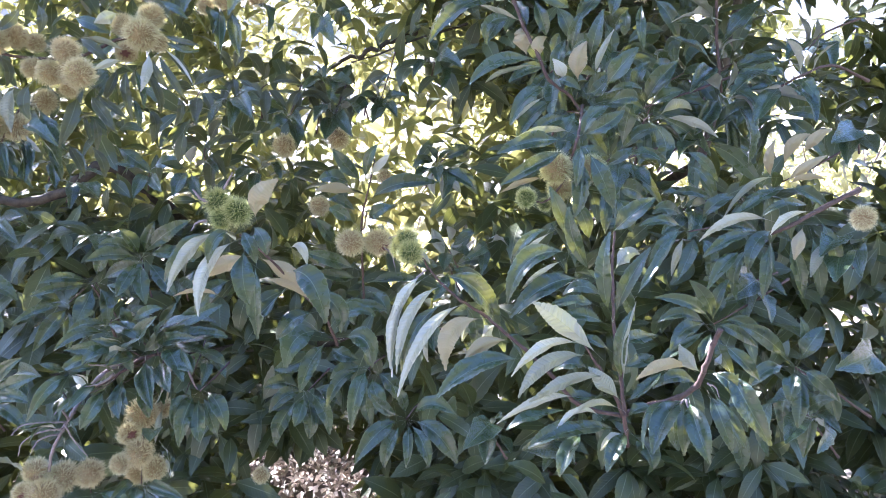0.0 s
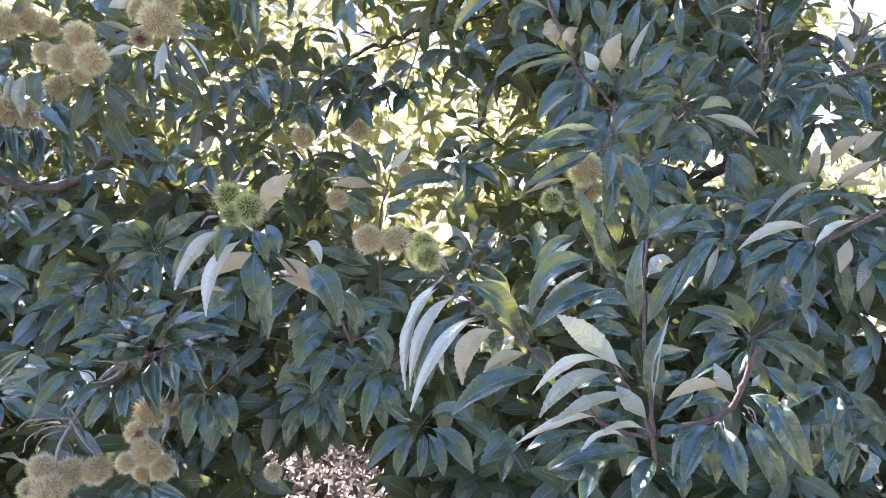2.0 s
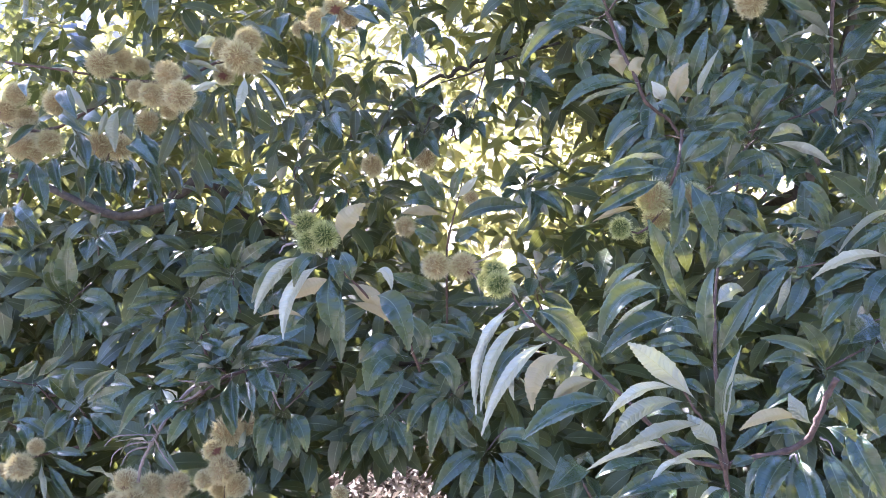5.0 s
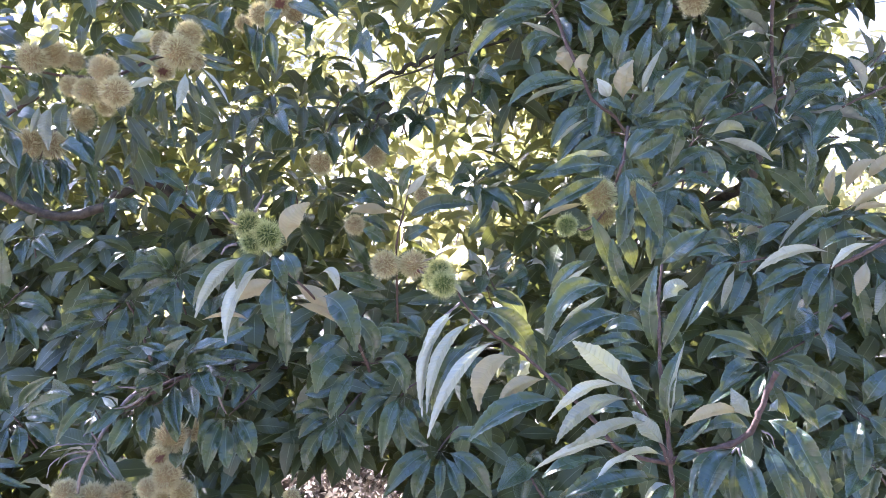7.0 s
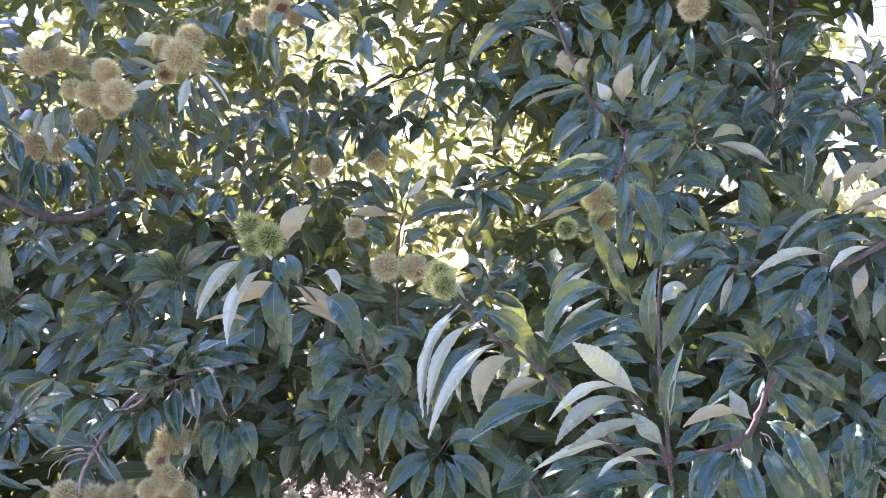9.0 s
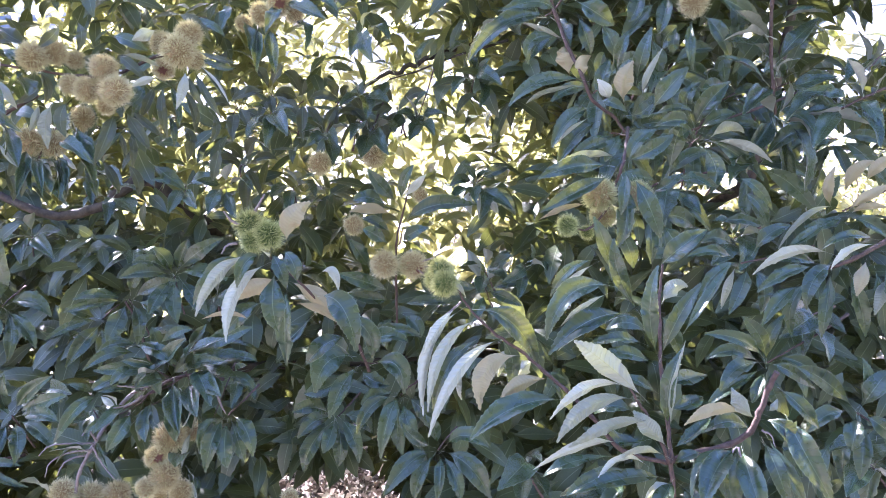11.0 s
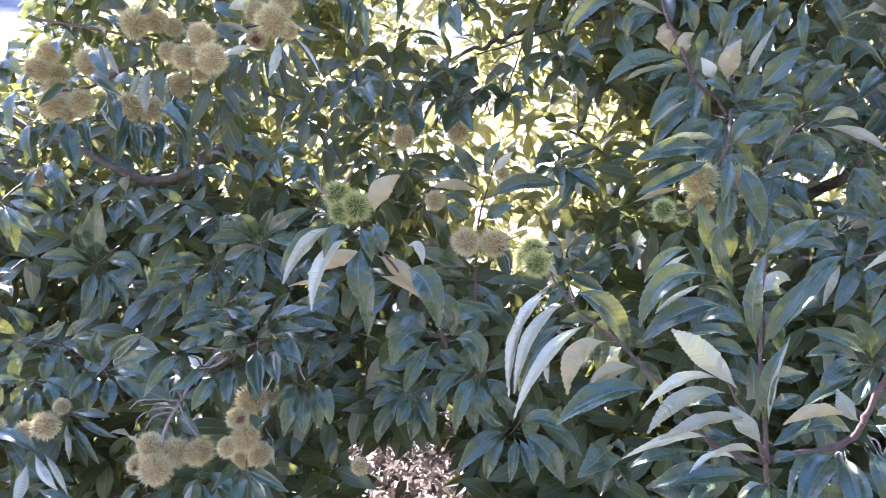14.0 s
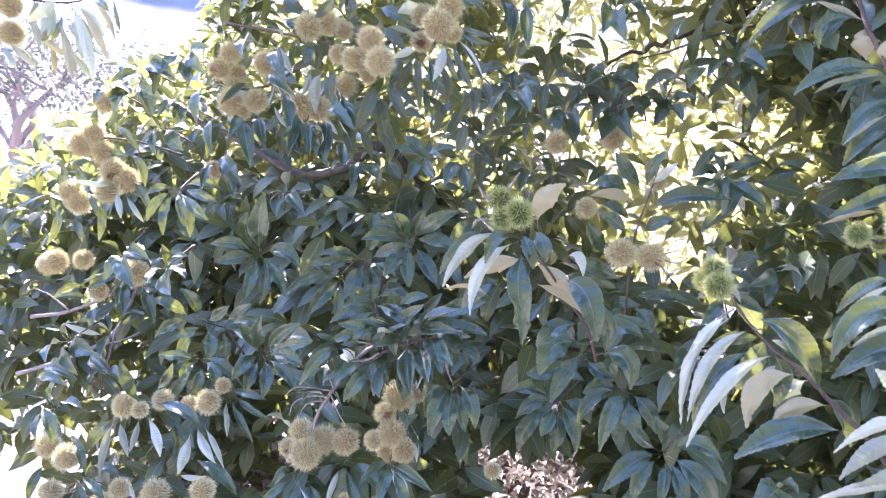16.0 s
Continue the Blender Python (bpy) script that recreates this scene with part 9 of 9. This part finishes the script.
leaf(b, (0.522, 1.160, 1.450), (0.428, 1.071, 1.418), 0.36, side=2)
leaf(b, (0.526, 1.159, 1.449), (0.479, 1.070, 1.405), 0.36, side=2)
leaf(b, (0.530, 1.158, 1.453), (0.518, 1.065, 1.452), 0.36, side=2)
leaf(b, (0.527, 1.160, 1.459), (0.502, 1.106, 1.508), 0.36, side=2)
leaf(b, (0.522, 1.160, 1.458), (0.461, 1.126, 1.489), 0.36, side=2)
b = branch("leafy chestnut twig ending in a whorl of toothed green leaves", [(0.212, 0.976, 1.065), (0.186, 0.958, 1.094), (0.161, 0.939, 1.122)], 0.0035, 0.0018)
leaf(b, (0.157, 0.940, 1.121), (0.074, 0.841, 1.158), 0.36, side=2)
leaf(b, (0.159, 0.939, 1.118), (0.108, 0.850, 1.119), 0.36, side=2)
leaf(b, (0.163, 0.938, 1.118), (0.151, 0.839, 1.127), 0.36, side=2)
leaf(b, (0.165, 0.938, 1.122), (0.179, 0.882, 1.144), 0.36, side=2)
b = branch("leafy chestnut twig ending in a whorl of toothed green leaves", [(0.147, 1.136, 1.019), (0.119, 1.095, 1.065), (0.092, 1.053, 1.109)], 0.0035, 0.0018)
leaf(b, (0.089, 1.053, 1.107), (0.018, 0.946, 1.126), 0.36, side=2)
leaf(b, (0.091, 1.052, 1.105), (0.053, 0.953, 1.094), 0.36, side=2)
leaf(b, (0.095, 1.052, 1.106), (0.100, 0.966, 1.100), 0.36, side=2)
leaf(b, (0.097, 1.052, 1.111), (0.102, 0.994, 1.141), 0.36, side=2)
b = branch("leafy chestnut twig ending in a whorl of toothed green leaves", [(0.826, 1.062, 1.332), (0.773, 1.013, 1.360), (0.720, 0.964, 1.387)], 0.0035, 0.0018)
leaf(b, (0.715, 0.965, 1.385), (0.608, 0.899, 1.385), 0.36, side=2)
leaf(b, (0.718, 0.964, 1.382), (0.615, 0.874, 1.347), 0.36, side=2)
leaf(b, (0.721, 0.964, 1.383), (0.665, 0.875, 1.351), 0.36, side=2)
leaf(b, (0.724, 0.964, 1.388), (0.702, 0.905, 1.404), 0.36, side=2)
b = branch("leafy chestnut twig ending in a whorl of toothed green leaves", [(0.973, 1.209, 1.548), (0.924, 1.159, 1.568), (0.874, 1.108, 1.586)], 0.0035, 0.0018)
leaf(b, (0.869, 1.109, 1.584), (0.736, 1.022, 1.567), 0.36, side=2)
leaf(b, (0.872, 1.108, 1.581), (0.791, 1.045, 1.528), 0.36, side=2)
leaf(b, (0.877, 1.107, 1.582), (0.822, 1.009, 1.546), 0.36, side=2)
leaf(b, (0.878, 1.108, 1.589), (0.851, 1.051, 1.613), 0.36, side=2)
b = branch("leafy chestnut twig ending in a whorl of toothed green leaves", [(0.800, 0.998, 1.150), (0.743, 0.951, 1.187), (0.687, 0.903, 1.222)], 0.0035, 0.0018)
leaf(b, (0.684, 0.904, 1.219), (0.561, 0.812, 1.228), 0.36, side=2)
leaf(b, (0.687, 0.903, 1.218), (0.591, 0.805, 1.212), 0.36, side=2)
leaf(b, (0.691, 0.903, 1.220), (0.664, 0.832, 1.228), 0.36, side=2)
leaf(b, (0.689, 0.903, 1.226), (0.651, 0.849, 1.283), 0.36, side=2)

# dark rosettes inside the near branches and in front of the thin crown
whorl((-0.130, 1.980, 1.790), 6, 0.10, 2005, 0.38, skin="dusty")
whorl((-0.063, 1.970, 1.750), 6, 0.10, 2165, 0.38, skin="dusty")
whorl((0.028, 2.000, 1.783), 6, 0.10, 2310, 0.38, skin="dusty")
whorl((-0.228, 2.000, 1.801), 6, 0.10, 1805, 0.38, skin="dusty")
whorl((-0.318, 2.020, 1.827), 6, 0.10, 1610, 0.38, skin="dusty")
whorl((-0.401, 2.000, 1.787), 6, 0.10, 1470, 0.38, skin="dusty")
whorl((-0.385, 1.980, 1.628), 6, 0.10, 1620, 0.38, skin="dusty")
whorl((0.386, 1.300, 1.650), 11, 0.13, 1355)
whorl((0.554, 1.320, 1.649), 11, 0.13, 1485)
whorl((0.354, 1.360, 1.751), 9, 0.12, 1220)
whorl((0.522, 1.400, 1.790), 10, 0.13, 1310)
whorl((0.667, 1.380, 1.740), 10, 0.13, 1470)
whorl((0.416, 1.200, 1.555), 10, 0.12, 1510)
whorl((0.848, 1.300, 1.636), 8, 0.12, 1730)
whorl((0.815, 1.400, 1.766), 9, 0.13, 1550)
whorl((0.633, 1.250, 1.582), 8, 0.12, 1640)

# low left fillers
b = branch("leafy chestnut twig ending in a whorl of toothed green leaves", [(-0.483, 1.524, 0.769), (-0.473, 1.471, 0.820), (-0.463, 1.419, 0.869)], 0.0035, 0.0018)
leaf(b, (-0.468, 1.418, 0.865), (-0.497, 1.322, 0.879), 0.36, side=2)
leaf(b, (-0.464, 1.418, 0.863), (-0.464, 1.325, 0.844), 0.36, side=2)
leaf(b, (-0.459, 1.418, 0.864), (-0.409, 1.330, 0.854), 0.36, side=2)
leaf(b, (-0.457, 1.419, 0.869), (-0.401, 1.374, 0.892), 0.36, side=2)
b = branch("leafy chestnut twig ending in a whorl of toothed green leaves", [(-0.873, 1.599, 0.717), (-0.849, 1.548, 0.769), (-0.825, 1.496, 0.820)], 0.0035, 0.0018)
leaf(b, (-0.831, 1.496, 0.817), (-0.844, 1.408, 0.837), 0.36, side=2)
leaf(b, (-0.827, 1.495, 0.813), (-0.810, 1.412, 0.797), 0.36, side=2)
leaf(b, (-0.821, 1.496, 0.815), (-0.748, 1.407, 0.815), 0.36, side=2)
b = branch("leafy chestnut twig ending in a whorl of toothed green leaves", [(-0.442, 1.822, 1.040), (-0.427, 1.768, 1.082), (-0.413, 1.714, 1.121)], 0.0035, 0.0018)
leaf(b, (-0.419, 1.714, 1.120), (-0.460, 1.631, 1.128), 0.36, side=2)
leaf(b, (-0.414, 1.713, 1.115), (-0.420, 1.623, 1.077), 0.36, side=2)
leaf(b, (-0.408, 1.714, 1.116), (-0.368, 1.640, 1.087), 0.36, side=2)
leaf(b, (-0.408, 1.715, 1.126), (-0.382, 1.654, 1.165), 0.36, side=2)
b = branch("leafy chestnut twig ending in a whorl of toothed green leaves", [(-0.735, 1.802, 0.994), (-0.732, 1.748, 1.037), (-0.728, 1.694, 1.078)], 0.0035, 0.0018)
leaf(b, (-0.734, 1.693, 1.075), (-0.758, 1.601, 1.076), 0.36, side=2)
leaf(b, (-0.729, 1.693, 1.071), (-0.723, 1.613, 1.032), 0.36, side=2)
leaf(b, (-0.723, 1.693, 1.073), (-0.664, 1.591, 1.068), 0.36, side=2)
b = branch("leafy chestnut twig ending in a whorl of toothed green leaves", [(-0.898, 1.852, 1.037), (-0.869, 1.799, 1.079), (-0.840, 1.746, 1.119)], 0.0035, 0.0018)
leaf(b, (-0.844, 1.745, 1.113), (-0.849, 1.637, 1.091), 0.36, side=2)
leaf(b, (-0.838, 1.745, 1.112), (-0.801, 1.658, 1.072), 0.36, side=2)
leaf(b, (-0.833, 1.746, 1.117), (-0.758, 1.655, 1.129), 0.36, side=2)
b = branch("leafy chestnut twig ending in a whorl of toothed green leaves", [(-0.471, 1.952, 1.227), (-0.468, 1.897, 1.263), (-0.465, 1.841, 1.297)], 0.0035, 0.0018)
leaf(b, (-0.472, 1.841, 1.294), (-0.513, 1.753, 1.281), 0.36, side=2)
leaf(b, (-0.467, 1.840, 1.290), (-0.470, 1.733, 1.257), 0.36, side=2)
leaf(b, (-0.460, 1.841, 1.292), (-0.414, 1.729, 1.272), 0.36, side=2)
leaf(b, (-0.461, 1.843, 1.303), (-0.433, 1.796, 1.347), 0.36, side=2)
b = branch("leafy chestnut twig ending in a whorl of toothed green leaves", [(-0.684, 2.064, 1.353), (-0.680, 2.008, 1.386), (-0.675, 1.953, 1.417)], 0.0035, 0.0018)
leaf(b, (-0.682, 1.952, 1.414), (-0.716, 1.857, 1.394), 0.36, side=2)
leaf(b, (-0.675, 1.952, 1.410), (-0.654, 1.837, 1.368), 0.36, side=2)
leaf(b, (-0.668, 1.953, 1.414), (-0.599, 1.857, 1.396), 0.36, side=2)
b = branch("leafy chestnut twig ending in a whorl of toothed green leaves", [(-0.807, 2.041, 1.560), (-0.783, 1.985, 1.587), (-0.758, 1.929, 1.612)], 0.0035, 0.0018)
leaf(b, (-0.764, 1.928, 1.608), (-0.794, 1.833, 1.567), 0.36, side=2)
leaf(b, (-0.758, 1.928, 1.605), (-0.737, 1.832, 1.539), 0.36, side=2)
leaf(b, (-0.751, 1.929, 1.609), (-0.662, 1.820, 1.582), 0.36, side=2)
b = branch("leafy chestnut twig ending in a whorl of toothed green leaves", [(-0.489, 1.655, 0.961), (-0.483, 1.602, 1.004), (-0.477, 1.548, 1.046)], 0.0035, 0.0018)
leaf(b, (-0.481, 1.547, 1.042), (-0.514, 1.449, 1.029), 0.36, side=2)
leaf(b, (-0.477, 1.547, 1.040), (-0.466, 1.450, 1.017), 0.36, side=2)
leaf(b, (-0.472, 1.547, 1.043), (-0.419, 1.452, 1.043), 0.36, side=2)


# ---- a tree across the slope ----
BASE = (-5.11, 6.71, 0.75)


def distant_tree():
    """A low open tree far behind, with a forked dark trunk and sparse small leaves, their colours paled to stand for
    haze.
    """
    thing = new("distant_tree")
    thing.location = BASE
    tagged(thing, "far forked tree, its leaves and trunk paled to grey for haze", "tree")
    rng = np.random.default_rng(4)
    b = Vector(BASE)
    tips = []
    lines = [[b, b + Vector((0.05, 0, 0.45)), b + Vector((0.02, 0, 0.8))]]
    fork = lines[0][-1]
    for dx, dz, n in ((-0.8, 0.5, 5), (0.25, 0.65, 6), (0.95, 0.35, 6), (0.6, 0.75, 5), (-0.35, 0.8, 5)):
        mid = fork + Vector((dx * 0.5, rng.uniform(-0.3, 0.3), dz * 0.35))
        end = fork + Vector((dx, rng.uniform(-0.5, 0.5), dz))
        lines.append([fork - Vector((0, 0, 0.05)), mid, end])
        for _ in range(n):
            e = mid.lerp(end, rng.uniform(0.1, 1.0))
            t = e + Vector((rng.normal(0, 0.35), rng.normal(0, 0.35), rng.uniform(0.05, 0.5)))
            lines.append([e, e.lerp(t, 0.5) + Vector((0, 0, 0.05)), t])
            tips.append(t)
    for k, line in enumerate(lines):
        r0, r1 = (0.09, 0.07) if k == 0 else ((0.05, 0.018) if (line[0] - fork).length < 0.1 else (0.016, 0.005))
        pts = curve_points(line, 5, 0.012, k)
        bm = bmesh.new()
        tube(bm, pts, [r0 + (r1 - r0) * q / (len(pts) - 1) for q in range(len(pts))], 8)
        # pale bark on a dark tree, painting in the haze
        join(part("trunk" if k == 0 else "limb", bm, TWIG_PALE), thing)
    verts, faces, uvs = [], [], []
    for t in tips:
        for _ in range(130):
            p = t + Vector((rng.normal(0, 0.22), rng.normal(0, 0.22), rng.normal(0, 0.16)))
            d = Vector((rng.normal(), rng.normal(), rng.normal() - 0.3)).normalized()
            n = d.orthogonal().normalized()
            L = rng.uniform(0.05, 0.1)
            i = len(verts)
            verts += [p, p + d * L * 0.5 + n * L * 0.2, p + d * L, p + d * L * 0.5 - n * L * 0.2]
            faces.append((i, i + 1, i + 2, i + 3))
            uvs += [(0.5, 0), (1, 0.5), (0.5, 1), (0, 0.5)]
    me = bpy.data.meshes.new("crown")
    me.from_pydata(verts, [], faces)
    layer = me.uv_layers.new(name="UVMap")
    layer.data.foreach_set("uv", np.array(uvs, dtype=np.float32).ravel())
    me.materials.append(LEAF_HAZED)
    join(tagged(new("crown", me), "sparse small leaves", kind="stuff"), thing)


distant_tree()


# ---- dry brush and leafy shrubs on the slope behind ----
def dry_brush(count, seed):
    """Thin pale dry stalks on the sunlit slope; past counting."""
    rng = np.random.default_rng(seed)
    verts, faces = [], []
    for _ in range(count):
        x, y = rng.uniform(-6.5, 8.5), rng.uniform(5.2, 9.5)
        p = Vector((x, y, ground_height(x, y) - 0.03))
        h = rng.uniform(0.25, 0.8) * (1.0 if noise.noise(Vector((x * 0.9, y * 0.9, 2))) > -0.1 else 0.45)
        lean = Vector((rng.normal(0, 0.35), rng.normal(0, 0.35), 1.0)).normalized()
        bend = Vector((rng.normal(0, 0.25), rng.normal(0, 0.25), -0.1))
        r = rng.uniform(0.003, 0.007)
        a = rng.uniform(0, 6.28)
        u, v = Vector((math.cos(a), math.sin(a), 0)), Vector((-math.sin(a), math.cos(a), 0))
        i = len(verts)
        for s in (0.0, 0.5):
            m = p + lean * h * s + bend * h * s * s
            verts += [m + u * r * (1 - s), m - u * r * 0.5 * (1 - s) + v * r * (1 - s), m - u * r * 0.5 * (1 - s) - v * r * (1 - s)]
        verts.append(p + lean * h + bend * h)
        for j in range(3):
            k = (j + 1) % 3
            faces += [(i + j, i + k, i + 3 + k, i + 3 + j), (i + 3 + j, i + 3 + k, i + 6)]
    me = bpy.data.meshes.new("dry_brush")
    me.from_pydata(verts, [], faces)
    m, nt, b = shader("dry_stalks", 0.8)
    geo = nt.nodes.new("ShaderNodeNewGeometry")
    nt.links.new(ramp(nt, geo.outputs["Random Per Island"], (0.0, (0.1, 0.085, 0.08)), (0.5, (0.32, 0.29, 0.27)), (1.0, (0.55, 0.51, 0.48))), b.inputs["Base Color"])
    me.materials.append(m)
    return tagged(new("dry_brush", me), "thin pale dry stalks standing on the sunlit slope", "brush", kind="stuff")


dry_brush(9000, 14)


def shrub(x, y, height, seed):
    """A leafy shrub: bent stems from one foot and small sunlit leaves."""
    rng = np.random.default_rng(seed)
    foot = Vector((x, y, ground_height(x, y) - 0.02))
    thing = new("shrub")
    thing.location = foot
    tagged(thing, "sunlit yellow-green leafy shrub on the dry slope", "shrub", "shrubs on the slope")
    verts, faces, uvs = [], [], []
    for k in range(7):
        end = foot + Vector((rng.normal(0, 0.4), rng.normal(0, 0.4), height * rng.uniform(0.7, 1.05)))
        mid = foot.lerp(end, 0.5) + Vector((rng.normal(0, 0.12), rng.normal(0, 0.12), 0.08))
        line = curve_points([foot, mid, end], 5, 0.01, seed * 10 + k)
        bm = bmesh.new()
        tube(bm, line, [0.014 - 0.01 * q / (len(line) - 1) for q in range(len(line))], 6)
        join(part("stem", bm, TWIG_PALE), thing)
        for _ in range(150):
            c = line[int(rng.integers(3, len(line)))] + Vector((rng.normal(0, 0.17), rng.normal(0, 0.17), rng.normal(0, 0.14)))
            d = Vector((rng.normal(), rng.normal(), rng.normal() - 0.4)).normalized()
            n = d.orthogonal().normalized()
            n.rotate(Matrix.Rotation(rng.uniform(0, 6.28), 3, d))
            q = d.cross(n)
            L = rng.uniform(0.07, 0.13)
            i = len(verts)
            verts += [c, c + d * L * 0.45 + n * L * 0.2 + q * L * 0.04, c + d * L, c + d * L * 0.45 - n * L * 0.2 + q * L * 0.04, c + d * L * 0.5]
            faces += [(i, i + 4, i + 1), (i + 1, i + 4, i + 2), (i, i + 3, i + 4), (i + 3, i + 2, i + 4)]
            uvs += [(0.5, 0), (0.5, 0.5), (1, 0.45), (1, 0.45), (0.5, 0.5), (0.5, 1), (0.5, 0), (0, 0.45), (0.5, 0.5), (0, 0.45), (0.5, 1), (0.5, 0.5)]
    me = bpy.data.meshes.new("crown")
    me.from_pydata(verts, [], faces)
    layer = me.uv_layers.new(name="UVMap")
    layer.data.foreach_set("uv", np.array(uvs, dtype=np.float32).ravel())
    me.materials.append(LEAF_SUNLIT)
    join(tagged(new("crown", me), "small yellow-green leaves", kind="stuff"), thing)


for k, (sx, sy, sh) in enumerate(((0.9, 5.3, 1.5), (1.75, 5.6, 1.7), (2.9, 5.2, 1.8), (3.8, 4.9, 1.7), (4.6, 5.0, 1.3), (0.1, 5.6, 1.7), (-0.9, 5.7, 1.8), (-1.7, 5.5, 1.3), (5.2, 5.9, 1.6))):
    shrub(sx, sy, sh, 40 + k)
